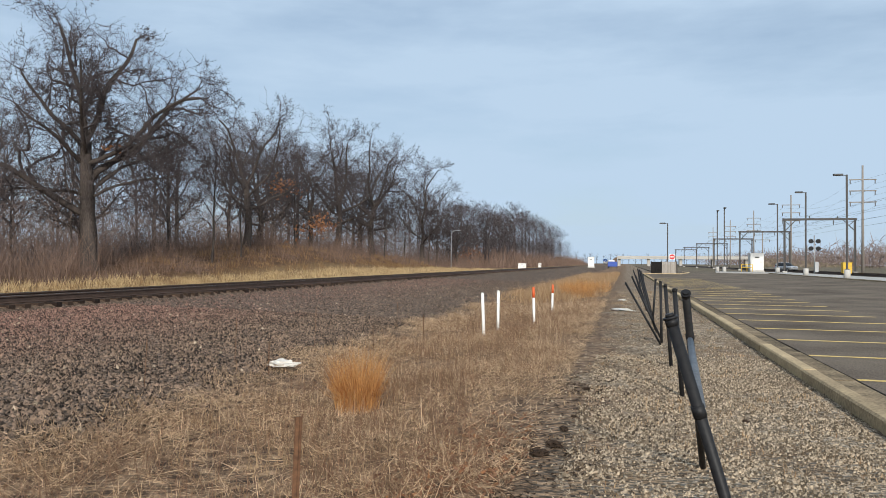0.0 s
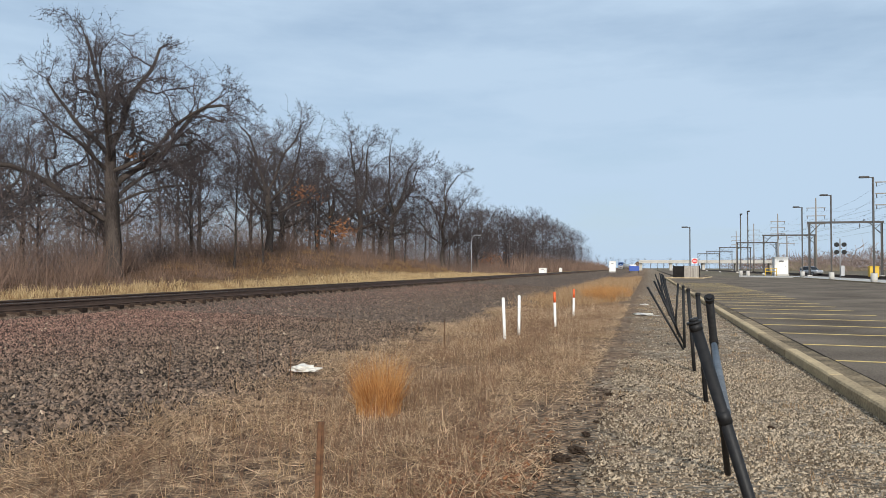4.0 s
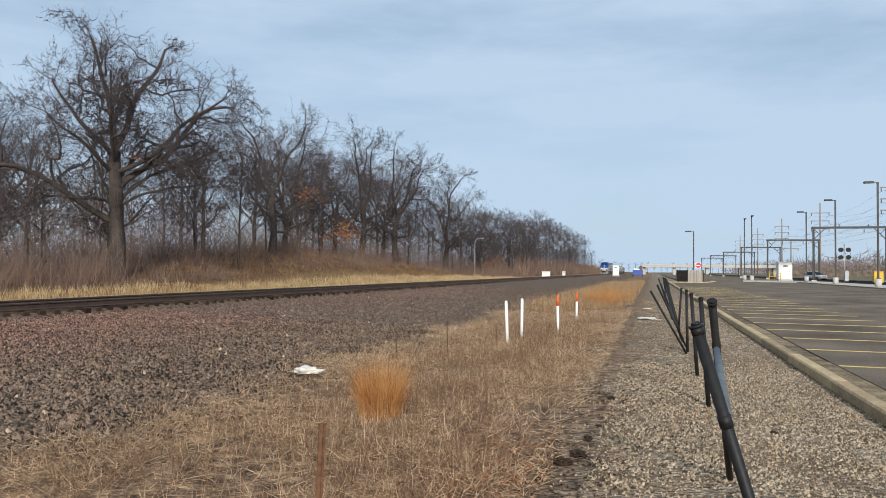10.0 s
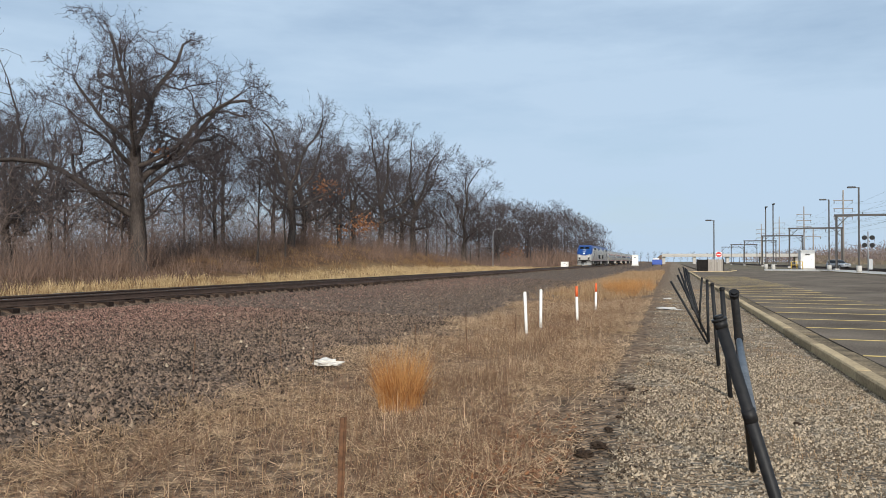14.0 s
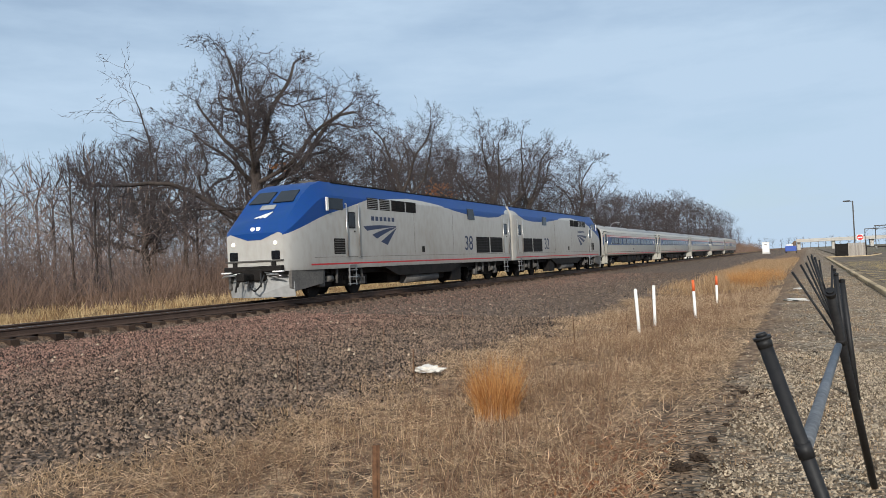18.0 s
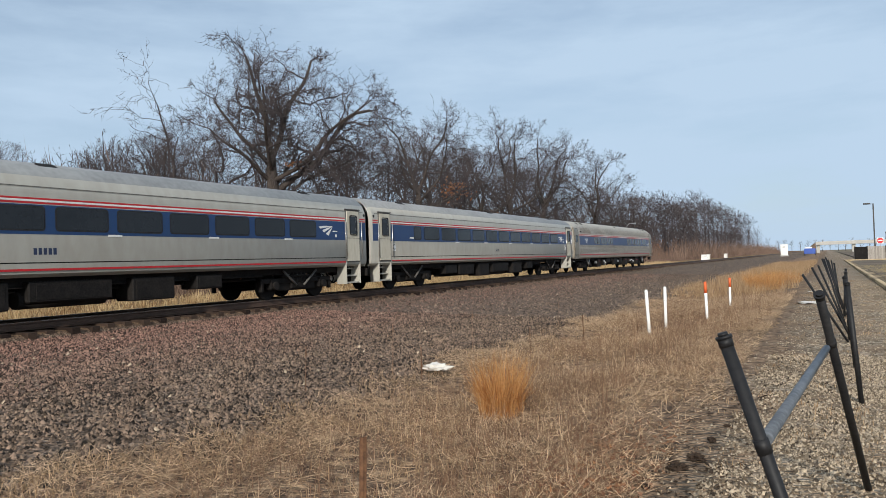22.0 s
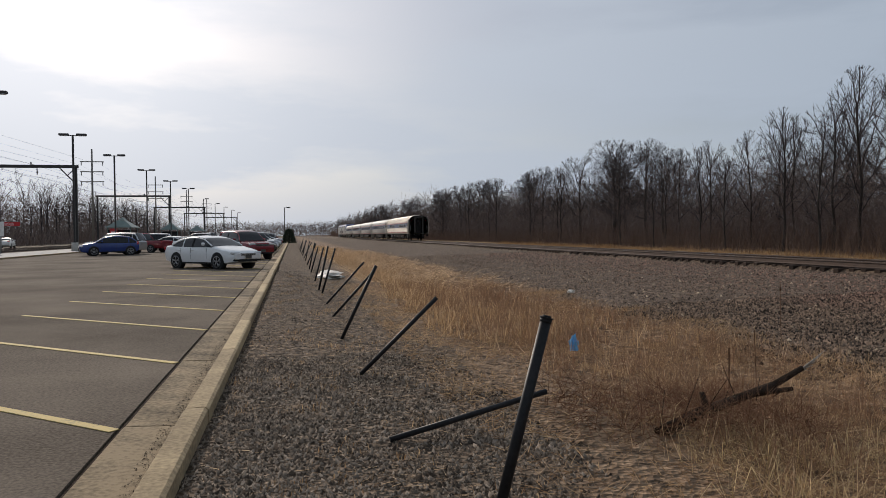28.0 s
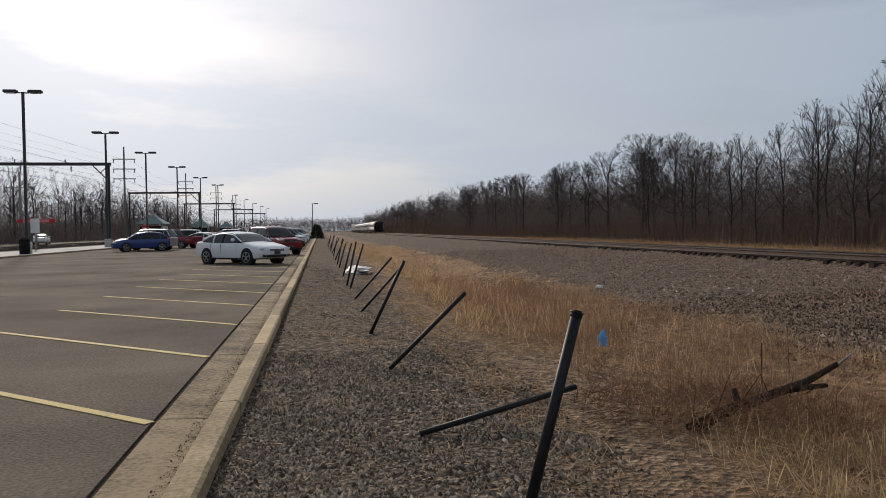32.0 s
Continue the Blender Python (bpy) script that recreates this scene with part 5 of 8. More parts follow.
def branch_out(rng, p, d, length, r0, r1, steps, crook, lift):
    """Grows n crooked branches at once. Gives their points (n, steps+1, 3), radii and headings."""
    pts, rad, head, first = [p], [r0], [d], d
    for i in range(steps):
        first = first + lift
        d = unit(0.45 * d + 0.55 * first + rng.normal(size=d.shape) * crook)
        p = p + d * (length / steps)[:, None]
        pts.append(p)
        rad.append(r0 + (r1 - r0) * (i + 1) / steps)
        head.append(d)
    return np.stack(pts, 1), np.stack(rad, 1), np.stack(head, 1)


def rows_of(pts, rad, level):
    """Segments (p0, p1, r0, r1, level) of grown branches."""
    a, b = pts[:, :-1].reshape(-1, 3), pts[:, 1:].reshape(-1, 3)
    return np.concatenate([a, b, rad[:, :-1].reshape(-1, 1), rad[:, 1:].reshape(-1, 1), np.full((len(a), 1), float(level))], 1)


def grow_tree(seed, stem, stem_r, limbs, centre, radii, plan, fine=0.0145):
    """A leafless tree. stem: points of the bare trunk. limbs: (share of the stem, bearing, elevation, metres or, up to 1, share of the way to the crown's skin, radius, lift).
    plan: for each further level (children, spread in degrees, length share, radius share, steps, crook, lift)."""
    rng = np.random.default_rng(seed)
    centre, radii = np.array(centre, float), np.array(radii, float)
    stem = np.array(stem, float)
    t = np.linspace(0, len(stem) - 1, 4 * (len(stem) - 1) + 1)
    line = np.stack([np.interp(t, np.arange(len(stem)), stem[:, k]) for k in range(3)], 1)
    line[1:-1, :2] += rng.normal(size=(len(line) - 2, 2)) * stem_r[0] * 0.12
    rr_ = np.interp(t, np.arange(len(stem)), stem_r)
    out = [rows_of(line[None], rr_[None], 0)]
    p, d, ln, r, rise = [], [], [], [], []
    for share, bearing, elev, length, radius, lift in limbs:
        k = share * (len(line) - 1)
        i = min(int(k), len(line) - 2)
        p.append(line[i] + (line[i + 1] - line[i]) * (k - i))
        b, e = radians(bearing), radians(elev)
        d.append((math.cos(b) * math.cos(e), math.sin(b) * math.cos(e), math.sin(e)))
        ln.append(length)
        r.append(radius)
        rise.append(lift)
    p, d, r, ln = np.array(p), np.array(d), np.array(r), np.array(ln)
    room = reach(p, d, centre, radii)
    ln = np.where(ln <= 1.0, ln * room, np.minimum(ln, room * 0.88))
    crook, lift, steps = plan[0][5] * 0.62, np.array(rise)[:, None] * np.array([[0, 0, 1.0]]), 9
    for lev, (kids, spread, share, thick, steps_next, crook_next, lift_next) in enumerate(plan, start=1):
        pts, rad, head = branch_out(rng, p, d, ln, r, r * (0.38 if lev < len(plan) else 0.5), steps, crook, lift)
        out.append(rows_of(pts, rad, lev))
        n = len(p)
        # children along the branch, the last two as a fork at its tip
        tt = (np.arange(kids)[None] + rng.uniform(0.1, 0.9, (n, kids))) / kids * 0.78 + 0.20
        tt[:, -2:] = 1.0
        k = np.clip(tt * steps, 0, steps - 1e-6)
        i = k.astype(int)
        f = (k - i)[..., None]
        row = np.arange(n)[:, None]
        base = pts[row, i] * (1 - f) + pts[row, i + 1] * f
        way = head[row, i + 1].reshape(-1, 3)
        side = unit(np.cross(way, rng.normal(size=way.shape)))
        ang = np.radians(rng.uniform(0.6, 1.25, (n, kids)) * spread)
        ang[:, -2:] *= 0.6
        ang = ang.reshape(-1, 1)
        p = base.reshape(-1, 3)
        d = unit(way * np.cos(ang) + side * np.sin(ang) + unit(p - centre) * 0.14)
        ln = (ln[:, None] * share * rng.uniform(0.6, 1.25, (n, kids)) * (1.15 - 0.35 * tt)).reshape(-1)
        room = reach(p, d, centre, radii) * rng.uniform(0.75, 1.08, len(p))
        ln = np.clip(np.minimum(ln, room), 0.32 * ln, None)
        r_here = (r[:, None] * (1 - 0.62 * tt)).reshape(-1)
        r = np.maximum(r_here * thick * rng.uniform(0.8, 1.2, len(p)), fine)
        steps, crook, lift = steps_next, crook_next, np.array([0, 0, lift_next])
    pts, rad, head = branch_out(rng, p, d, ln, r, r * 0.25, steps, crook, lift)
    out.append(rows_of(pts, rad, 5))
    return np.concatenate(out)


def spread_limbs(rng, n, low, high, elev_low, elev_high, length, radius):
    """Limbs set round the trunk; the upper ones stand steeper."""
    out = []
    for k in range(n):
        s = k / max(1, n - 1)
        out.append((low + (high - low) * s, k * 137.5 + rng.uniform(-25, 25), elev_low + (elev_high - elev_low) * s + rng.uniform(-8, 8),
                    length * rng.uniform(0.85, 1.1), radius * rng.uniform(0.8, 1.15), 0.012))
    return out


def slivers(seg):
    """One narrow triangle a twig."""
    p, q, r = seg[:, :3], seg[:, 3:6], seg[:, 6]
    rg = np.random.default_rng(len(seg))
    s = np.cross(q - p, rg.normal(size=(len(seg), 3)))
    s *= (r / (np.linalg.norm(s, axis=1) + 1e-9))[:, None]
    v = np.stack([p - s, p + s, q], 1).reshape(-1, 3)
    return v, np.arange(len(seg) * 3).reshape(-1, 3)


def ribbons(seg):
    """Two triangles a branchlet."""
    p, q = seg[:, :3], seg[:, 3:6]
    s = unit(np.cross(q - p, np.random.default_rng(len(seg)).normal(size=(len(seg), 3))))
    v = np.stack([p - s * seg[:, 6:7], p + s * seg[:, 6:7], q + s * seg[:, 7:8], q - s * seg[:, 7:8]], 1).reshape(-1, 3)
    f = (np.array([[0, 1, 2], [0, 2, 3]])[None] + (np.arange(len(seg)) * 4)[:, None, None]).reshape(-1, 3)
    return v, f


def tubes_of(seg, sides, tip=False):
    """Tubes (or three-sided spikes with tip) round segments: vertices and triangles."""
    p, q, r0, r1 = seg[:, :3], seg[:, 3:6], seg[:, 6], seg[:, 7]
    d = q - p
    d /= np.linalg.norm(d, axis=1, keepdims=True) + 1e-9
    h = np.where(np.abs(d[:, 2:3]) > 0.9, np.array([[1.0, 0, 0]]), np.array([[0, 0, 1.0]]))
    a = np.cross(d, h)
    a /= np.linalg.norm(a, axis=1, keepdims=True) + 1e-9
    b = np.cross(d, a)
    n = len(seg)
    ang = np.arange(sides) * 2 * math.pi / sides
    ringv = a[:, None] * np.cos(ang)[None, :, None] + b[:, None] * np.sin(ang)[None, :, None]
    lo = p[:, None] + ringv * r0[:, None, None]
    if tip:
        v = np.concatenate([lo, q[:, None]], 1)
        f = np.array([[i, (i + 1) % sides, sides] for i in range(sides)])
        return v.reshape(-1, 3), (f[None] + (np.arange(n) * (sides + 1))[:, None, None]).reshape(-1, 3)
    hi = q[:, None] + ringv * r1[:, None, None]
    v = np.concatenate([lo, hi], 1)
    f = []
    for i in range(sides):
        j = (i + 1) % sides
        f += [[i, j, sides + j], [i, sides + j, sides + i]]
    return v.reshape(-1, 3), (np.array(f)[None] + (np.arange(n) * 2 * sides)[:, None, None]).reshape(-1, 3)


def merged(pieces):
    vs, fs, k = [], [], 0
    for v, f in pieces:
        vs.append(v)
        fs.append(f + k)
        k += len(v)
    return np.concatenate(vs), np.concatenate(fs)


def stem_of(seg, sides):
    """One smooth tapered skin along a chain of segments."""
    p = np.concatenate([seg[:1, :3], seg[:, 3:6]])
    r = np.concatenate([seg[:1, 6], seg[:, 7]])
    p[1:-1] = (p[:-2] + 2 * p[1:-1] + p[2:]) / 4
    r[1:-1] = (r[:-2] + 2 * r[1:-1] + r[2:]) / 4
    d = np.gradient(p, axis=0)
    d /= np.linalg.norm(d, axis=1, keepdims=True) + 1e-9
    a = np.cross(d, np.array([[0.0, 1.0, 0.02]]))
    a /= np.linalg.norm(a, axis=1, keepdims=True) + 1e-9
    b = np.cross(d, a)
    ang = np.arange(sides) * 2 * math.pi / sides
    lump = 1 + 0.07 * np.sin(ang * 3 + np.arange(len(p))[:, None] * 0.35)
    v = p[:, None] + (a[:, None] * np.cos(ang)[None, :, None] + b[:, None] * np.sin(ang)[None, :, None]) * (r[:, None] * lump)[:, :, None]
    i, j = np.meshgrid(np.arange(len(p) - 1), np.arange(sides), indexing="ij")
    k = (j + 1) % sides
    q = np.stack([i * sides + j, i * sides + k, (i + 1) * sides + k, (i + 1) * sides + j], -1).reshape(-1, 4)
    return v.reshape(-1, 3), np.concatenate([q[:, [0, 1, 2]], q[:, [0, 2, 3]]])


def make_tree(name, label, seg, group="bare trees beyond the track", bark="bark", limbs=False):
    """A trunk, its limbs (in the crown's mesh for small trees) and a crown of branches and twigs."""
    t = thing(name, label, "tree", group)
    lev = seg[:, 8]
    v, f = stem_of(seg[lev == 0], 12)
    tr = arrays("trunk", v, f, M[bark])
    tr.data.shade_smooth()
    tr.parent = t
    heavy = seg[lev == 1]
    if limbs:
        for k in range(0, len(heavy), 9):
            lb = arrays("limb", *stem_of(heavy[k:k + 9], 7), M[bark])
            lb.data.shade_smooth()
            lb.parent = t
        heavy = heavy[:0]
    cr = arrays("crown", *merged([tubes_of(heavy, 5), tubes_of(seg[lev == 2], 4), tubes_of(seg[lev == 3], 3), ribbons(seg[lev == 4]), slivers(seg[lev == 5])]), M["twig"])
    cr.parent = t
    return t


def stand(ob, x, y, turn, size):
    """A copy of a tree standing at a place."""
    m = pose(x, y, float(ground_z(x, y)) - 0.05, 0, 0, turn) @ Matrix.Diagonal((size, size, size, 1))
    c = copy_thing(ob, m)
    c.matrix_basis = m
    return c


# the great oak: crooked limbs, some drooping, from a trunk that forks at five metres
OAK_LIMBS = [(0.48, 180, 34, 11.4, 0.20, -0.058), (1.0, 150, 78, 8.2, 0.20, 0.0), (1.0, 30, 76, 8.4, 0.19, 0.0), (0.72, 4, 46, 9.0, 0.22, -0.01), (0.84, 340, 34, 8.0, 0.15, 0.0), (0.84, 190, 38, 5.2, 0.13, 0.0),
             (0.60, 350, 8, 5.6, 0.09, 0.01), (0.62, 205, 8, 6.0, 0.09, 0.01), (0.78, 80, 30, 6.0, 0.12, 0.0), (0.90, 260, 44, 6.2, 0.13, 0.0), (0.97, 100, 58, 6.6, 0.14, 0.0),
             (0.95, 185, 58, 5.4, 0.15, 0.0), (0.66, 20, 22, 7.6, 0.11, 0.02)]
OAK_PLAN = [(9, 62, 0.46, 0.54, 6, 0.38, 0.02), (8, 58, 0.56, 0.56, 5, 0.44, 0.01), (6, 58, 0.58, 0.62, 4, 0.50, 0.0), (4, 56, 0.72, 0.80, 2, 0.48, 0.0)]
oak = make_tree("oak_tree", "huge bare oak with crooked spreading limbs beyond the track",
                grow_tree(11, [(0, 0, -0.4), (-0.1, 0, 1.6), (-0.2, 0.0, 4.0), (-0.2, 0.1, 6.0), (-0.3, 0, 8.2)], [0.64, 0.47, 0.43, 0.38, 0.29], OAK_LIMBS, (-2.0, 0, 9.2), (11.2, 7.5, 7.4), OAK_PLAN), limbs=True)
oak.matrix_basis = pose(-30.5, 37.2, 0.2, 0, 0, 40)
OAK2_LIMBS = [(1.0, 175, 44, 9.4, 0.19, 0.0), (1.0, 150, 72, 8.4, 0.18, 0.02), (1.0, 60, 80, 8.6, 0.18, 0.0), (0.92, 5, 30, 8.6, 0.19, -0.035), (0.60, 190, 18, 7.0, 0.12, -0.01), (0.70, 200, 30, 8.0, 0.13, 0.0),
              (0.75, 90, 30, 7.4, 0.13, 0.0), (0.80, 275, 30, 7.4, 0.13, 0.0), (0.95, 270, 55, 7.8, 0.14, 0.0), (0.95, 90, 55, 7.8, 0.14, 0.0), (0.66, 340, 22, 6.0, 0.10, 0.0)]
oak2 = make_tree("oak_tree", "wide bare oak with long level limbs beyond the track",
                 grow_tree(23, [(0, 0, -0.4), (-0.1, 0.05, 2.0), (-0.2, 0.1, 4.6), (-0.1, 0.2, 7.4)], [0.56, 0.42, 0.38, 0.34], OAK2_LIMBS, (0, 0, 10.0), (8.4, 8.0, 7.0), OAK_PLAN), limbs=True)
oak2.matrix_basis = pose(-31.0, -0.35, 0.3, 0, 0, 90)

# smaller crooked oaks of the wood's edge, 14 m tall
EDGE_PLAN = [(7, 64, 0.52, 0.58, 5, 0.44, 0.02), (7, 60, 0.58, 0.60, 4, 0.44, 0.01), (5, 56, 0.62, 0.64, 3, 0.44, 0.0), (4, 54, 0.80, 0.80, 2, 0.40, 0.0)]
edges = []
for i in range(3):
    rg = np.random.default_rng(140 + i)
    edges.append(make_tree("oak_tree", "gnarled bare oak with twisted dark limbs at the wood's edge",
                           grow_tree(40 + i, [(0, 0, -0.4), (0.2, 0.1 * i, 1.6), (0.1, -0.2, 3.4), (-0.3 + 0.3 * i, 0.1, 5.4)], [0.36, 0.28, 0.25, 0.21],
                                     spread_limbs(rg, 10, 0.45, 1.0, 8, 70, 0.8, 0.13), (0, 0, 8.2), (6.4, 6.4, 5.5), EDGE_PLAN), limbs=True))

# taller woodland trees with round twiggy crowns, 15.2 m tall
WOOD_PLAN = [(6, 50, 0.50, 0.52, 5, 0.24, 0.02), (6, 50, 0.58, 0.56, 4, 0.26, 0.02), (5, 48, 0.64, 0.64, 2, 0.24, 0.02), (3, 46, 0.85, 0.80, 2, 0.22, 0.02)]
mids = []
for i in range(5):
    rg = np.random.default_rng(150 + i)
    mids.append(make_tree("bare_tree", "bare grey-brown woodland tree with fine twigs",
                          grow_tree(31 + i, [(0, 0, -0.4), (0.1, 0.1, 2.5), (0.15, 0.1 * i, 5.0), (0.0, 0.1, 8.0), (0.1, 0.0, 10.0)], [0.28, 0.22, 0.19, 0.15, 0.10],
                                    spread_limbs(rg, 11, 0.36, 1.0, 24, 78, 0.8, 0.085), (0, 0, 9.6), (5.5, 5.5, 5.6), WOOD_PLAN)))

# slim young trees with upright branches, 12.3 m tall
SLIM_PLAN = [(6, 38, 0.50, 0.60, 4, 0.14, 0.05), (5, 38, 0.56, 0.62, 3, 0.16, 0.05), (4, 36, 0.66, 0.75, 2, 0.16, 0.05)]
slims = []
for i in range(5):
    rg = np.random.default_rng(160 + i)
    slims.append(make_tree("young_tree", "slim bare young tree with upright branches",
                           grow_tree(61 + i, [(0, 0, -0.4), (0.15, 0.1, 2.2), (0.0, 0.25, 4.6), (0.2, 0.1, 7.5), (0.1 * i, 0.0, 10.2)], [0.135, 0.105, 0.088, 0.066, 0.04],
                                     spread_limbs(rg, 14, 0.24, 1.0, 38, 76, 0.85, 0.05), (0, 0, 7.9), (2.9, 2.9, 4.8), SLIM_PLAN)))

# places and heights: the crooked oaks stand foremost
SPOTS_EDGE = [(-31.5, 57.5, 14.6), (-33.5, 83, 18.4), (-31.0, 112.5, 18.0), (-33.0, 94, 18.6), (-41.0, 37.5, 12.6), (-39.5, 47, 12.6), (-37, 70, 15.6), (-38, 103, 18.0), (-30.5, 134, 13.0), (-43, 20, 9.5), (-34, 76, 13.5)]
SPOTS_MID = [(-41, 60, 13.0), (-44, 66, 14.5), (-46, 80, 17.0), (-42, 90, 16.5), (-49, 96, 17.5),
             (-42, 110, 17.0), (-36, 141, 15.0), (-35, 152, 14.5), (-44, 40, 11.5), (-52, 48, 13.5), (-50, 27, 10.5), (-50, 14, 10.0), (-36.5, 7.4, 12.9),
             (-40, -14, 11.0), (-37, -24, 10.5), (-42, -34, 11.0), (-38, -46, 10.0), (-30, -58, 9.6), (-31, -63, 10.6), (-30, -68, 11.0), (-33, -72, 10.8), (-30, -77, 10.0), (-37, -84, 10.0), (-31, -92, 10.0),
             (-33, -102, 10.0), (-36, -114, 10.2), (-34, -126, 10.8), (-33, -134, 11.2), (-36, -142, 11.4), (-33, -150, 11.2),
             (-60, 60, 16.0), (-62, 88, 18.0), (-56, 116, 18.0), (-58, 36, 12.0)]
SPOTS_SLIM = [(-31, -11, 9.0), (-28.5, -16, 9.4), (-31.5, -20, 9.8), (-28.5, -23, 9.6), (-30.5, -27, 9.8), (-29, -29, 9.8), (-31, -34, 10.4), (-28.8, -36, 9.8), (-34, -40, 10.2), (-29, -44, 9.4),
              (-28.5, 24, 6.6), (-34, 15, 7.6), (-36, 28, 8.0), (-35, 8, 8.6), (-28.5, 47, 9.0), (-29, 52, 8.0), (-33, -9, 9.8), (-30, -13, 9.6), (-34, -17, 10.4), (-29, -20, 10.0), (-32, -24, 10.8), (-27.5, -27, 9.4), (-30, -30, 10.6), (-28, -33, 10.2),
              (-33, -36, 10.6), (-27, -38, 9.6), (-30, -41, 9.8), (-32, -45, 9.6), (-27, -47, 8.4), (-29.5, -50, 9.2), (-28, -54, 8.6), (-31, -57, 9.2), (-27, -60, 8.0), (-29, -65, 8.8), (-31, -70, 8.8), (-27, -75, 8.2), (-29, -81, 8.8),
              (-28, -88, 8.8), (-30, -95, 9.2), (-27.5, -103, 9.0), (-29, -112, 9.4), (-28, -121, 9.6), (-30, -132, 9.6), (-28, -144, 9.8), (-31, 66, 8.0), (-30, 99, 9.0), (-29, 108, 8.0), (-37, 30, 8.8), (-26, -25, 7.0), (-25.5, -33, 7.6), (-25.8, -42, 7.2), (-26, -52, 6.4),
              (-36, 42, 8.0), (-34, 50, 7.5), (-35, 64, 8.5), (-30, 90, 7.5)]
FAR = [(-33, 158, 14.5), (-35, 164, 15.5), (-32, 172, 16.0), (-35, 184, 16.0), (-32, 191, 15.5), (-35, 198, 16.5), (-33, 214, 19.0), (-34, 229, 20), (-33, 240, 19), (-32, 252, 19), (-33, 280, 19), (-34, 316, 19.5), (-34, 356, 20),
       (-32, -160, 11.5), (-35, -178, 11.5), (-32, -198, 11.5), (-34, -222, 12.0), (-31, -250, 12.5), (-33, -284, 13.0), (-34, -324, 13.5)]


def plant(kinds, spots, base):
    for i, (x, y, h) in enumerate(spots):
        src = kinds[i % len(kinds)]
        turn, size = (i * 77) % 360, h / base
        if i < len(kinds):
            src.matrix_basis = pose(x, y, float(ground_z(x, y)) - 0.05, 0, 0, turn) @ Matrix.Diagonal((size, size, size, 1))
        else:
            stand(src, x, y, turn, size)


SOUTH = [-400, -100, -78, -66, -57, -48, -42, -37, -33, -22, 0]
LOWER = [1.0, 1.0, 0.97, 0.95, 0.88, 0.84, 0.83, 0.87, 0.94, 1.0, 1.0]
SPOTS_MID = [(x, y, h * float(np.interp(y, SOUTH, LOWER))) for x, y, h in SPOTS_MID]
SPOTS_SLIM = [(x, y, h * float(np.interp(y, SOUTH, LOWER))) for x, y, h in SPOTS_SLIM]
plant(edges, SPOTS_EDGE, 14.1)
plant(mids, SPOTS_MID, 15.2)
plant(slims, SPOTS_SLIM, 12.3)


def far_woods(name, spots, label, seeds, base=15.2, plan=((5, 48, 0.55, 0.62, 2, 0.2, 0.05), (4, 46, 0.7, 0.8, 1, 0.2, 0.05)), fine=0.03):
    """Distant trees joined into one mass of trunks and twigs."""
    kinds = [grow_tree(s, [(0, 0, -0.4), (0.1, 0, 3.0), (0, 0.1, 7.0), (0, 0, 10.0)], [0.22, 0.16, 0.12, 0.06], spread_limbs(np.random.default_rng(s), 9, 0.35, 1.0, 25, 72, 0.85, 0.09), (0, 0, 9.6), (4.6, 4.6, 5.7),
                       plan, fine) for s in seeds]
    pieces = []
    for i, (x, y, h) in enumerate(spots):
        seg = kinds[i % len(kinds)].copy()
        a, k = i * 1.7, h / base
        R = np.array([[math.cos(a), -math.sin(a), 0], [math.sin(a), math.cos(a), 0], [0, 0, 1]]) * k
        off = np.array([x, y, float(ground_z(x, y))])
        seg[:, :3] = seg[:, :3] @ R.T + off
        seg[:, 3:6] = seg[:, 3:6] @ R.T + off
        lev = seg[:, 8]
        pieces += [tubes_of(seg[lev == 0], 4), ribbons(seg[(lev == 1) | (lev == 2)]), slivers(seg[lev >= 3])]
    v, f = merged(pieces)
    return tagged(arrays(name, v, f, M["twig"]), label, "woods", kind="stuff")


rr = np.random.default_rng(5)
back = [(rr.uniform(-95, -44), y + rr.uniform(-4, 4), rr.uniform(8.5, 12)) for y in np.linspace(-330, 45, 110)]
back += [(rr.uniform(-90, -50), y + rr.uniform(-4, 4), rr.uniform(12, 16)) for y in np.linspace(45, 120, 20)]
back += [(rr.uniform(-75, -38), y + rr.uniform(-4, 4), rr.uniform(15, 18)) for y in np.linspace(120, 560, 90)]
back += [(rr.uniform(-60, -30), y, rr.uniform(12, 15)) for y in np.linspace(-620, -330, 60)]
far_woods("distant_woods", back, "deep bare winter woods behind the first trees", [71, 72, 73, 74])
far_woods("distant_woods", FAR + [(x + 2.5, y + 9, h * 0.9) for x, y, h in FAR], "round bare crowns of the woods along the far track", [75, 76, 77, 78], 15.2,
          ((7, 56, 0.55, 0.60, 3, 0.3, 0.02), (6, 54, 0.62, 0.75, 2, 0.3, 0.02), (4, 52, 0.75, 0.85, 1, 0.3, 0.02)), 0.028)
side = [(rr.uniform(58, 90), y + rr.uniform(-4, 4), rr.uniform(15, 19)) for y in np.linspace(-420, -40, 60)]
side += [(rr.uniform(90, 150), y + rr.uniform(-4, 4), rr.uniform(7, 9)) for y in np.linspace(120, 700, 60)]
side += [(x, 690 + rr.uniform(-30, 30), rr.uniform(9, 13)) for x in np.linspace(-60, 160, 40)]
side += [(x, -660 + rr.uniform(-40, 40), rr.uniform(10, 15)) for x in np.linspace(-50, 70, 44)]
side += [(rr.uniform(50, 62), y, rr.uniform(11, 15)) for y in np.linspace(-330, -50, 40)]
far_woods("distant_tree_line", side, "far bare tree line beyond the electric railway", [81, 82, 83])


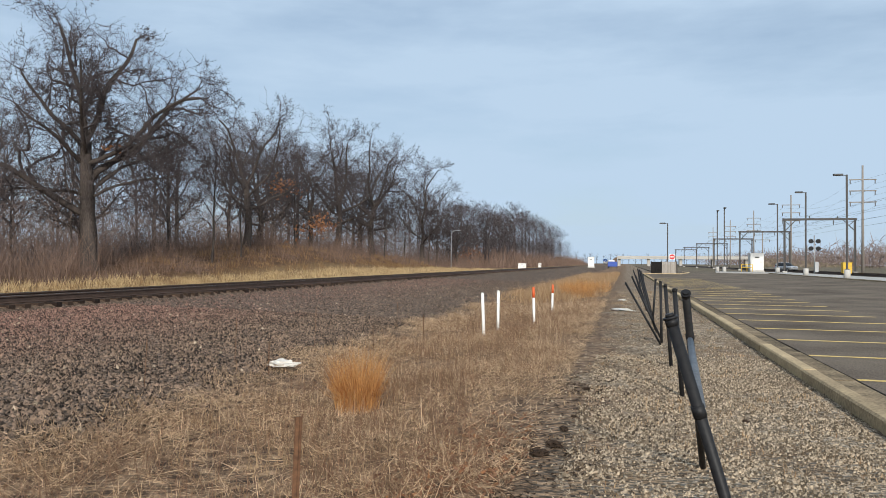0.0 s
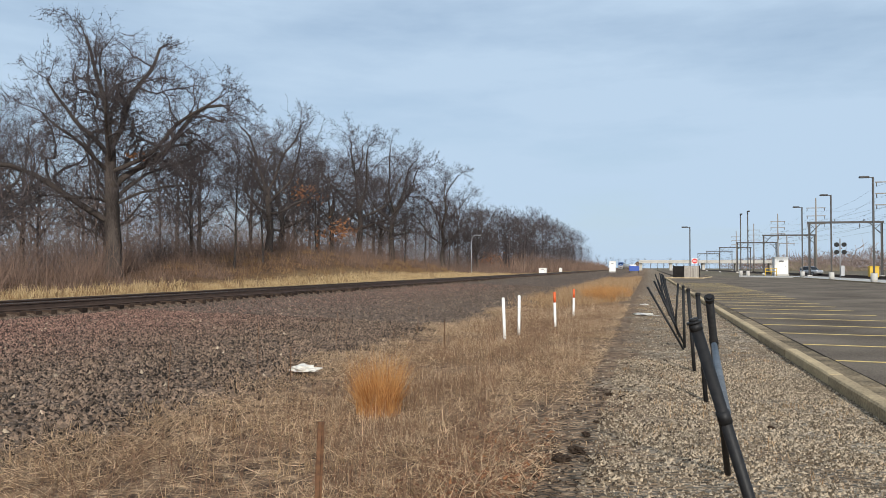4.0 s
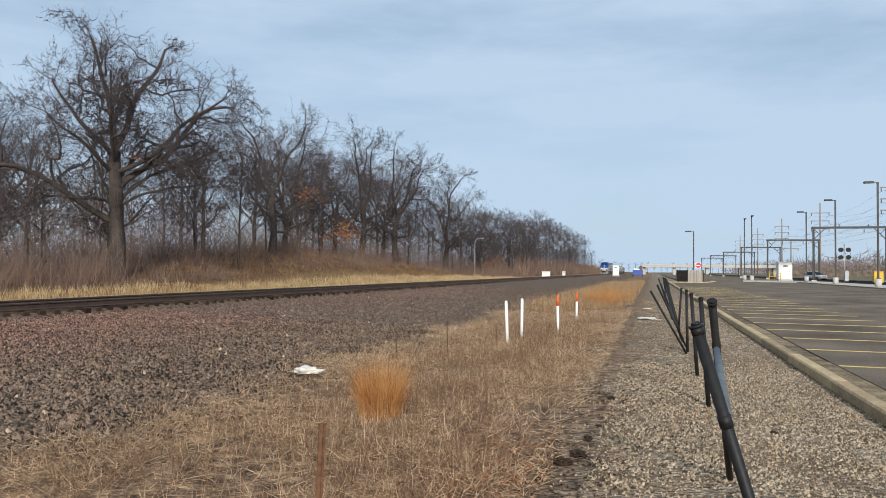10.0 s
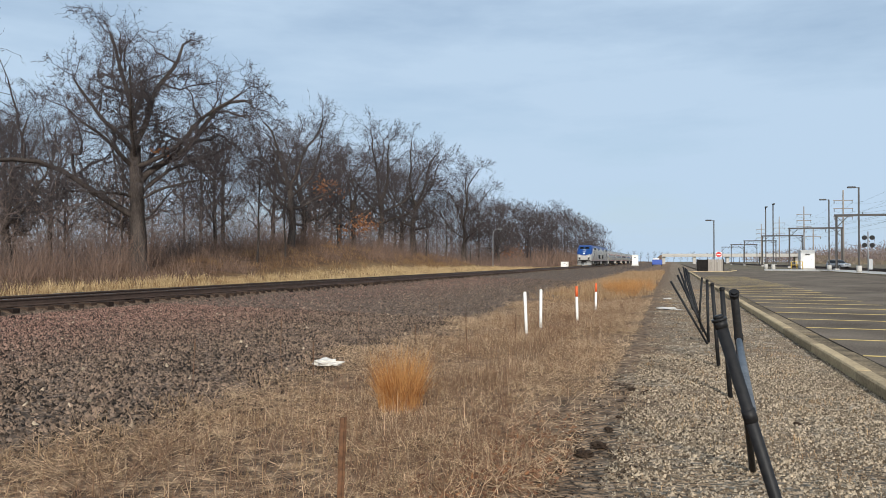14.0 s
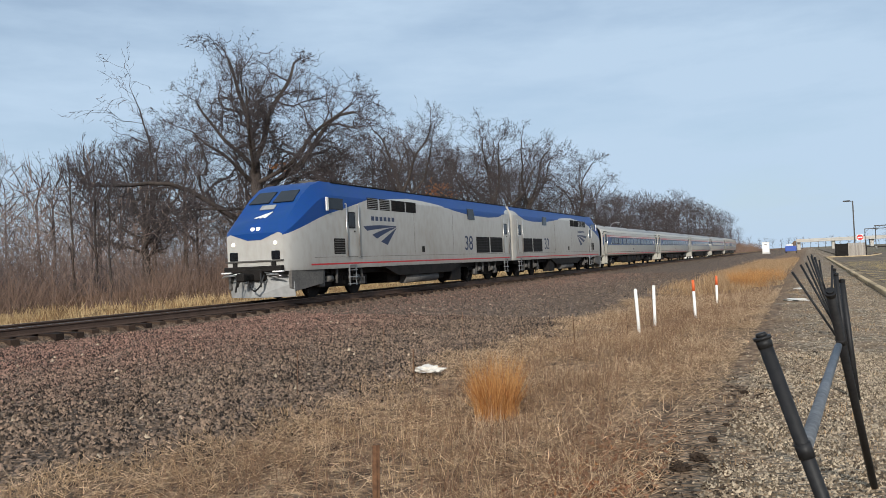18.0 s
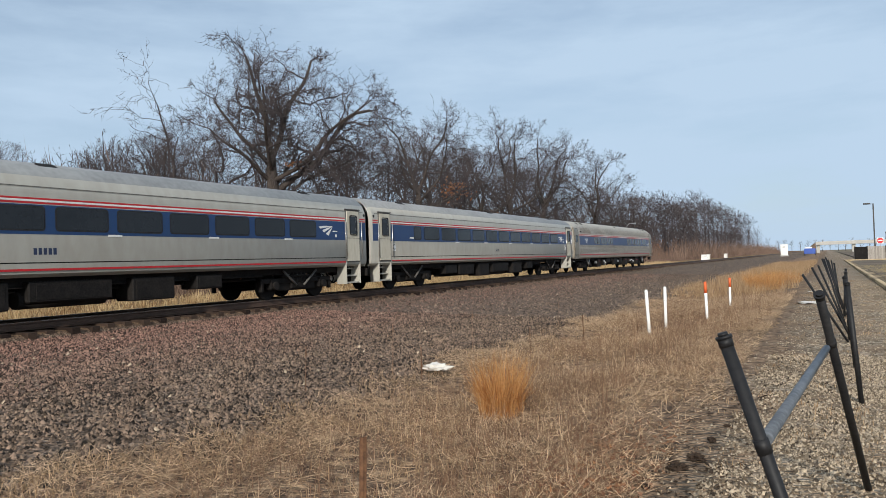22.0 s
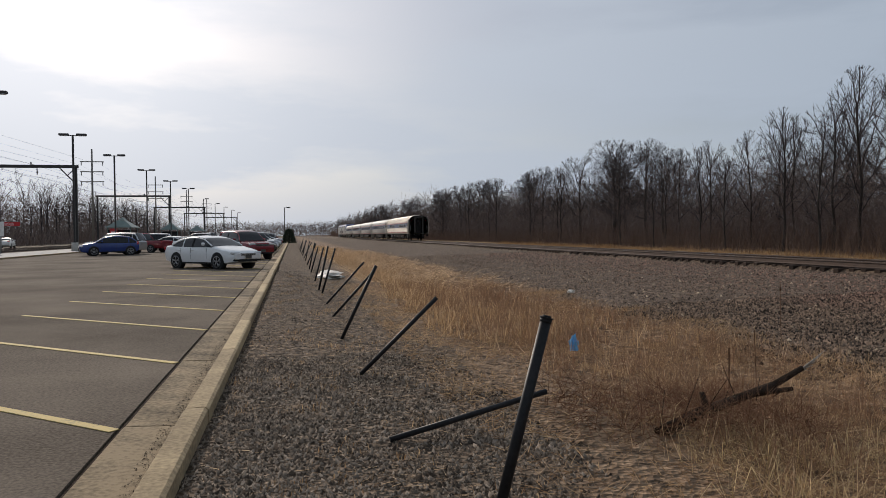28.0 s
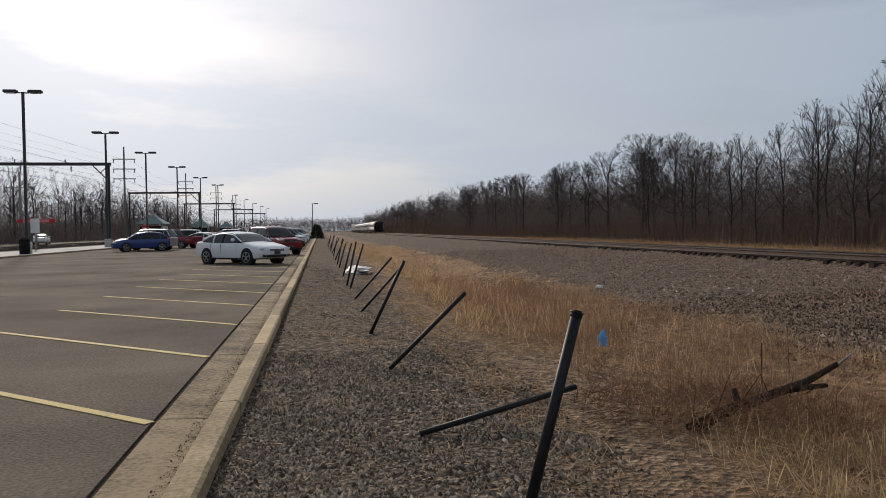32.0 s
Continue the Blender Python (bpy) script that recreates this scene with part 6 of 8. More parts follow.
def thicket(name, n, xr, yr, hmin, hmax, material, label, r=0.018, clumps=0):
    x, y = rr.uniform(*xr, n), rr.uniform(*yr, n)
    h = rr.uniform(hmin, hmax, n)
    if clumps:                      # separate bushes of their own height
        cx, cy, ch = rr.uniform(*xr, clumps), rr.uniform(*yr, clumps), rr.uniform(0.25, 1.0, clumps) ** 1.5
        k = rr.integers(0, clumps, n)
        x, y = cx[k] + rr.normal(size=n) * 0.75, cy[k] + rr.normal(size=n) * 0.75
        h = np.maximum(hmin, hmax * ch[k] * rr.uniform(0.45, 1.0, n))
    z = ground_z(x, y)
    tip = np.stack([x + rr.normal(size=n) * 0.42 * h, y + rr.normal(size=n) * 0.42 * h, z + h], -1)
    seg = np.concatenate([np.stack([x, y, z - 0.05], -1), tip, np.full((n, 1), r), np.full((n, 1), r * 0.3), np.zeros((n, 1))], 1)
    v, f = slivers(seg)
    return tagged(arrays(name, v, f, material), label, "brush", kind="stuff")


thicket("brush", 12000, (-38, -26.4), (-5, 160), 0.3, 1.1, M["brush"], "russet leafless brush at the foot of the trees", 0.009)
thicket("brush", 26000, (-36, -26.2), (0, 165), 0.4, 3.4, M["brush"], "tan and brown leafless bushes before the woods", 0.010, clumps=240)
thicket("brush", 40000, (-37, -25), (-190, -5), 0.5, 2.4, M["brush"], "tall brown brush and saplings at the wood's edge", 0.011)
thicket("brush", 16000, (-70, -34), (-200, 10), 1.0, 5.0, M["undergrowth"], "dense grey-brown undergrowth deep in the woods", 0.028)
thicket("brush", 9000, (-70, -36), (10, 170), 0.8, 3.4, M["undergrowth"], "grey-brown undergrowth behind the oaks", 0.022)
thicket("brush", 16000, (-62, -34), (5, 170), 1.0, 5.2, M["twig"], "dark saplings and brush between the trunks", 0.013, clumps=420)
thicket("brush", 26000, (-125, -68), (-330, 190), 3.0, 8.5, M["undergrowth"], "thick undergrowth far back in the woods", 0.05)
thicket("brush", 12000, (-50, -26), (160, 520), 1.5, 6.0, M["brush"], "brown brush along the distant track", 0.06)
thicket("brush", 10000, (-48, -25), (-560, -190), 1.5, 6.5, M["brush"], "brown brush along the receding track", 0.06)
thicket("brush", 20000, (46, 80), (-420, -30), 1.5, 6.5, M["undergrowth"], "dark brush beyond the electric railway", 0.06)


def twig_mass(name, n, xr, yr, zr, label, r=0.03, long=2.2, material="undergrowth"):
    """Fine crossing twigs that fill the crowns of trees deep in the woods."""
    x, y = rr.uniform(*xr, n), rr.uniform(*yr, n)
    z = ground_z(x, y) + zr[0] + (zr[1] - zr[0]) * rr.beta(1.4, 1.9, n)
    d = rr.normal(size=(n, 3)) + np.array([0, 0, 0.9])
    d /= np.linalg.norm(d, axis=1, keepdims=True)
    p = np.stack([x, y, z], -1)
    seg = np.concatenate([p, p + d * rr.uniform(0.4, 1.0, (n, 1)) * long, np.full((n, 1), r), np.full((n, 1), r * 0.3), np.zeros((n, 1))], 1)
    v, f = slivers(seg)
    return tagged(arrays(name, v, f, M[material]), label, "woods", kind="stuff")


twig_mass("deep_twigs", 15000, (-80, -42), (40, 150), (1.0, 9.0), "tangled bare twigs deep in the northern woods", 0.035)
twig_mass("deep_twigs", 18000, (-70, -30), (130, 420), (1.0, 12.0), "tangled bare twigs along the distant woods", 0.05, 3.0, "twig")
twig_mass("deep_twigs", 24000, (-42, -27.5), (-52, -20), (0.3, 5.6), "brown tangled saplings under the southern trees", 0.013, 1.5)
twig_mass("deep_twigs", 40000, (-85, -36), (-200, 48), (1.5, 8.0), "tangled bare twigs deep in the southern woods", 0.035)
twig_mass("deep_twigs", 20000, (60, 170), (150, 720), (0.5, 8.5), "hazy bare twigs of the far tree line beyond the bridge", 0.12, 4.0)
twig_mass("deep_twigs", 34000, (56, 110), (-420, -30), (1.5, 12.5), "tangled bare twigs of the far woods beyond the electric railway", 0.06, 2.6)
twig_mass("deep_twigs", 60000, (-42, -26.5), (-190, -50), (0.3, 7.6), "fine tangled twigs at the edge of the southern woods", 0.014, 1.6)
twig_mass("deep_twigs", 18000, (-44, -31), (20, 160), (0.3, 4.6), "fine tangled twigs at the edge of the northern woods", 0.013, 1.6)
twig_mass("deep_twigs", 26000, (-70, -28), (-520, -150), (1.5, 11.0), "tangled bare twigs along the receding woods", 0.06, 3.5)


twig_mass("deep_twigs", 9000, (-70, 90), (-720, -600), (0.0, 12.0), "hazy bare twigs at the southern horizon", 0.14, 4.5)


def leaf_clump(x, y, z, n, size):
    p = np.array([x, y, z]) + rr.normal(size=(n, 3)) * np.array([size, size, size * 0.6])
    a, b = rr.normal(size=(n, 3)) * 0.075, rr.normal(size=(n, 3)) * 0.075
    v = np.stack([p - a, p + b, p + a, p - b], 1).reshape(-1, 3)
    f = (np.array([[0, 1, 2], [0, 2, 3]])[None] + (np.arange(n) * 4)[:, None, None]).reshape(-1, 3)
    ob = arrays("withered_leaves", v, f, M["oakleaf"])
    return tagged(ob, "cluster of withered orange oak leaves on a branch", "leaves", kind="stuff")


LEAFY = [(-31.0, 71.6, 5.2, 300, 0.9), (-31.0, 63.6, 8.4, 160, 0.8), (-29.6, 37.6, 8.0, 26, 0.25), (-30, 139, 2.8, 420, 1.5), (-31, 67.0, 4.2, 60, 0.8)]
for row in LEAFY:
    leaf_clump(*row)

# ---------------------------------------------------------------- stones and grass
near_y = lambda n: np.where(RNG.random(n) < 0.7, RNG.uniform(0.2, 12, n), RNG.uniform(0.2, 40, n))
pale_y = lambda n: RNG.uniform(-30, 45, n)
stones("pale_stones", 1300, (-14.5, -5.0), None, 0.024, 0.042, M["gravel"], "scattered whitish stones in the railway bed", pale_y, 0.8)
stones("gravel_stones", 900, (-1.0, -0.4), None, 0.008, 0.020, M["gravel"], "loose gravel strewn on the bare soil", near_y)
stones("gravel_stones", 92000, (-0.45, 2.1), None, 0.007, 0.021, M["gravel"], "pale crushed limestone gravel on the verge", near_y, thin=0.55)
far_y = lambda n: np.where(RNG.random(n) < 0.7, RNG.uniform(-8, -0.6, n), RNG.uniform(-30, 0.2, n))
stones("gravel_stones", 52000, (-0.4, 2.1), None, 0.007, 0.024, M["gravel_dark"], "dirty sparse gravel on the brown verge", far_y, thin=0.8)
stones("dirt_clods", 2600, (-0.5, 2.05), None, 0.012, 0.034, M["clod"], "dark clods of dirt among the gravel", far_y, 0.2)
stones("dirt_clods", 1400, (-0.5, 0.6), None, 0.010, 0.030, M["clod"], "dark clods of dirt among the gravel", near_y, 0.2)
bal_y = lambda n: np.where(RNG.random(n) < 0.72, RNG.uniform(-14, 20, n), RNG.uniform(-50, 60, n))
stones("ballast_stones", 230000, (-15.5, -4.2), None, 0.019, 0.040, M["ballast"], "grey and pinkish crushed stone of the railway bed", bal_y, ragged=True)


def tussocks(n, per, xr, yr, hr, spread):
    cx, cy = RNG.uniform(*xr, n), RNG.uniform(*yr, n)
    x = np.repeat(cx, per) + RNG.normal(size=n * per) * spread
    y = np.repeat(cy, per) + RNG.normal(size=n * per) * spread
    h = np.repeat(RNG.uniform(*hr, n), per) * RNG.uniform(0.6, 1.1, n * per)
    keep = (x > xr[0] - 0.4) & (x < xr[1] + 0.25)
    return x[keep], y[keep], h[keep]


def patchy(x, y, k=1.0):
    """Uneven cover: 0 to 1 over the swale."""
    return 0.5 + 0.25 * np.sin(x * 2.1 * k + 1.7 * np.sin(y * 0.9 * k)) + 0.25 * np.sin(y * 1.3 * k + 2.0 * np.sin(x * 1.1 + y * 0.4))


def upright(name, x, y, h, width, material, label):
    """Standing grass seen from afar: one narrow sliver a blade."""
    n = len(x)
    p = np.stack([x, y, ground_z(x, y)], -1)
    q = p + np.stack([RNG.normal(size=n) * 0.28 * h, RNG.normal(size=n) * 0.28 * h, h * RNG.uniform(0.7, 1.0, n)], -1)
    v, f = slivers(np.concatenate([p, q, np.full((n, 1), width * 1.3), np.zeros((n, 2))], 1))
    return tagged(arrays(name, v, f, material), label, "grass", kind="stuff")


def straw(name, n, xr, yr, length, rise, width, material, label, lift=0.05):
    """Dead stalks lying criss-cross over the ground."""
    x, y = RNG.uniform(*xr, n), RNG.uniform(*yr, n)
    keep = (RNG.random(n) < 0.10 + 0.9 * patchy(x, y) * (0.45 + 0.55 * patchy(y, x, 2.6))) & (x > bed_edge(y) - np.abs(RNG.normal(size=n)) * 0.22)
    x, y = x[keep], y[keep]
    n = len(x)
    a, e = RNG.uniform(0, 2 * math.pi, n), np.abs(RNG.normal(size=n)) * rise
    ln = RNG.uniform(*length, n)
    p = np.stack([x, y, ground_z(x, y) + RNG.uniform(-0.01, lift, n)], -1)
    q = p + np.stack([np.cos(a) * np.cos(e), np.sin(a) * np.cos(e), np.sin(e)], -1) * ln[:, None]
    seg = np.concatenate([p, q, np.full((n, 1), width), np.full((n, 1), width), np.zeros((n, 1))], 1)
    v, f = slivers(seg)
    return tagged(arrays(name, v, f, material), label, "grass", kind="stuff")


straw("matted_straw", 330000, (-6.0, -0.7), (0.5, 30), (0.04, 0.18), 0.50, 0.0024, M["straw"], "matted pinkish-brown straw lying in the swale")
straw("matted_straw", 125000, (-6.0, 0.1), (-20, 0.5), (0.04, 0.20), 0.45, 0.0024, M["grass"], "matted dull straw lying in the swale")
straw("matted_straw", 30000, (-5.8, -0.6), (-70, -20), (0.3, 0.8), 0.35, 0.006, M["straw"], "matted straw along the receding swale")
straw("brown_stalks", 32000, (-4.8, -0.9), (0.5, 30), (0.10, 0.34), 0.85, 0.0022, M["weed"], "brown broken stalks in the swale")
straw("brown_stalks", 16000, (-5.0, -0.7), (-20, 0), (0.18, 0.55), 0.75, 0.0022, M["weed"], "brown broken stalks among the straw")
straw("pale_stalks", 22000, (-4.4, -1.0), (0.8, 26), (0.12, 0.34), 1.25, 0.0026, M["straw"], "thin pale stalks standing in the swale")
straw("pale_stalks", 12000, (-5.0, -0.9), (-20, -1), (0.12, 0.36), 1.25, 0.0026, M["straw"], "thin pale stalks standing among the straw")
straw("dead_leaves", 2600, (-1.7, -0.7), (3.6, 7.2), (0.02, 0.055), 0.5, 0.011, M["bramble"], "brown dead leaves caught in the grass", 0.06)
straw("dead_leaves", 700, (-1.5, -0.8), (4.2, 6.4), (0.02, 0.05), 0.5, 0.010, M["oakleaf"], "rust-coloured dead leaves and stems at the gravel's edge", 0.06)
straw("dirt_crumbs", 5000, (-0.85, -0.2), (3.0, 10.0), (0.02, 0.06), 0.2, 0.006, M["wet_wood"], "dark crumbs of soil along the gravel's edge", 0.01)
straw("dead_brambles", 5200, (-2.6, -0.5), (-5.0, -3.7), (0.12, 0.42), 0.7, 0.0026, M["bramble"], "reddish-brown dead brambles round the fallen branch", 0.22)
straw("twig_litter", 9000, (0.0, 2.1), (-14, 1.5), (0.03, 0.14), 0.12, 0.002, M["straw"], "bits of straw strewn on the brown verge", 0.012)
x, y, h = tussocks(1000, 24, (-5.6, -1.1), (-16, 30), (0.08, 0.26), 0.13)
blades("dry_grass", x, y, ground_z(x, y), h, RNG.uniform(0.5, 2.2, len(x)), np.full(len(x), 0.0026), M["grass"], "tufts of straw-coloured dry grass in the swale")
x, y, h = tussocks(900, 26, (-5.6, -1.0), (30, 110), (0.25, 0.6), 0.25)
upright("dry_grass", x, y, h, 0.007, M["grass"], "dry grass along the distant swale")
x, y, h = tussocks(1000, 26, (-4.6, -0.8), (-90, -9), (0.16, 0.52), 0.16)
keep = ((x > -2.3 + 0.5 * np.sin(y * 0.7)) & (RNG.random(len(x)) < 0.8)) | (RNG.random(len(x)) < 0.16)
x, y, h = x[keep], y[keep], h[keep]
upright("dry_grass", x, y, h, 0.006, M["grass"], "tall dry grass along the swale")
x, y, h = tussocks(300, 26, (-4.2, -1.4), (1.5, 22), (0.25, 0.6), 0.14)
blades("dry_weeds", x, y, ground_z(x, y), h * 0.8, RNG.uniform(0.3, 1.6, len(x)), np.full(len(x), 0.0022), M["weed"], "brown dead weeds standing in the swale")
x, y, h = tussocks(420, 30, (-4.8, -1.2), (-22, -2.5), (0.30, 0.62), 0.14)
blades("dry_weeds", x, y, ground_z(x, y), h * 0.8, RNG.uniform(0.3, 1.6, len(x)), np.full(len(x), 0.0022), M["weed"], "brown dead weeds and brambles in the swale")
x, y, h = tussocks(40, 26, (-3.4, -1.0), (-3.9, -2.0), (0.22, 0.55), 0.16)
blades("dry_grass", x, y, ground_z(x, y), h, RNG.uniform(0.8, 2.6, len(x)), np.full(len(x), 0.0024), M["grass_gold"], "long pale grass arching at the swale's edge")
x, y, h = tussocks(70, 26, (-5.6, -2.2), (-9, -2.6), (0.12, 0.34), 0.16)
blades("dry_grass", x, y, ground_z(x, y), h, RNG.uniform(0.6, 2.2, len(x)), np.full(len(x), 0.0024), M["grass"], "short tan grass among the brambles")
x, y, h = tussocks(420, 26, (-26.5, -20.6), (-6, 38), (0.22, 0.6), 0.3)
upright("golden_grass", x, y, h, 0.010, M["grass_gold"], "golden dry grass at the feet of the oaks")
x, y, h = tussocks(760, 26, (-24.8, -20.8), (-90, 40), (0.22, 0.55), 0.3)
upright("brown_grass", x, y, h, 0.009, M["grass_dull"], "dull brown dry grass behind the track")
x, y, h = tussocks(760, 26, (-24.6, -20.6), (35, 130), (0.25, 0.62), 0.3)
upright("golden_grass", x, y, h, 0.010, M["grass_gold"], "tall golden dry grass behind the track")
x, y, h = tussocks(240, 26, (-31, -25), (42, 100), (0.3, 0.7), 0.3)
upright("golden_grass", x, y, h, 0.012, M["grass_dull"], "brownish dry grass on the low bank")
x, y, h = tussocks(500, 22, (-0.9, 2.0), (-26, 40), (0.03, 0.10), 0.10)
blades("sparse_grass", x, y, ground_z(x, y), h, np.full(len(x), 1.0), np.full(len(x), 0.003), M["grass"], "short dead grass scattered in the gravel")


def bunch(x, y, n, h, spread, material, name, label):
    """A tuft whose blades spray up and outwards."""
    a, k = RNG.uniform(0, 2 * math.pi, n), np.sqrt(RNG.random(n))
    out = np.stack([np.cos(a), np.sin(a)], -1)
    hh = h * RNG.uniform(0.45, 1.0, n) * (1.0 - 0.12 * k * k)
    base = np.concatenate([out * (k * spread * 0.62)[:, None], np.full((n, 1), 0.0)], 1)
    mid = base + np.concatenate([out * (k * spread * 0.10)[:, None], (hh * 0.5)[:, None]], 1)
    tip = base + np.concatenate([out * (k * spread * 0.42)[:, None], hh[:, None]], 1) + RNG.normal(size=(n, 3)) * np.array([0.085, 0.085, 0.04])
    low = np.concatenate([base, mid, np.full((n, 1), 0.0030), np.zeros((n, 2))], 1)
    top = np.concatenate([mid - (mid - base) * 0.15, tip, np.full((n, 1), 0.0024), np.zeros((n, 2))], 1)
    ob = arrays(name, *merged([slivers(low), slivers(top)]), material)
    ob.matrix_basis = pose(x, y, float(ground_z(x, y)) - 0.02)
    return tagged(ob, label, "grass")


bunch(-2.92, 7.85, 1000, 0.84, 0.38, M["grass_orange"], "bunchgrass", "bright orange dry bunchgrass tuft in the swale")
for bx, by, bh in ((-1.9, 34, 0.9), (-2.4, 37, 0.9), (-1.4, 39, 0.8), (-3.0, 41, 0.9), (-2.2, 44, 0.8)):
    bunch(bx, by, 700, bh, 0.8, M["grass_orange"], "bunchgrass", "orange dry bunchgrass clump far along the swale")

# ---------------------------------------------------------------- kerb and car park
kerb = thing("kerb", "long worn concrete kerb with gutter beside the gravel verge", "kerb", kind="structure")
stone_bm = slab([(-0.035, -0.25), (0.150, -0.25), (0.150, 0.12), (0.128, 0.15), (-0.012, 0.15), (-0.035, 0.13)], "y", 0.006, 2.994)
first_kerb = part("kerb_stone", stone_bm, M["concrete"], kerb)
first_kerb.location = (2.14, -62, 0)
first_gut = part("gutter_slab", slab([(0.154, -0.2), (0.575, -0.2), (0.575, 0.034), (0.154, 0.02)], "y", 0.004, 2.996), M["gutter"], kerb)
first_gut.location = (2.14, -62, 0)
for i in range(1, 55):
    m = pose(2.14 + RNG.uniform(-0.006, 0.006), -62 + 3.0 * i, RNG.uniform(-0.006, 0.004))
    reuse("kerb_stone", first_kerb, m, kerb)
    reuse("gutter_slab", first_gut, m, kerb)
part("joint", B((2.725, 20, -0.05), (0.02, 168, 0.15)), M["wet_wood"], kerb, "dark dirt-filled joint beside the asphalt")
for y0, y1 in ((-520, -62.01), (103.01, 104)):
    part("far_kerb", B((2.1975, (y0 + y1) / 2, -0.05), (0.185, y1 - y0, 0.40)), M["concrete"], kerb)
    part("far_gutter", B((2.505, (y0 + y1) / 2, -0.08), (0.42, y1 - y0, 0.21)), M["gutter"], kerb)
for (xa, ya), (xb, yb) in zip([(2.3, 104), (7.0, 104), (9.2, 118)], [(7.0, 104), (9.2, 118), (9.2, 132)]):
    d = Vector((xb - xa, yb - ya, 0))
    part("end_kerb", B(((xa + xb) / 2, (ya + yb) / 2, 0.02), (0.16, d.length, 0.26), 0.02, Matrix.Rotation(-math.atan2(d.x, d.y), 3, "Z")), M["concrete"], kerb)
for x, y0, y1 in ((20.55, -420, 128),):
    part("lot_edge_kerb", B((x, (y0 + y1) / 2, 0.0), (0.18, y1 - y0, 0.30), 0.02), M["concrete"], kerb)
part("island_kerb", slab([(13.5, 122), (20.5, 118), (20.5, 134), (15.0, 136)], "z", -0.2, 0.14), M["concrete_grey"], kerb)

stones("kerb_dirt", 9000, (2.295, 2.44), (-30, 30), 0.002, 0.008, M["clod"], "crumbs of dark soil washed into the gutter", sink=0.1, level=0.026)
lines = thing("stall_lines", "faded yellow parking stall lines on the asphalt", "road marking", kind="structure")
line0 = part("stall_line", B((2.38, 0, 0), (4.76, 0.09, 0.006)), M["paint_yellow"], lines)
line0.matrix_basis = pose(2.76, -1.9, 0.035, 0, 0, -41.3)
for i in range(1, 40):
    reuse("stall_line", line0, pose(2.76, -1.9 - 2.98 * i, 0.035, 0, 0, -41.3), lines)
line1 = part("stall_line", B((1.9, 0, 0), (3.8, 0.085, 0.006)), M["paint_yellow"], lines)
line1.matrix_basis = pose(2.76, 2.6, 0.035, 0, 0, -4)
for i in range(1, 29):
    reuse("stall_line", line1, pose(2.76, 2.6 + 2.5 * i, 0.035, 0, 0, -4), lines)
crack = bmesh.new()
for k in range(9):
    x, y = RNG.uniform(4, 18), RNG.uniform(-40, 60)
    for j in range(7):
        nx, ny = x + RNG.uniform(0.2, 0.9), y + RNG.uniform(-0.5, 0.5)
        tube(crack, (x, y, 0.027), (nx, ny, 0.027), 0.008, n=4, caps=False)
        x, y = nx, ny
part("crack_seal", crack, M["rubber"], lines, "dark sealed cracks")


# ---------------------------------------------------------------- broken fence along the verge
def post(foot, top, r, name="fence_post", label="black steel fence post leaning in the gravel", collar=None, cap=True):
    """A capped pipe from foot to top, with an optional clamp ring at a share of its length."""
    f, t = Vector(foot), Vector(top)
    d = (t - f).normalized()
    p = thing(name, label, "fence post" if name == "fence_post" else "fence rail", "broken fence", at=Matrix.Translation(f))
    part("pipe", T(-d * 0.12, t - f, r, n=14), M["black_pipe"], p)
    if cap:
        bm = T((t - f) - d * 0.026, (t - f) - d * 0.006, r * 1.10, n=14)
        tube(bm, (t - f) - d * 0.006, (t - f) + d * 0.001, r * 1.28, n=14)
        tube(bm, (t - f) + d * 0.001, (t - f) + d * 0.010, r * 0.85, r * 0.7, n=14)
        part("cap", bm, M["black_pipe"], p, "flanged black post cap")
    if collar:
        c = (t - f) * collar
        part("clamp", T(c - d * 0.018, c + d * 0.018, r * 1.16, n=14), M["black_pipe"], p, "scuffed black clamp band")
    return p


post((0.505, 2.25, 0.0), (0.121, 2.207, 1.296), 0.0165, collar=0.795)
post((0.525, 5.52, 0.0), (0.313, 4.233, 1.288), 0.0215, collar=0.80)
for f, t in (((0.59, 8.46), (0.51, 8.46, 1.17)), ((0.61, 10.86), (0.53, 10.86, 1.15)), ((0.62, 14.0), (0.60, 14.0, 1.12)), ((0.62, 18.74), (0.69, 18.74, 1.06)), ((0.60, 24.0), (0.5, 24.0, 1.1)), ((0.6, 30.0), (0.45, 30, 1.1))):
    post((*f, 0.0), t, 0.025)
for f, t in (((0.60, 13.64), (-0.02, 13.5, 1.11)), ((0.65, 14.34), (0.10, 14.5, 1.20)), ((0.62, 16.04), (0.18, 16.2, 1.20)), ((0.61, 16.71), (0.28, 17.0, 1.31)), ((0.67, 19.12), (0.35, 19.3, 1.26)), ((0.63, 21.0), (0.30, 21.4, 1.3)), ((0.6, 23), (0.2, 23.3, 1.25))):
    post((*f, 0.0), t, 0.019, "fence_rail", "thin black fence rail sticking up from the gravel", cap=False)
rod = thing("fence_rail", "scuffed grey fence rail slung between two leaning posts", "fence rail", "broken fence", at=pose(0, 0, 0))
part("pipe", T((0.204, 2.24, 1.04), (0.335, 4.21, 1.035), 0.0165, n=12), M["grey_pipe"], rod)
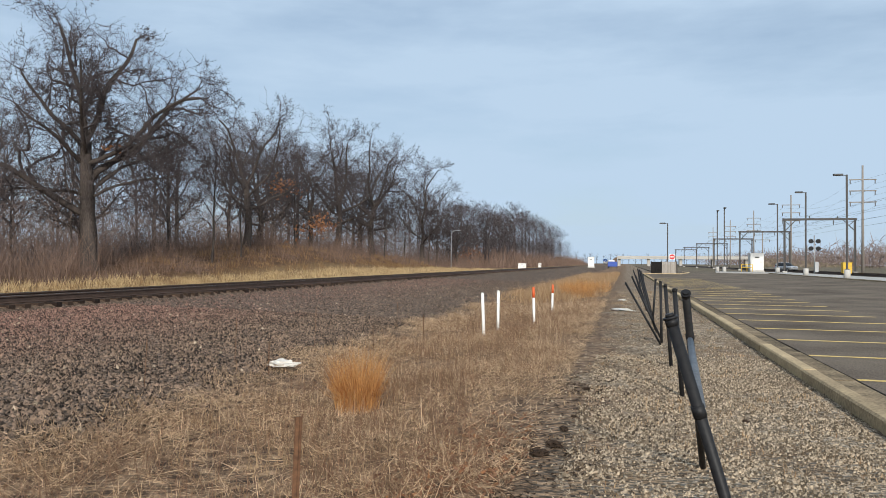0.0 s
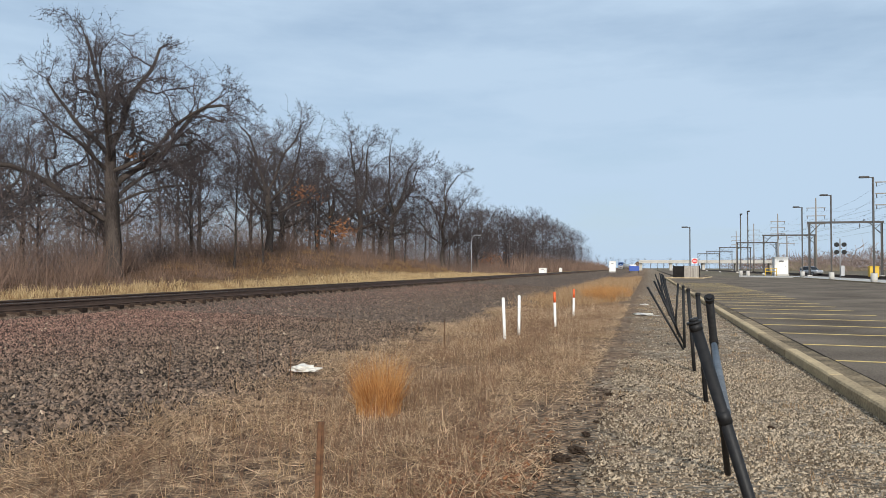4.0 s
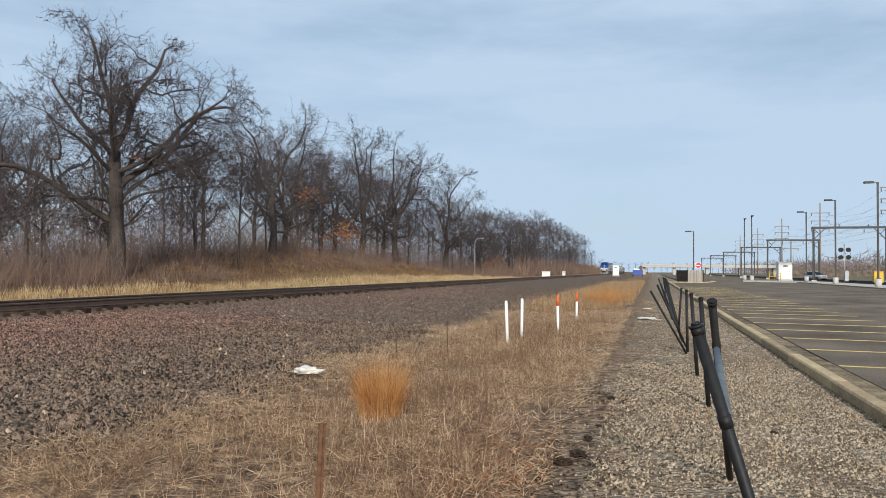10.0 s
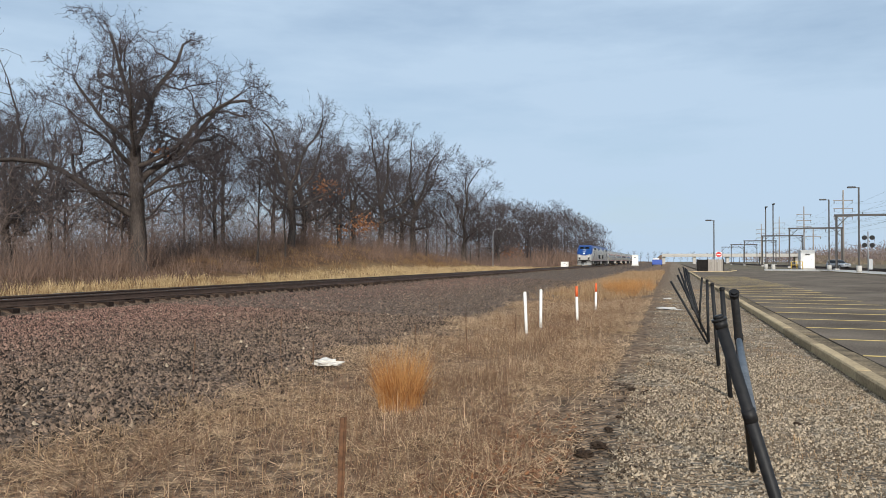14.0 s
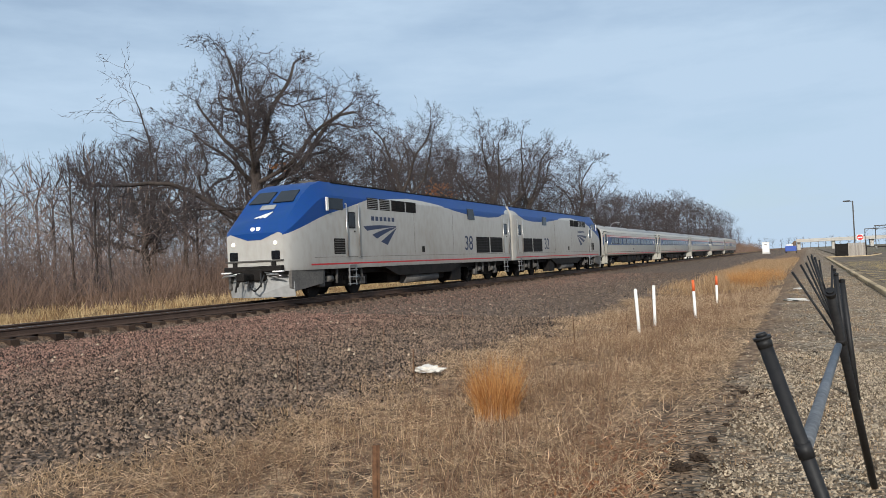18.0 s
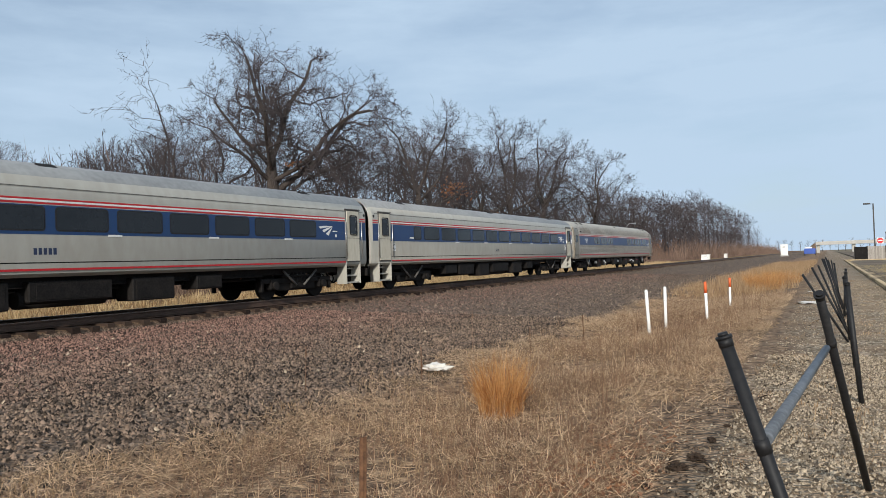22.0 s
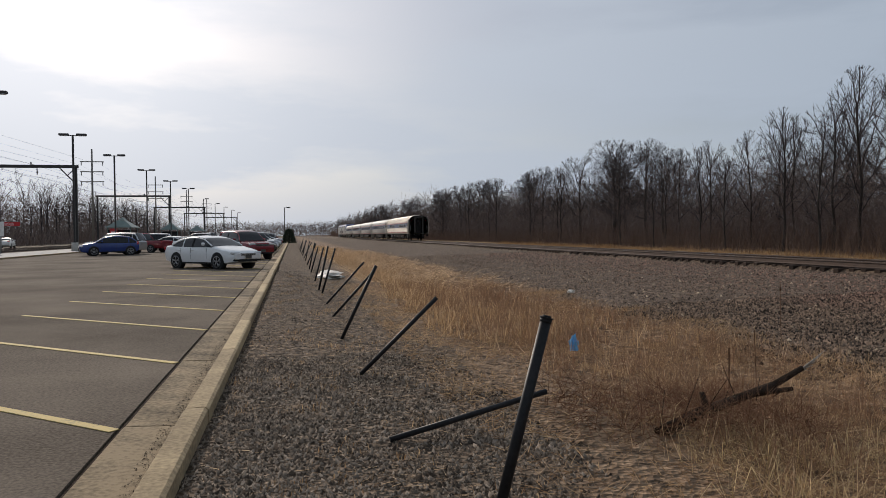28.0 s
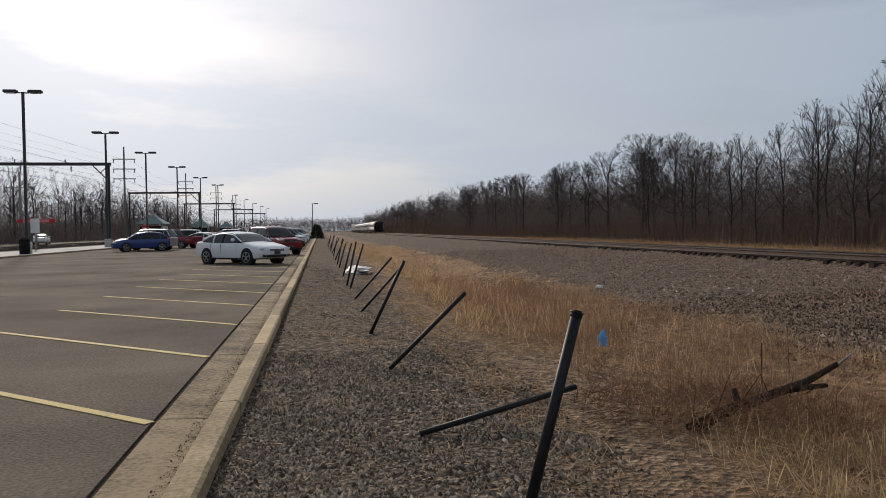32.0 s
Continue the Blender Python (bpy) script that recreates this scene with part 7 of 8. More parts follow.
# the stretch behind
post((0.49, -2.54, 0.0), (0.21, -2.54, 1.05), 0.028)
for f, t, r in (((0.81, -6.65), (-0.03, -6.65, 0.80), 0.022), ((0.79, -9.48), (0.29, -9.48, 1.03), 0.024), ((0.75, -12.43), (-0.01, -12.43, 0.82), 0.022), ((0.74, -15.02), (-0.06, -15.02, 0.87), 0.022),
                ((0.74, -17.67), (0.40, -17.67, 1.13), 0.024), ((0.79, -18.65), (0.53, -18.65, 1.17), 0.026), ((0.76, -22.77), (0.48, -22.77, 1.07), 0.026), ((0.75, -28.16), (0.47, -28.16, 0.99), 0.026),
                ((0.75, -31.07), (0.51, -31.07, 1.13), 0.026), ((0.74, -36.0), (0.3, -36.0, 1.05), 0.028), ((0.74, -41.0), (0.5, -41.0, 1.1), 0.028), ((0.74, -46.5), (0.25, -46.5, 1.0), 0.028),
                ((0.74, -52.0), (0.5, -52.0, 1.1), 0.03), ((0.74, -58.0), (0.3, -58.0, 1.1), 0.03), ((0.74, -65.0), (0.5, -65.0, 1.1), 0.03), ((0.74, -73.0), (0.35, -73.0, 1.1), 0.03)):
    post((*f, 0.0), t, r, cap=False)
low = thing("fence_rail", "fallen black fence rail propped low over the verge", "fence rail", "broken fence", at=pose(0, 0, 0))
part("pipe", T((0.79, -4.21, 0.02), (-0.42, -4.35, 0.27), 0.022, n=12), M["black_pipe"], low)


# ---------------------------------------------------------------- swale: markers and litter
def marker(x, y, h, tip):
    z = float(ground_z(x, y))
    p = thing("marker_post", "white plastic utility marker post" + (" with an orange top" if tip else " with a rounded top") + " in the grass", "marker post", "marker posts", at=pose(x, y, z, RNG.uniform(-2, 2), RNG.uniform(-3, 3), 0))
    part("shaft", T((0, 0, -0.2), (0, 0, h), 0.035, n=12), M["white"], p)
    bm = T((0, 0, h), (0, 0, h + (0.28 if tip else 0.03)), 0.037, 0.034 if tip else 0.02, n=12)
    part("top", bm, M["orange"] if tip else M["white"], p, "orange sleeve" if tip else "")
    part("band", T((0, 0, h - 0.30), (0, 0, h - 0.27), 0.039, n=12), M["white"], p)


for row in ((-3.12, 16.5, 0.95, False), (-3.03, 17.85, 0.95, False), (-2.38, 19.75, 0.68, True), (-2.34, 24.3, 0.62, True)):
    marker(*row)


def stake(x, y, h, r=0.009):
    z = float(ground_z(x, y))
    s = thing("rusty_stake", "thin rusty steel stake standing in the dry grass", "stake", "rusty stakes", at=pose(x, y, z, RNG.uniform(-2, 2), RNG.uniform(-2, 2), RNG.uniform(0, 90)))
    part("shaft", B((0, 0, h / 2 - 0.1), (r * 2, r * 1.4, h + 0.2), r * 0.3), M["rust"], s)
    part("fin", B((r * 1.2, 0, h / 2 - 0.1), (r * 1.4, r * 0.5, h + 0.2)), M["rust"], s)


stake(-1.186, 2.484, 0.95, 0.009)
for sx, sy, sh in ((-4.9, 9.6, 0.5), (-4.6, 13.2, 0.5), (-4.0, 14.6, 0.6), (-3.3, 16.2, 0.5), (-3.6, -6.4, 0.6), (-2.5, -5.2, 0.55)):
    stake(sx, sy, sh, 0.006)


def crumple(name, label, x, y, z, s, material, seed):
    """A crumpled sheet: a bumpy flattened lump."""
    bm = bmesh.new()
    bmesh.ops.create_icosphere(bm, subdivisions=3, radius=1.0)
    for v in bm.verts:
        n = noise.noise(v.co * 2.3 + Vector((seed, 0, 0))) * 0.55 + noise.noise(v.co * 5.0 + Vector((0, seed, 0))) * 0.35
        v.co = v.co * (1 + n)
        v.co = Vector((v.co.x * s[0], v.co.y * s[1], max(v.co.z, -0.3) * s[2]))
    ob = part(name, bm, material)
    ob.matrix_basis = pose(x, y, z, 0, 0, seed * 40)
    return tagged(ob, label, "litter")


crumple("plastic_sheet", "crumpled dirty white plastic sheet lying on the stones", -5.0, 10.25, -0.10, (0.215, 0.13, 0.075), M["plastic_white"], 18)
crumple("plastic_bag", "crumpled bright blue plastic bag caught in the weeds", -2.06, -7.95, 0.0, (0.060, 0.05, 0.13), M["plastic_blue"], 5)
crumple("plastic_scrap", "white plastic scrap lying on the stones", -5.74, -17.5, -0.10, (0.14, 0.09, 0.05), M["plastic_white"], 6)
crumple("plastic_sheet", "flattened white plastic sheet on the verge", -0.12, 23.3, 0.03, (0.38, 0.20, 0.04), M["plastic_white"], 8)
crumple("plastic_sheet", "heap of torn white sheeting by the fallen fence", 0.2, -24.6, 0.06, (0.42, 0.9, 0.17), M["plastic_white"], 9)
crumple("plastic_scrap", "small white litter scrap on the verge", -0.15, 29.5, 0.02, (0.22, 0.12, 0.04), M["plastic_white"], 12)
crumple("dirt_clod", "dark lump of broken asphalt at the gravel's edge", -0.63, 5.6, 0.02, (0.07, 0.05, 0.03), M["wet_wood"], 14)
crumple("dirt_clod", "dark lump of broken asphalt at the gravel's edge", -0.55, 5.9, 0.02, (0.05, 0.07, 0.03), M["wet_wood"], 15)
for k, (cx, cy, cs) in enumerate(((-0.68, 5.72, 0.05), (-0.52, 6.5, 0.045), (-0.47, 7.05, 0.03), (-0.43, 8.6, 0.05), (-0.30, 8.45, 0.035), (-0.74, 5.1, 0.04), (1.06, 7.25, 0.035))):
    crumple("dirt_clod", "dark lump of broken asphalt at the gravel's edge", cx, cy, 0.012, (cs, cs * 0.7, cs * 0.5), M["wet_wood"], 20 + k)
st = part("fallen_stick", T((-4.96, -4.84, -0.18), (-4.86, -5.04, -0.10), 0.012, 0.008, n=7), M["plastic_white"])
tagged(st, "short pale broken stick lying on the stones", "stick")


def dead_log():
    lg = thing("fallen_log", "dark rotten fallen branch with a stub in the weeds", "log", at=pose(0, 0, 0))
    path = [(-1.2, -4.05, -0.02), (-1.6, -4.25, 0.05), (-2.1, -4.5, 0.08), (-2.6, -4.72, 0.13), (-3.05, -4.92, 0.22)]
    bm = bmesh.new()
    for (a, b), r in zip(zip(path, path[1:]), (0.043, 0.043, 0.038, 0.028)):
        tube(bm, a, b, r, r * 0.90, n=9)
    for v in bm.verts:
        v.co += Vector((noise.noise(v.co * 9), noise.noise(v.co * 9 + Vector((5, 0, 0))), noise.noise(v.co * 9 + Vector((0, 5, 0))))) * 0.030
    part("stem", bm, M["wet_wood"], lg)
    part("stub", T((-1.75, -4.3, 0.0), (-1.70, -4.33, 0.20), 0.035, 0.02, n=7), M["wet_wood"], lg)
    part("side_branch", T((-2.3, -4.60, 0.1), (-2.68, -4.56, 0.13), 0.035, 0.018, n=7), M["wet_wood"], lg)
    for k in range(5):
        a = Vector(path[-1])
        part("splinter", T(a, a + Vector((-0.10 - 0.02 * k, -0.05 + 0.03 * k, 0.05 * k - 0.03)), 0.010, 0.002, n=5), M["wood_grey"], lg, "pale broken splinter")
    for k in range(7):
        a = Vector((-1.2 - 0.24 * k, -4.05 - 0.12 * k, 0.02))
        part("twig", T(a, a + Vector((RNG.uniform(-0.3, 0.3), RNG.uniform(-0.3, 0.3), RNG.uniform(0.10, 0.34))), 0.005, 0.002, n=5), M["wet_wood"], lg)


dead_log()
for x, y, h in ((-5.9, 8.2, 0.45), (-5.7, 13.0, 0.6), (-5.5, 17.5, 0.5), (-5.8, -9.0, 0.7), (-4.8, 27, 0.6), (-6.0, 10.6, 0.55)):
    z = float(ground_z(x, y))
    p = thing("weed_stalk", "dry brown weed stalk standing in the grass", "weed", "weed stalks", at=pose(x, y, z))
    part("stem", T((0, 0, -0.05), (0.02, 0.01, h), 0.006, 0.004, n=6), M["weed"], p)
    part("seed_head", T((0.02, 0.01, h), (0.025, 0.01, h + 0.14), 0.010, 0.005, n=7), M["weed"], p)


# ---------------------------------------------------------------- lamps, gantries, poles
def lamp_post(x, y, h, double, base=True, turn=0):
    lp = thing("street_lamp", "tall dark car park lamp on a concrete pedestal" if base else "tall dark car park lamp", "street lamp", "car park lamps", at=pose(x, y, 0.1 if base else 0.0, 0, 0, turn))
    z0 = 0.0
    if base:
        part("pedestal", T((0, 0, -0.2), (0, 0, 0.85), 0.33, 0.31, n=16), M["concrete_grey"], lp, "round concrete pedestal")
        z0 = 0.85
    part("pole", B((0, 0, (z0 + h) / 2), (0.17, 0.17, h - z0), 0.02), M["pole_dark"], lp)
    part("base_plate", B((0, 0, z0 + 0.03), (0.36, 0.36, 0.06), 0.01), M["pole_dark"], lp)
    for s in ((-1, 1) if double else (-1,)):
        arm = part("arm", B((s * 0.22, 0, h - 0.06), (0.4, 0.08, 0.08), 0.01), M["pole_dark"], lp)
        hd = part("lamp_head", B((s * 0.80, 0, h + (0.0 if not double else 0.04)), (0.90, 0.40, 0.20), 0.04), M["pole_dark"], lp)
        part("lens", B((s * 0.82, 0, h - 0.085), (0.66, 0.30, 0.03)), M["lamp_lens"], hd)
    return lp


for x, y in ((21.5, 82), (21.8, 101), (22.0, 120)):
    lamp_post(x, y, 10.4, False)
for x, y in ((15.95, 142), (16.3, 135)):
    lamp_post(x, y, 10.9, False, True, 90)
for x, y in ((21.7, -55), (22.2, -77), (22.6, -96), (22.7, -117), (22.8, -140), (22.6, -162)):
    lamp_post(x, y, 11.3, True)
for y in (-190, -218, -246, -276, -306):
    lamp_post(22.7, y, 10.5, False)
lamp_post(6.4, 124, 7.9, False, False)
lamp_post(3.0, -165, 7.5, False, False)


def gantry(y, x0=24.7, w=11.6, h=9.0):
    g = thing("catenary_gantry", "dark steel portal carrying the overhead wires of the electric railway", "gantry", "catenary gantries", at=pose(x0, y, 0))
    for x in (0, w):
        leg = bmesh.new()
        for d in (-0.13, 0.13):
            box(leg, (x + d, 0, h / 2), (0.03, 0.26, h))
        box(leg, (x, 0, h / 2), (0.26, 0.03, h))
        part("leg", leg, M["pole_dark"], g)
        part("footing", B((x, 0, 0.1), (0.7, 0.7, 0.5), 0.04), M["concrete_grey"], g)
    part("beam", B((w / 2, 0, h), (w + 0.6, 0.26, 0.34), 0.02), M["pole_dark"], g)
    for x, s in ((0, 1), (w, -1)):
        part("brace", T((x, 0, h - 1.9), (x + s * 1.7, 0, h - 0.1), 0.07, n=6), M["pole_dark"], g)
        part("brace", T((x + s * 0.85, 0, h - 1.0), (x + s * 0.1, 0, h - 0.25), 0.05, n=6), M["pole_dark"], g)
    for x in (w * 0.3, w * 0.7):
        ins = bmesh.new()
        tube(ins, (x, 0, h - 0.2), (x, 0, h - 0.9), 0.05, n=8)
        for z in (0.35, 0.5, 0.65):
            tube(ins, (x, 0, h - z), (x, 0, h - z - 0.05), 0.12, n=8)
        part("insulator", ins, M["grime_grey"], g)
        part("knob", T((x + 0.6, 0, h + 0.15), (x + 0.6, 0, h + 0.5), 0.07, n=8), M["pole_dark"], g)


GANTRIES = (-330, -270, -212, -152, -88, 128, 176, 226, 280, 340, 400)
for y in GANTRIES:
    gantry(y, 24.9, 13.1, 9.3) if y < 0 else gantry(y, 24.5, 10.2, 8.6)


def utility_pole(x, y, h, arms=3):
    u = thing("utility_pole", "tall grey timber power pole with cross-arms", "utility pole", "utility poles", at=pose(x, y, 0))
    part("pole", T((0, 0, -0.5), (0, 0, h), 0.24, 0.15, n=10), M["pole_wood"], u)
    for k in range(arms):
        z = h - 2.4 - 1.9 * k
        c = part("cross_arm", B((0, 0, z), (4.2, 0.14, 0.18), 0.02), M["pole_wood"], u)
        for s in (-1.9, 1.9):
            part("insulator", T((s, 0, z - 0.1), (s, 0, z - 0.7), 0.08, n=8), M["grime_grey"], c)


UTIL = [(38.6, y, 18.2, 3) for y in (-345, -280, -218, -151, 138, 194, 248, 302, 360)]
for row in UTIL:
    utility_pole(*row)
for x, y, h in ((46, -120, 11), (48, -175, 11), (48, -235, 11), (37.5, 105, 10.5), (39.5, 122, 11), (35.5, 108, 10), (39, 235, 11)):
    utility_pole(x, y, h, 1)


def wires(name, runs, r, label):
    """Sagging lines strung between supports."""
    bm = bmesh.new()
    for x, z, ys, sag in runs:
        for a, b in zip(ys, ys[1:]):
            pts = [(x, a + (b - a) * t, z - sag * 4 * t * (1 - t)) for t in (0, 0.25, 0.5, 0.75, 1.0)]
            for p, q in zip(pts, pts[1:]):
                tube(bm, p, q, r, n=3, caps=False)
    ob = part(name, bm, M["rubber"])
    return tagged(ob, label, "wires", kind="stuff")


gy = list(GANTRIES)
wires("overhead_wires", [(24.7 + 11.6 * k, 8.0, gy, 0.4) for k in (0.3, 0.7)] + [(24.7 + 11.6 * k, 7.0, gy, 0.05) for k in (0.3, 0.7)] + [(24.7 + 11.6 * k + 0.6, 9.4, gy, 0.6) for k in (0.3, 0.7)],
      0.013, "overhead contact and feeder wires of the electric railway")
uy = sorted(r[1] for r in UTIL)
wires("power_lines", [(38.6 + s, 18.2 - 2.4 - 1.9 * k - 0.7, uy, 1.6) for s in (-1.9, 1.9) for k in range(3)], 0.013, "sagging power lines between the timber poles")


def electric_track(x):
    t = thing("electric_railway_track", "dark rails of the electric commuter line", "railway track", at=pose(x, 0, 0.10))
    part("track_bed", slab([(-2.4, -0.4), (2.4, -0.4), (1.7, 0.02), (-1.7, 0.02)], "y", -500, 500), M["ballast"], t)
    for s in (-0.75, 0.75):
        part("rail", slab(rail_profile(s), "y", -500, 500), M["rail"], t)


electric_track(28.1)
electric_track(32.6)


# ---------------------------------------------------------------- north end of the car park
def bin_enclosure():
    e = thing("bin_enclosure", "weathered grey board enclosure with a dark gate", "enclosure", at=pose(3.37, 107.5, 0.03))
    w, d, h = 3.42, 2.6, 1.68
    for i in range(13):
        part("board", B((1.46 + i * 0.155, 0, h / 2 + RNG.uniform(-0.02, 0.02)), (0.145, 0.03, h)), M["wood_grey"], e)
    for i in range(14):
        part("board", B((w, 0.1 + i * 0.178, h / 2), (0.03, 0.165, h)), M["wood_grey"], e)
        part("board", B((0, 0.1 + i * 0.178, h / 2), (0.03, 0.165, h)), M["wood_grey"], e)
    g = part("gate", B((0.68, 0, h / 2 + 0.02), (1.32, 0.05, h - 0.1), 0.01), M["dark_steel"], e, "dark slatted gate")
    for i in range(8):
        part("slat", B((0.12 + i * 0.16, -0.035, h / 2), (0.12, 0.02, h - 0.2)), M["dark_steel"], g)
    for x in (0, 1.37, w):
        part("post", B((x, -0.02, h / 2), (0.12, 0.12, h + 0.1), 0.01), M["dark_steel"], e)


bin_enclosure()


def entry_sign(x, y):
    s = thing("road_sign", "round red and white no-entry sign on a steel post", "sign", at=pose(x, y, 0.0))
    part("post", B((0, 0, 1.4), (0.06, 0.05, 2.8)), M["galv"], s)
    p = part("panel", B((0, -0.04, 2.45), (0.80, 0.02, 0.80), 0.004), M["white"], s)
    part("disc", T((0, -0.052, 2.45), (0, -0.058, 2.45), 0.38, n=24), M["sign_red"], p)
    part("bar", B((0, -0.062, 2.45), (0.56, 0.006, 0.13)), M["white"], p)


entry_sign(6.7, 117)


def cabinet(x, y, w, d, h, z, name, label, vent=True):
    c = thing(name, label, "cabinet", at=pose(x, y, z))
    part("plinth", B((0, 0, 0.05), (w + 0.2, d + 0.2, 0.3), 0.02), M["concrete_grey"], c)
    b = part("body", B((0, 0, 0.2 + h / 2), (w, d, h), 0.03), M["white"], c)
    part("roof", B((0, 0, 0.2 + h + 0.04), (w + 0.16, d + 0.16, 0.10), 0.02), M["white"], c)
    dr = part("door", B((0, -d / 2 - 0.012, 0.2 + h * 0.47), (w * 0.78, 0.024, h * 0.86), 0.008), M["white"], c)
    part("handle", B((w * 0.28, -d / 2 - 0.04, 0.2 + h * 0.48), (0.05, 0.04, 0.16)), M["dark_steel"], dr)
    if vent:
        part("vent", B((0, -d / 2 - 0.03, 0.2 + h * 0.78), (w * 0.34, 0.012, h * 0.08)), M["grime_grey"], dr)


cabinet(22.3, 141, 2.2, 2.4, 2.95, 0.13, "equipment_hut", "white railway equipment hut beside the car park")
cabinet(-7.7, 170, 1.35, 1.0, 2.1, 0.45, "signal_cabinet", "white signal cabinet beside the track")
cabinet(-21.5, 157, 1.6, 0.8, 1.0, 0.0, "relay_cabinet", "low white relay box across the track")
cabinet(-21.5, 190, 0.7, 0.6, 0.9, 0.1, "relay_cabinet", "small white relay box across the track")


def rail_guard(x, y):
    g = thing("pipe_guard", "yellow pipe guard rails by the equipment hut", "guard rail", at=pose(x, y, 0.13))
    for k in range(3):
        part("upright", T((k * 0.9, 0, -0.1), (k * 0.9, 0, 1.3), 0.06, n=10), M["yellow"], g)
    part("rail", T((0, 0, 1.25), (1.8, 0, 1.25), 0.05, n=10), M["yellow"], g)
    part("rail", T((0, 0, 0.7), (1.8, 0, 0.7), 0.05, n=10), M["yellow"], g)


rail_guard(19.6, 139)


def arm_lamp():
    a = thing("curved_arm_lamp", "slender pale lamp with a curved arm across the track", "street lamp", at=pose(-25.0, 106, 0.1))
    bm = T((0, 0, -0.2), (0, 0, 5.2), 0.07, 0.05, n=10)
    pts = [(0, 0, 5.2), (0.12, 0, 5.7), (0.45, 0, 6.0), (0.9, 0, 6.05)]
    for p, q in zip(pts, pts[1:]):
        tube(bm, p, q, 0.045, n=8)
    part("pole", bm, M["galv"], a)
    part("lamp_head", B((1.1, 0, 6.0), (0.55, 0.22, 0.14), 0.04), M["galv"], a)


arm_lamp()


def crossing_signal(x, y):
    c = thing("crossing_signal", "level-crossing signal mast with dark twin lamps", "signal", "crossing signals", at=pose(x, y, 0))
    part("mast", T((0, 0, -0.2), (0, 0, 5.4), 0.08, n=10), M["galv"], c)
    for z in (3.6, 4.6):
        for s in (-0.45, 0.45):
            part("signal_lamp", T((s, -0.05, z), (s, -0.3, z), 0.30, n=16), M["rubber"], c)
        part("cross_bar", B((0, 0, z), (1.0, 0.06, 0.08)), M["galv"], c)
    part("box", B((0.25, 0, 1.1), (0.5, 0.5, 1.4), 0.03), M["galv"], c)


crossing_signal(24.8, 110)
crossing_signal(35.6, 113)
yb = thing("utility_cabinet", "yellow painted utility box beyond the rails", "cabinet", at=pose(30.35, 116, 0.1))
part("body", B((0, 0, 0.8), (1.2, 1.0, 1.6), 0.05), M["yellow"], yb)
part("lid", B((0, 0, 1.63), (1.3, 1.1, 0.08), 0.02), M["yellow"], yb)


def overpass():
    o = thing("road_bridge", "long pale concrete road bridge over the railway", "bridge", at=pose(0, 430, 0))
    part("deck", B((31, 0, 4.3), (72, 10, 0.9), 0.05), M["concrete_grey"], o)
    part("parapet", B((31, -4.9, 5.15), (72, 0.25, 0.8)), M["concrete_grey"], o)
    for x in (-4, 12, 29, 46, 63):
        part("pier", B((x, 0, 1.9), (1.6, 7, 4.2), 0.1), M["concrete_grey"], o)
    part("abutment", slab([(66.9, 0), (130, 0), (70, 5.0), (66.9, 5.0)], "y", -5, 5), M["ground"], o)
    part("abutment", slab([(-5.1, 0), (-5.1, 4.7), (-6, 4.7), (-11, 0)], "y", -5, 5), M["ground"], o)


overpass()


def trailer():
    t = thing("work_trailer", "blue work trailer with a white top far beside the track", "trailer", at=pose(-3.6, 205, 0.1))
    part("box", B((0, 0, 1.1), (2.5, 4.0, 1.3), 0.05), M["tarp_blue"], t)
    part("roof", B((-0.3, 0, 1.95), (1.6, 3.2, 0.4), 0.1), M["white"], t)
    for s in (-1.15, 1.15):
        for y in (-0.5, 0.5):
            part("wheel", T((s - 0.1, y, 0.35), (s + 0.1, y, 0.35), 0.35, n=14), M["rubber"], t)


trailer()


# ---------------------------------------------------------------- parked vehicles
SEDAN = dict(len=4.85, w=0.91, wb=2.80, st=[(0.0, 0.45, 0.66, None), (0.12, 0.30, 0.76, None), (0.9, 0.22, 0.92, None), (1.35, 0.22, 0.99, 1.01), (2.15, 0.22, 1.0, 1.38), (2.8, 0.22, 1.0, 1.44), (3.4, 0.22, 1.01, 1.37), (4.12, 0.24, 1.04, 1.07), (4.7, 0.34, 1.01, None), (4.85, 0.48, 0.85, None)])
HATCH = dict(len=4.2, w=0.87, wb=2.6, st=[(0.0, 0.42, 0.68, None), (0.12, 0.28, 0.80, None), (0.75, 0.24, 0.95, None), (1.1, 0.24, 1.0, 1.03), (1.9, 0.24, 1.0, 1.46), (2.6, 0.24, 1.0, 1.53), (3.5, 0.24, 1.0, 1.46), (4.0, 0.26, 1.02, 1.10), (4.2, 0.42, 0.95, None)])
SUV = dict(len=4.7, w=0.93, wb=2.75, st=[(0.0, 0.52, 0.80, None), (0.1, 0.36, 0.98, None), (1.1, 0.32, 1.08, None), (1.3, 0.32, 1.10, 1.13), (1.95, 0.32, 1.10, 1.68), (2.8, 0.32, 1.10, 1.76), (4.3, 0.32, 1.10, 1.72), (4.6, 0.34, 1.10, 1.16), (4.7, 0.5, 1.0, None)])
PICKUP = dict(len=5.4, w=0.95, wb=3.3, st=[(0.0, 0.52, 0.82, None), (0.1, 0.38, 1.0, None), (1.2, 0.34, 1.08, None), (1.4, 0.34, 1.1, 1.13), (2.05, 0.34, 1.1, 1.70), (2.9, 0.34, 1.1, 1.74), (3.3, 0.34, 1.1, 1.16), (3.35, 0.34, 1.08, None), (5.3, 0.36, 1.08, None), (5.4, 0.5, 1.0, None)])


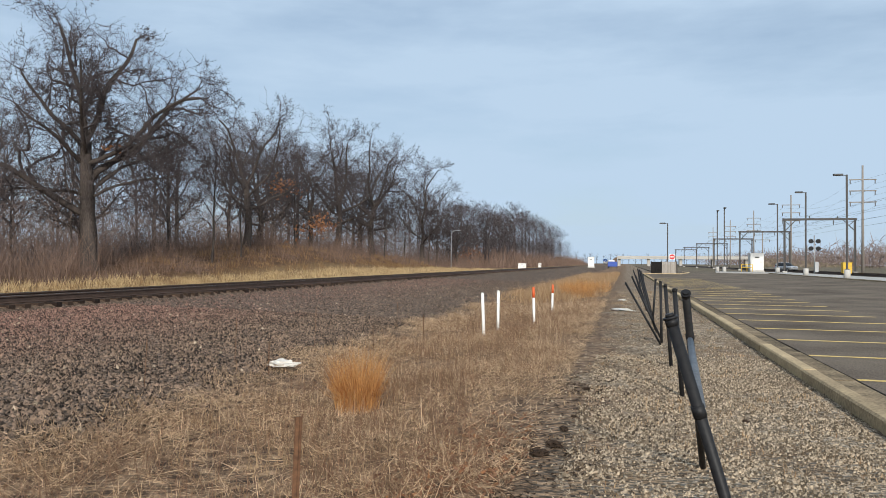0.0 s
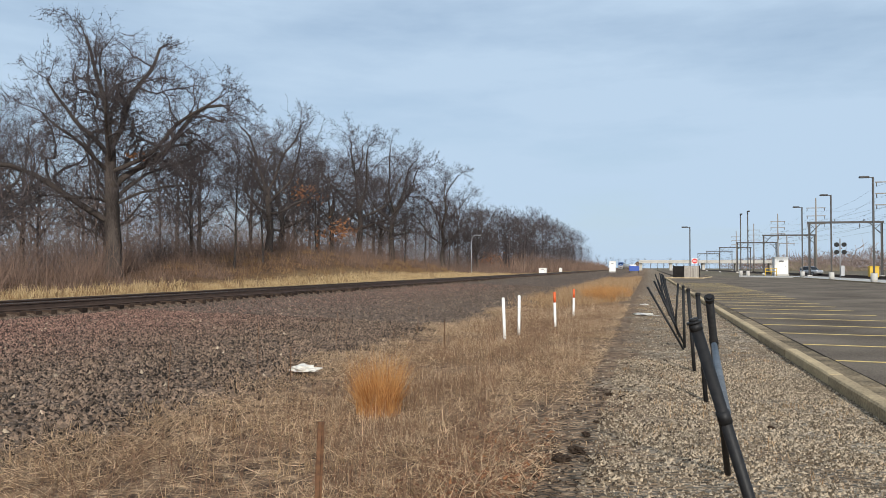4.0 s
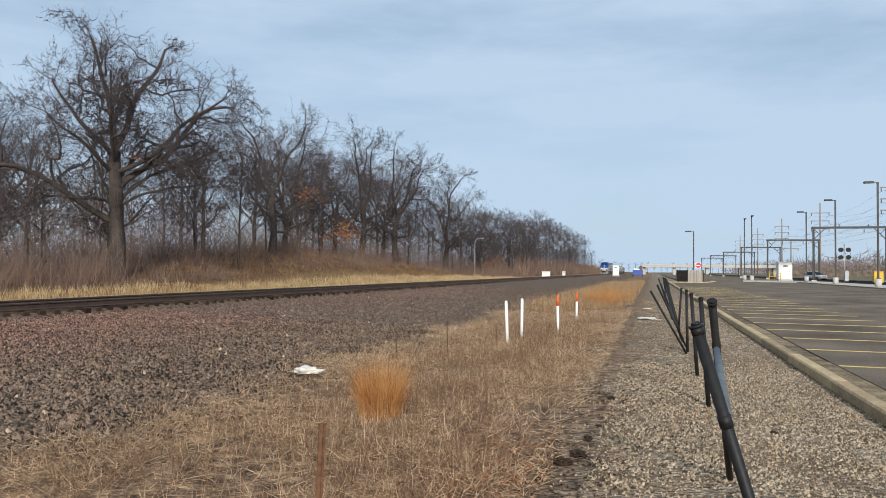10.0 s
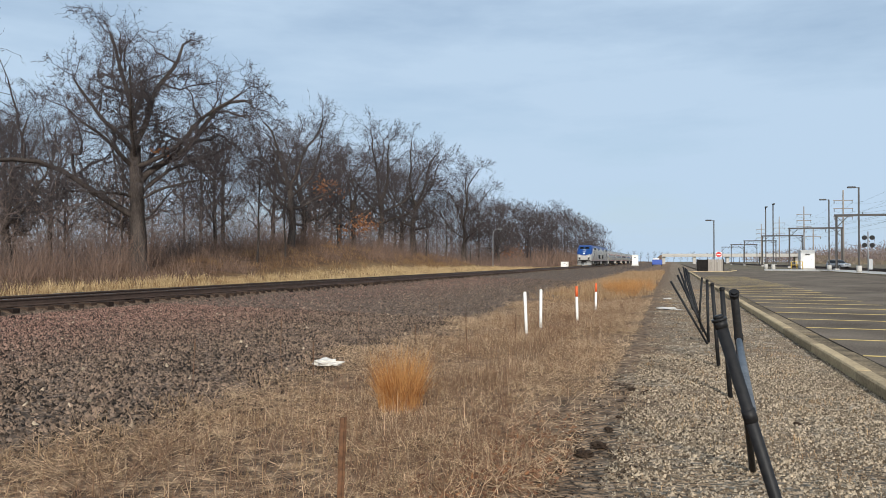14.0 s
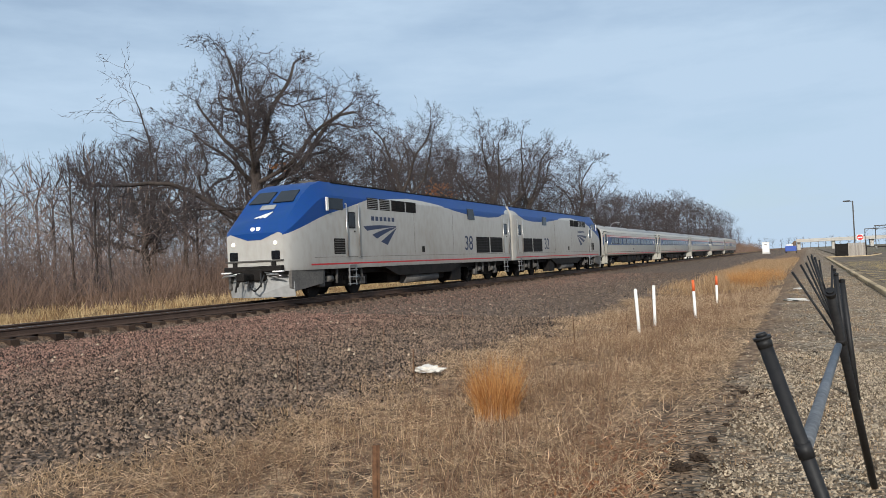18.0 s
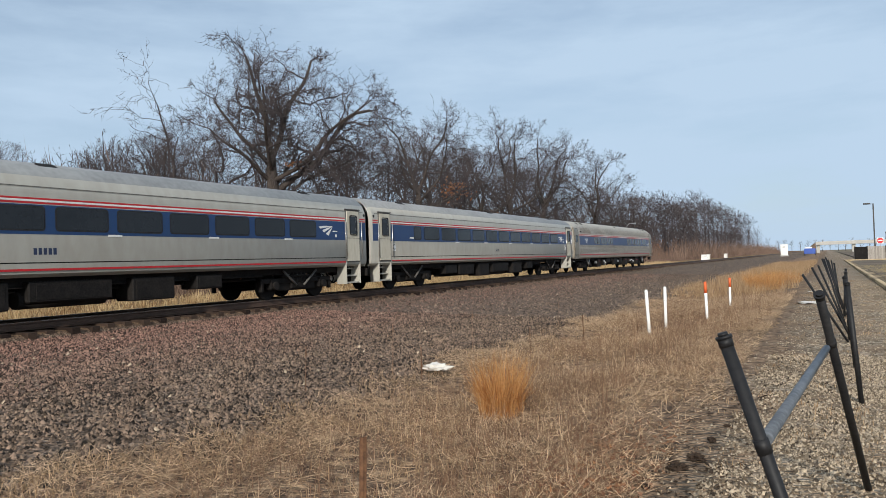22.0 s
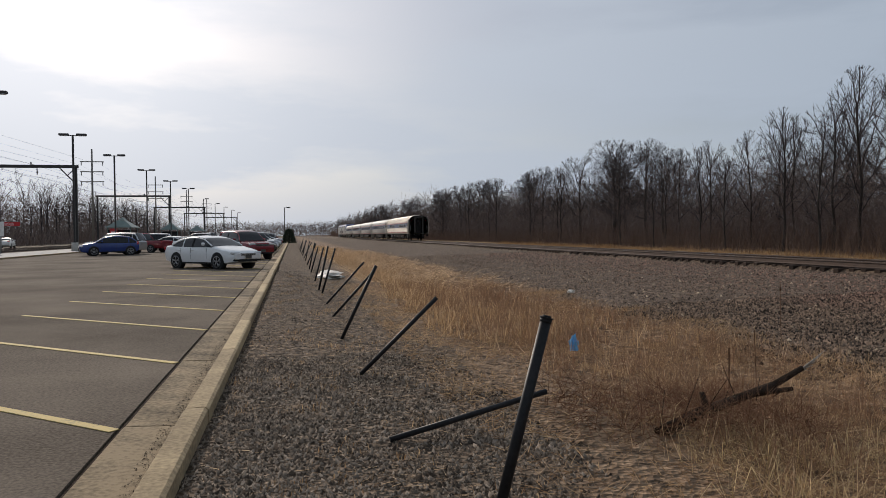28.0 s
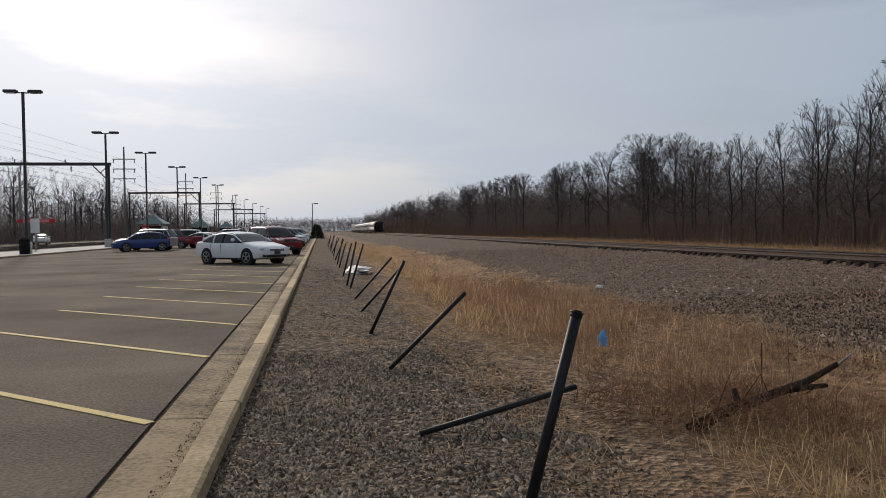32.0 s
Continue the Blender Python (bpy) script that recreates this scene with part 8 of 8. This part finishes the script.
def smooth_line(xs, ys, at):
    """Values at the given places on a smooth curve through the points."""
    xs, ys, at = np.array(xs, float), np.array(ys, float), np.array(at, float)
    step = np.diff(ys) / np.diff(xs)
    slope = np.concatenate([step[:1], np.zeros(len(xs) - 2), step[-1:]])
    for i in range(1, len(xs) - 1):                 # harmonic mean: no overshoot
        if step[i - 1] * step[i] > 0:
            slope[i] = 2 * step[i - 1] * step[i] / (step[i - 1] + step[i])
    i = np.clip(np.searchsorted(xs, at) - 1, 0, len(xs) - 2)
    h = xs[i + 1] - xs[i]
    t = (at - xs[i]) / h
    return (ys[i] * (1 + 2 * t) * (1 - t) ** 2 + ys[i + 1] * t * t * (3 - 2 * t) + h * slope[i] * t * (1 - t) ** 2 + h * slope[i + 1] * t * t * (t - 1))


def make_car(spec, paint, label, name="car"):
    """A parked car; nose at y = 0, tail at y = length."""
    c = thing(name, label, "car", "parked cars")
    W2, L, st = spec["w"], spec["len"], spec["st"]
    sy = [r[0] for r in st]
    ys = np.unique(np.concatenate([np.linspace(0, 0.3, 5), np.linspace(0.3, L - 0.3, 24), np.linspace(L - 0.3, L, 5)]))
    low, top = smooth_line(sy, [r[1] for r in st], ys), smooth_line(sy, [r[2] for r in st], ys)
    width = lambda y: W2 * (0.99 - 0.21 * abs(2 * y / L - 1) ** 7)
    body = []
    for y, zb, zt in zip(ys, low, top):
        w, h = width(y), zt - zb
        half = [(w * 0.84, zb), (w * 0.96, zb + 0.07 * h), (w * 1.0, zb + 0.28 * h), (w * 1.0, zb + 0.58 * h), (w * 0.985, zb + 0.76 * h), (w * 0.95, zb + 0.90 * h), (w * 0.86, zt - 0.012), (w * 0.45, zt + 0.012), (0.0, zt + 0.02)]
        body.append([(-a, y, b) for a, b in half] + [(a, y, b) for a, b in reversed(half[:-1])])
    part("body", loft(body), paint, c, smooth=True)
    cab = [r for r in st if r[3]]
    roof_at = [r[3] for r in cab]
    high = max(roof_at)
    cy = np.linspace(cab[0][0], cab[-1][0], 22)
    roof, belt = smooth_line([r[0] for r in cab], roof_at, cy), np.interp(cy, ys, top)
    rings = []
    for y, zr, zt in zip(cy, roof, belt):
        t = min(1.0, max(0.0, (zr - zt) / 0.45))
        w = width(y)
        wr = w * (0.92 - 0.19 * t)
        half = [(w * 0.93, zt - 0.05), (w * 0.915 - 0.04 * t * w, zt + 0.25 * (zr - zt)), (wr, zr - 0.085 * t), (wr * 0.95, zr - 0.03 * t), (wr * 0.80, zr), (0.0, zr + 0.02 * t)]
        rings.append([(-a, y, b) for a, b in half] + [(a, y, b) for a, b in reversed(half[:-1])])
    bm = loft(rings)
    for f in bm.faces:
        m = f.calc_center_median()
        f.material_index = 1 if m.z > high - 0.10 and f.normal.z > 0.55 else 0
    part("cabin", bm, [M["dark_glass"], paint], c, "dark glazing under a painted roof", smooth=True)
    n = len(rings)
    first = next(i for i in range(n) if roof[i] > high - 0.11)
    last = n - 1 - next(i for i in range(n) if roof[n - 1 - i] > high - 0.11)
    for i in (2, 8):
        part("roof_rail", sweep([r[i] for r in rings[first:last + 1]], 0.030), paint, c)
        for name_, ends in (("windscreen_pillar", range(0, first)), ("rear_pillar", range(last, n - 1))):
            part(name_, sweep([rings[k][i] for k in (*ends, ends[-1] + 1)], 0.032 if name_[0] == "w" else 0.055), paint, c)
    for i, j in ((0, 2), (10, 8)):
        for k in ((first + last) // 2, last - 1):
            part("window_pillar", sweep([rings[k][i], rings[k][i + (1 if i == 0 else -1)], rings[k][j]], 0.034), M["rubber"] if k != last - 1 else paint, c)
    front = 0.95 if L < 5 else 1.0
    for y in (front, front + spec["wb"]):
        for s in (1, -1):
            part("wheel_arch", T((s * (W2 - 0.24), y, 0.35), (s * (W2 - 0.002), y, 0.35), 0.385, n=28), M["rubber"], c)
            tyre = T((s * (W2 - 0.21), y, 0.33), (s * (W2 - 0.02), y, 0.33), 0.33, n=28)
            tube(tyre, (s * (W2 - 0.02), y, 0.33), (s * (W2 + 0.008), y, 0.33), 0.325, 0.29, n=28)
            wh = part("wheel", tyre, M["rubber"], c)
            # dark steel paints the shadow behind the spokes
            part("rim", T((s * (W2 - 0.05), y, 0.33), (s * (W2 + 0.012), y, 0.33), 0.235, n=24), M["dark_steel"], wh, "wheel dish coloured dark as if in shadow")
            sp = T((s * (W2 + 0.0), y, 0.33), (s * (W2 + 0.024), y, 0.33), 0.06, n=12)
            for q in range(5):
                a = q * 2 * math.pi / 5 + 0.3
                for d in (-0.16, 0.16):
                    tube(sp, (s * (W2 + 0.014), y + math.cos(a) * 0.05, 0.33 + math.sin(a) * 0.05), (s * (W2 + 0.014), y + math.cos(a + d) * 0.225, 0.33 + math.sin(a + d) * 0.225), 0.016, n=5)
            hoop = [(math.cos(q * math.pi / 9), math.sin(q * math.pi / 9)) for q in range(19)]
            for (a0, b0), (a1, b1) in zip(hoop, hoop[1:]):
                tube(sp, (s * (W2 + 0.012), y + a0 * 0.232, 0.33 + b0 * 0.232), (s * (W2 + 0.012), y + a1 * 0.232, 0.33 + b1 * 0.232), 0.014, n=5)
            part("spokes", sp, M["alloy"], wh, "five-spoke alloy wheel face")
    zf = st[1][2]
    for s in (1, -1):
        part("headlight", B((s * W2 * 0.66, 0.14, zf - 0.07), (0.40, 0.22, 0.12), 0.045), M["lamp_lens"], c)
        part("fog_lamp", B((s * W2 * 0.68, 0.07, 0.40), (0.24, 0.10, 0.08), 0.02), M["rubber"], c)
        part("tail_lamp", B((s * W2 * 0.68, L - 0.10, st[-2][2] - 0.12), (0.34, 0.14, 0.15), 0.03), M["stripe_red"], c)
        part("mirror", B((s * (W2 + 0.06), cab[0][0] + 0.42, cab[0][2] + 0.10), (0.20, 0.11, 0.13), 0.045), paint, c)
        for y in (cab[1][0] + 0.45, cab[1][0] + 1.35):
            part("door_handle", B((s * (W2 * 0.985), y, cab[0][2] - 0.17), (0.035, 0.17, 0.03), 0.008), paint, c)
        for y in (cab[0][0] + 0.30, (cab[0][0] + cab[-1][0]) / 2, cab[-2][0] + 0.05):
            part("door_gap", B((s * (W2 * 0.985), y, 0.68), (0.012, 0.012, 0.46)), M["rubber"], c)
        part("sill_trim", B((s * (W2 * 0.965), front + spec["wb"] / 2, st[3][1] + 0.05), (0.03, spec["wb"] - 0.8, 0.06), 0.01), M["rubber"], c)
    part("grille", B((0, 0.05, zf - 0.13), (W2 * 0.92, 0.10, 0.12), 0.02), M["rubber"], c)
    for k in range(3):
        part("grille_bar", B((0, 0.0, zf - 0.17 + 0.04 * k), (W2 * 0.90, 0.015, 0.010)), M["alloy"], c, "bright grille bar")
    part("lower_grille", B((0, 0.04, 0.38), (W2 * 1.1, 0.10, 0.10), 0.02), M["rubber"], c)
    part("plate", B((0, -0.02, 0.53), (0.32, 0.02, 0.15), 0.004), M["grime_grey"], c)
    if spec is PICKUP:
        part("cargo_bed", B((0, 4.33, 1.10), (W2 * 1.6, 1.9, 0.04)), M["rubber"], c)
    return c


def park(ob, x, y, turn):
    ob.matrix_basis = pose(x, y, 0.03, 0, 0, turn)
    return ob


# turn 90: nose towards +X side is at the given place, body runs to -X; -90 the other way round
sedan = park(make_car(SEDAN, M["car_white"], "white four-door saloon parked across the stalls"), 3.3, -31.9, -136)
suv = park(make_car(SUV, M["car_red"], "dark red sport-utility car parked nose to the kerb"), 3.15, -44.3, -150)
park(make_car(HATCH, M["car_blue"], "blue hatchback parked beside the platform strip"), 17.4, -60.0, 110)
pickup = park(make_car(PICKUP, M["car_red"], "dark red pickup truck parked in the lot", "pickup_truck"), 17.2, -71.6, 63)
silver = park(make_car(SUV, M["car_silver"], "silver sport-utility car parked in the lot"), 18.0, -65.0, 75)
dark = park(make_car(SEDAN, M["car_black"], "dark saloon parked nose to the kerb"), 3.3, -58.0, -145)
for src, x, y, a in ((silver, 3.3, -62.4, -145), (sedan, 3.2, -66.6, -145), (silver, 3.3, -71.5, -145), (dark, 3.3, -76.5, -145), (sedan, 3.2, -82, -145), (silver, 3.3, -91, -145), (suv, 3.3, -100, -145), (dark, 3.3, -109, -145),
                     (sedan, 15.5, -79, 60), (dark, 14.5, -84, 60), (silver, 14.0, -89, 60), (sedan, 13.5, -95, 60), (silver, 19.5, -88, 90), (dark, 19.5, -98, 90), (sedan, 42.0, -118, 10), (dark, 45, -96, 8), (silver, 31.5, 155, 30)):
    copy_thing(src, pose(x, y, 0.03, 0, 0, a))


# ---------------------------------------------------------------- platform furniture to the south
def shelter(x, y):
    s = thing("platform_shelter", "small glazed platform shelter with a pale green hipped roof", "shelter", "platform shelters", at=pose(x, y, 0.13))
    for px in (-1.45, 1.45):
        for py in (-2.2, 2.2):
            part("post", B((px, py, 1.3), (0.12, 0.12, 2.6)), M["green_roof"], s)
    part("roof", loft([[(-1.75, -2.6, 2.6), (1.75, -2.6, 2.6), (1.75, 2.6, 2.6), (-1.75, 2.6, 2.6)], [(-0.5, -1.0, 3.5), (0.5, -1.0, 3.5), (0.5, 1.0, 3.5), (-0.5, 1.0, 3.5)]]), M["green_roof"], s)
    part("lantern", loft([[(-0.5, -1.0, 3.55), (0.5, -1.0, 3.55), (0.5, 1.0, 3.55), (-0.5, 1.0, 3.55)], [(-0.05, -0.1, 4.0), (0.05, -0.1, 4.0), (0.05, 0.1, 4.0), (-0.05, 0.1, 4.0)]]), M["green_roof"], s)
    for px in (-1.45, 1.45):
        part("pane", B((px, 0, 1.35), (0.02, 4.2, 1.8)), M["dark_glass"], s)
    part("pane", B((0, 2.2, 1.35), (2.8, 0.02, 1.8)), M["dark_glass"], s)


shelter(24.3, -108)
shelter(24.3, -150)
shelter(24.3, -190)


def litter_bin(x, y):
    b = thing("litter_bin", "dark round litter bin on the concrete strip", "bin", "litter bins", at=pose(x, y, 0.13))
    part("drum", T((0, 0, 0), (0, 0, 0.95), 0.32, 0.34, n=16), M["dark_steel"], b)
    part("lid", T((0, 0, 0.95), (0, 0, 1.15), 0.36, 0.20, n=16), M["rubber"], b)


litter_bin(21.5, -54.0)


def notice(x, y, w, h, z, material, label):
    n = thing("notice_sign", label, "sign", "platform signs", at=pose(x, y, 0.0))
    part("post", T((0, 0, 0), (0, 0, z + h / 2), 0.05, n=8), M["galv"], n)
    part("panel", B((0, 0.06, z), (w, 0.04, h), 0.01), material, n)
    for k in range(3):
        part("lettering_bar", B((0, 0.085, z + h * (0.25 - 0.25 * k)), (w * 0.7, 0.006, h * 0.09)), M["white"], n)


notice(27.0, -72, 3.2, 0.35, 2.7, M["sign_red"], "long red platform sign with white bars")
notice(25.0, -66, 0.7, 1.2, 2.2, M["white"], "white platform notice board")
notice(24.6, -104, 0.9, 1.9, 1.6, M["sign_red"], "red and white ticket notice board")

# one dark evergreen at the end of the kerb
fir = thing("evergreen_shrub", "dark conical evergreen at the far end of the verge", "tree", at=pose(1.95, -132, 0))
part("trunk", T((0, 0, -0.2), (0, 0, 3.0), 0.14, 0.05, n=8), M["bark"], fir)
n = 2600
hh = rr.uniform(0.1, 2.5, n)
aa = rr.uniform(0, 2 * math.pi, n)
rad = np.sqrt(np.maximum(2.6 - hh, 0.05)) * 0.8 * np.sqrt(rr.uniform(0.1, 1, n))
p0 = np.stack([np.cos(aa) * rad, np.sin(aa) * rad, hh], -1)
p1 = p0 + np.stack([np.cos(aa) * 0.22, np.sin(aa) * 0.22, rr.uniform(-0.1, 0.2, n)], -1)
v, f = tubes_of(np.concatenate([p0, p1, np.full((n, 1), 0.05), np.full((n, 1), 0.01), np.zeros((n, 1))], 1), 3, tip=True)
cr = arrays("crown", v, f, M["evergreen"])
cr.parent = fir


motions()
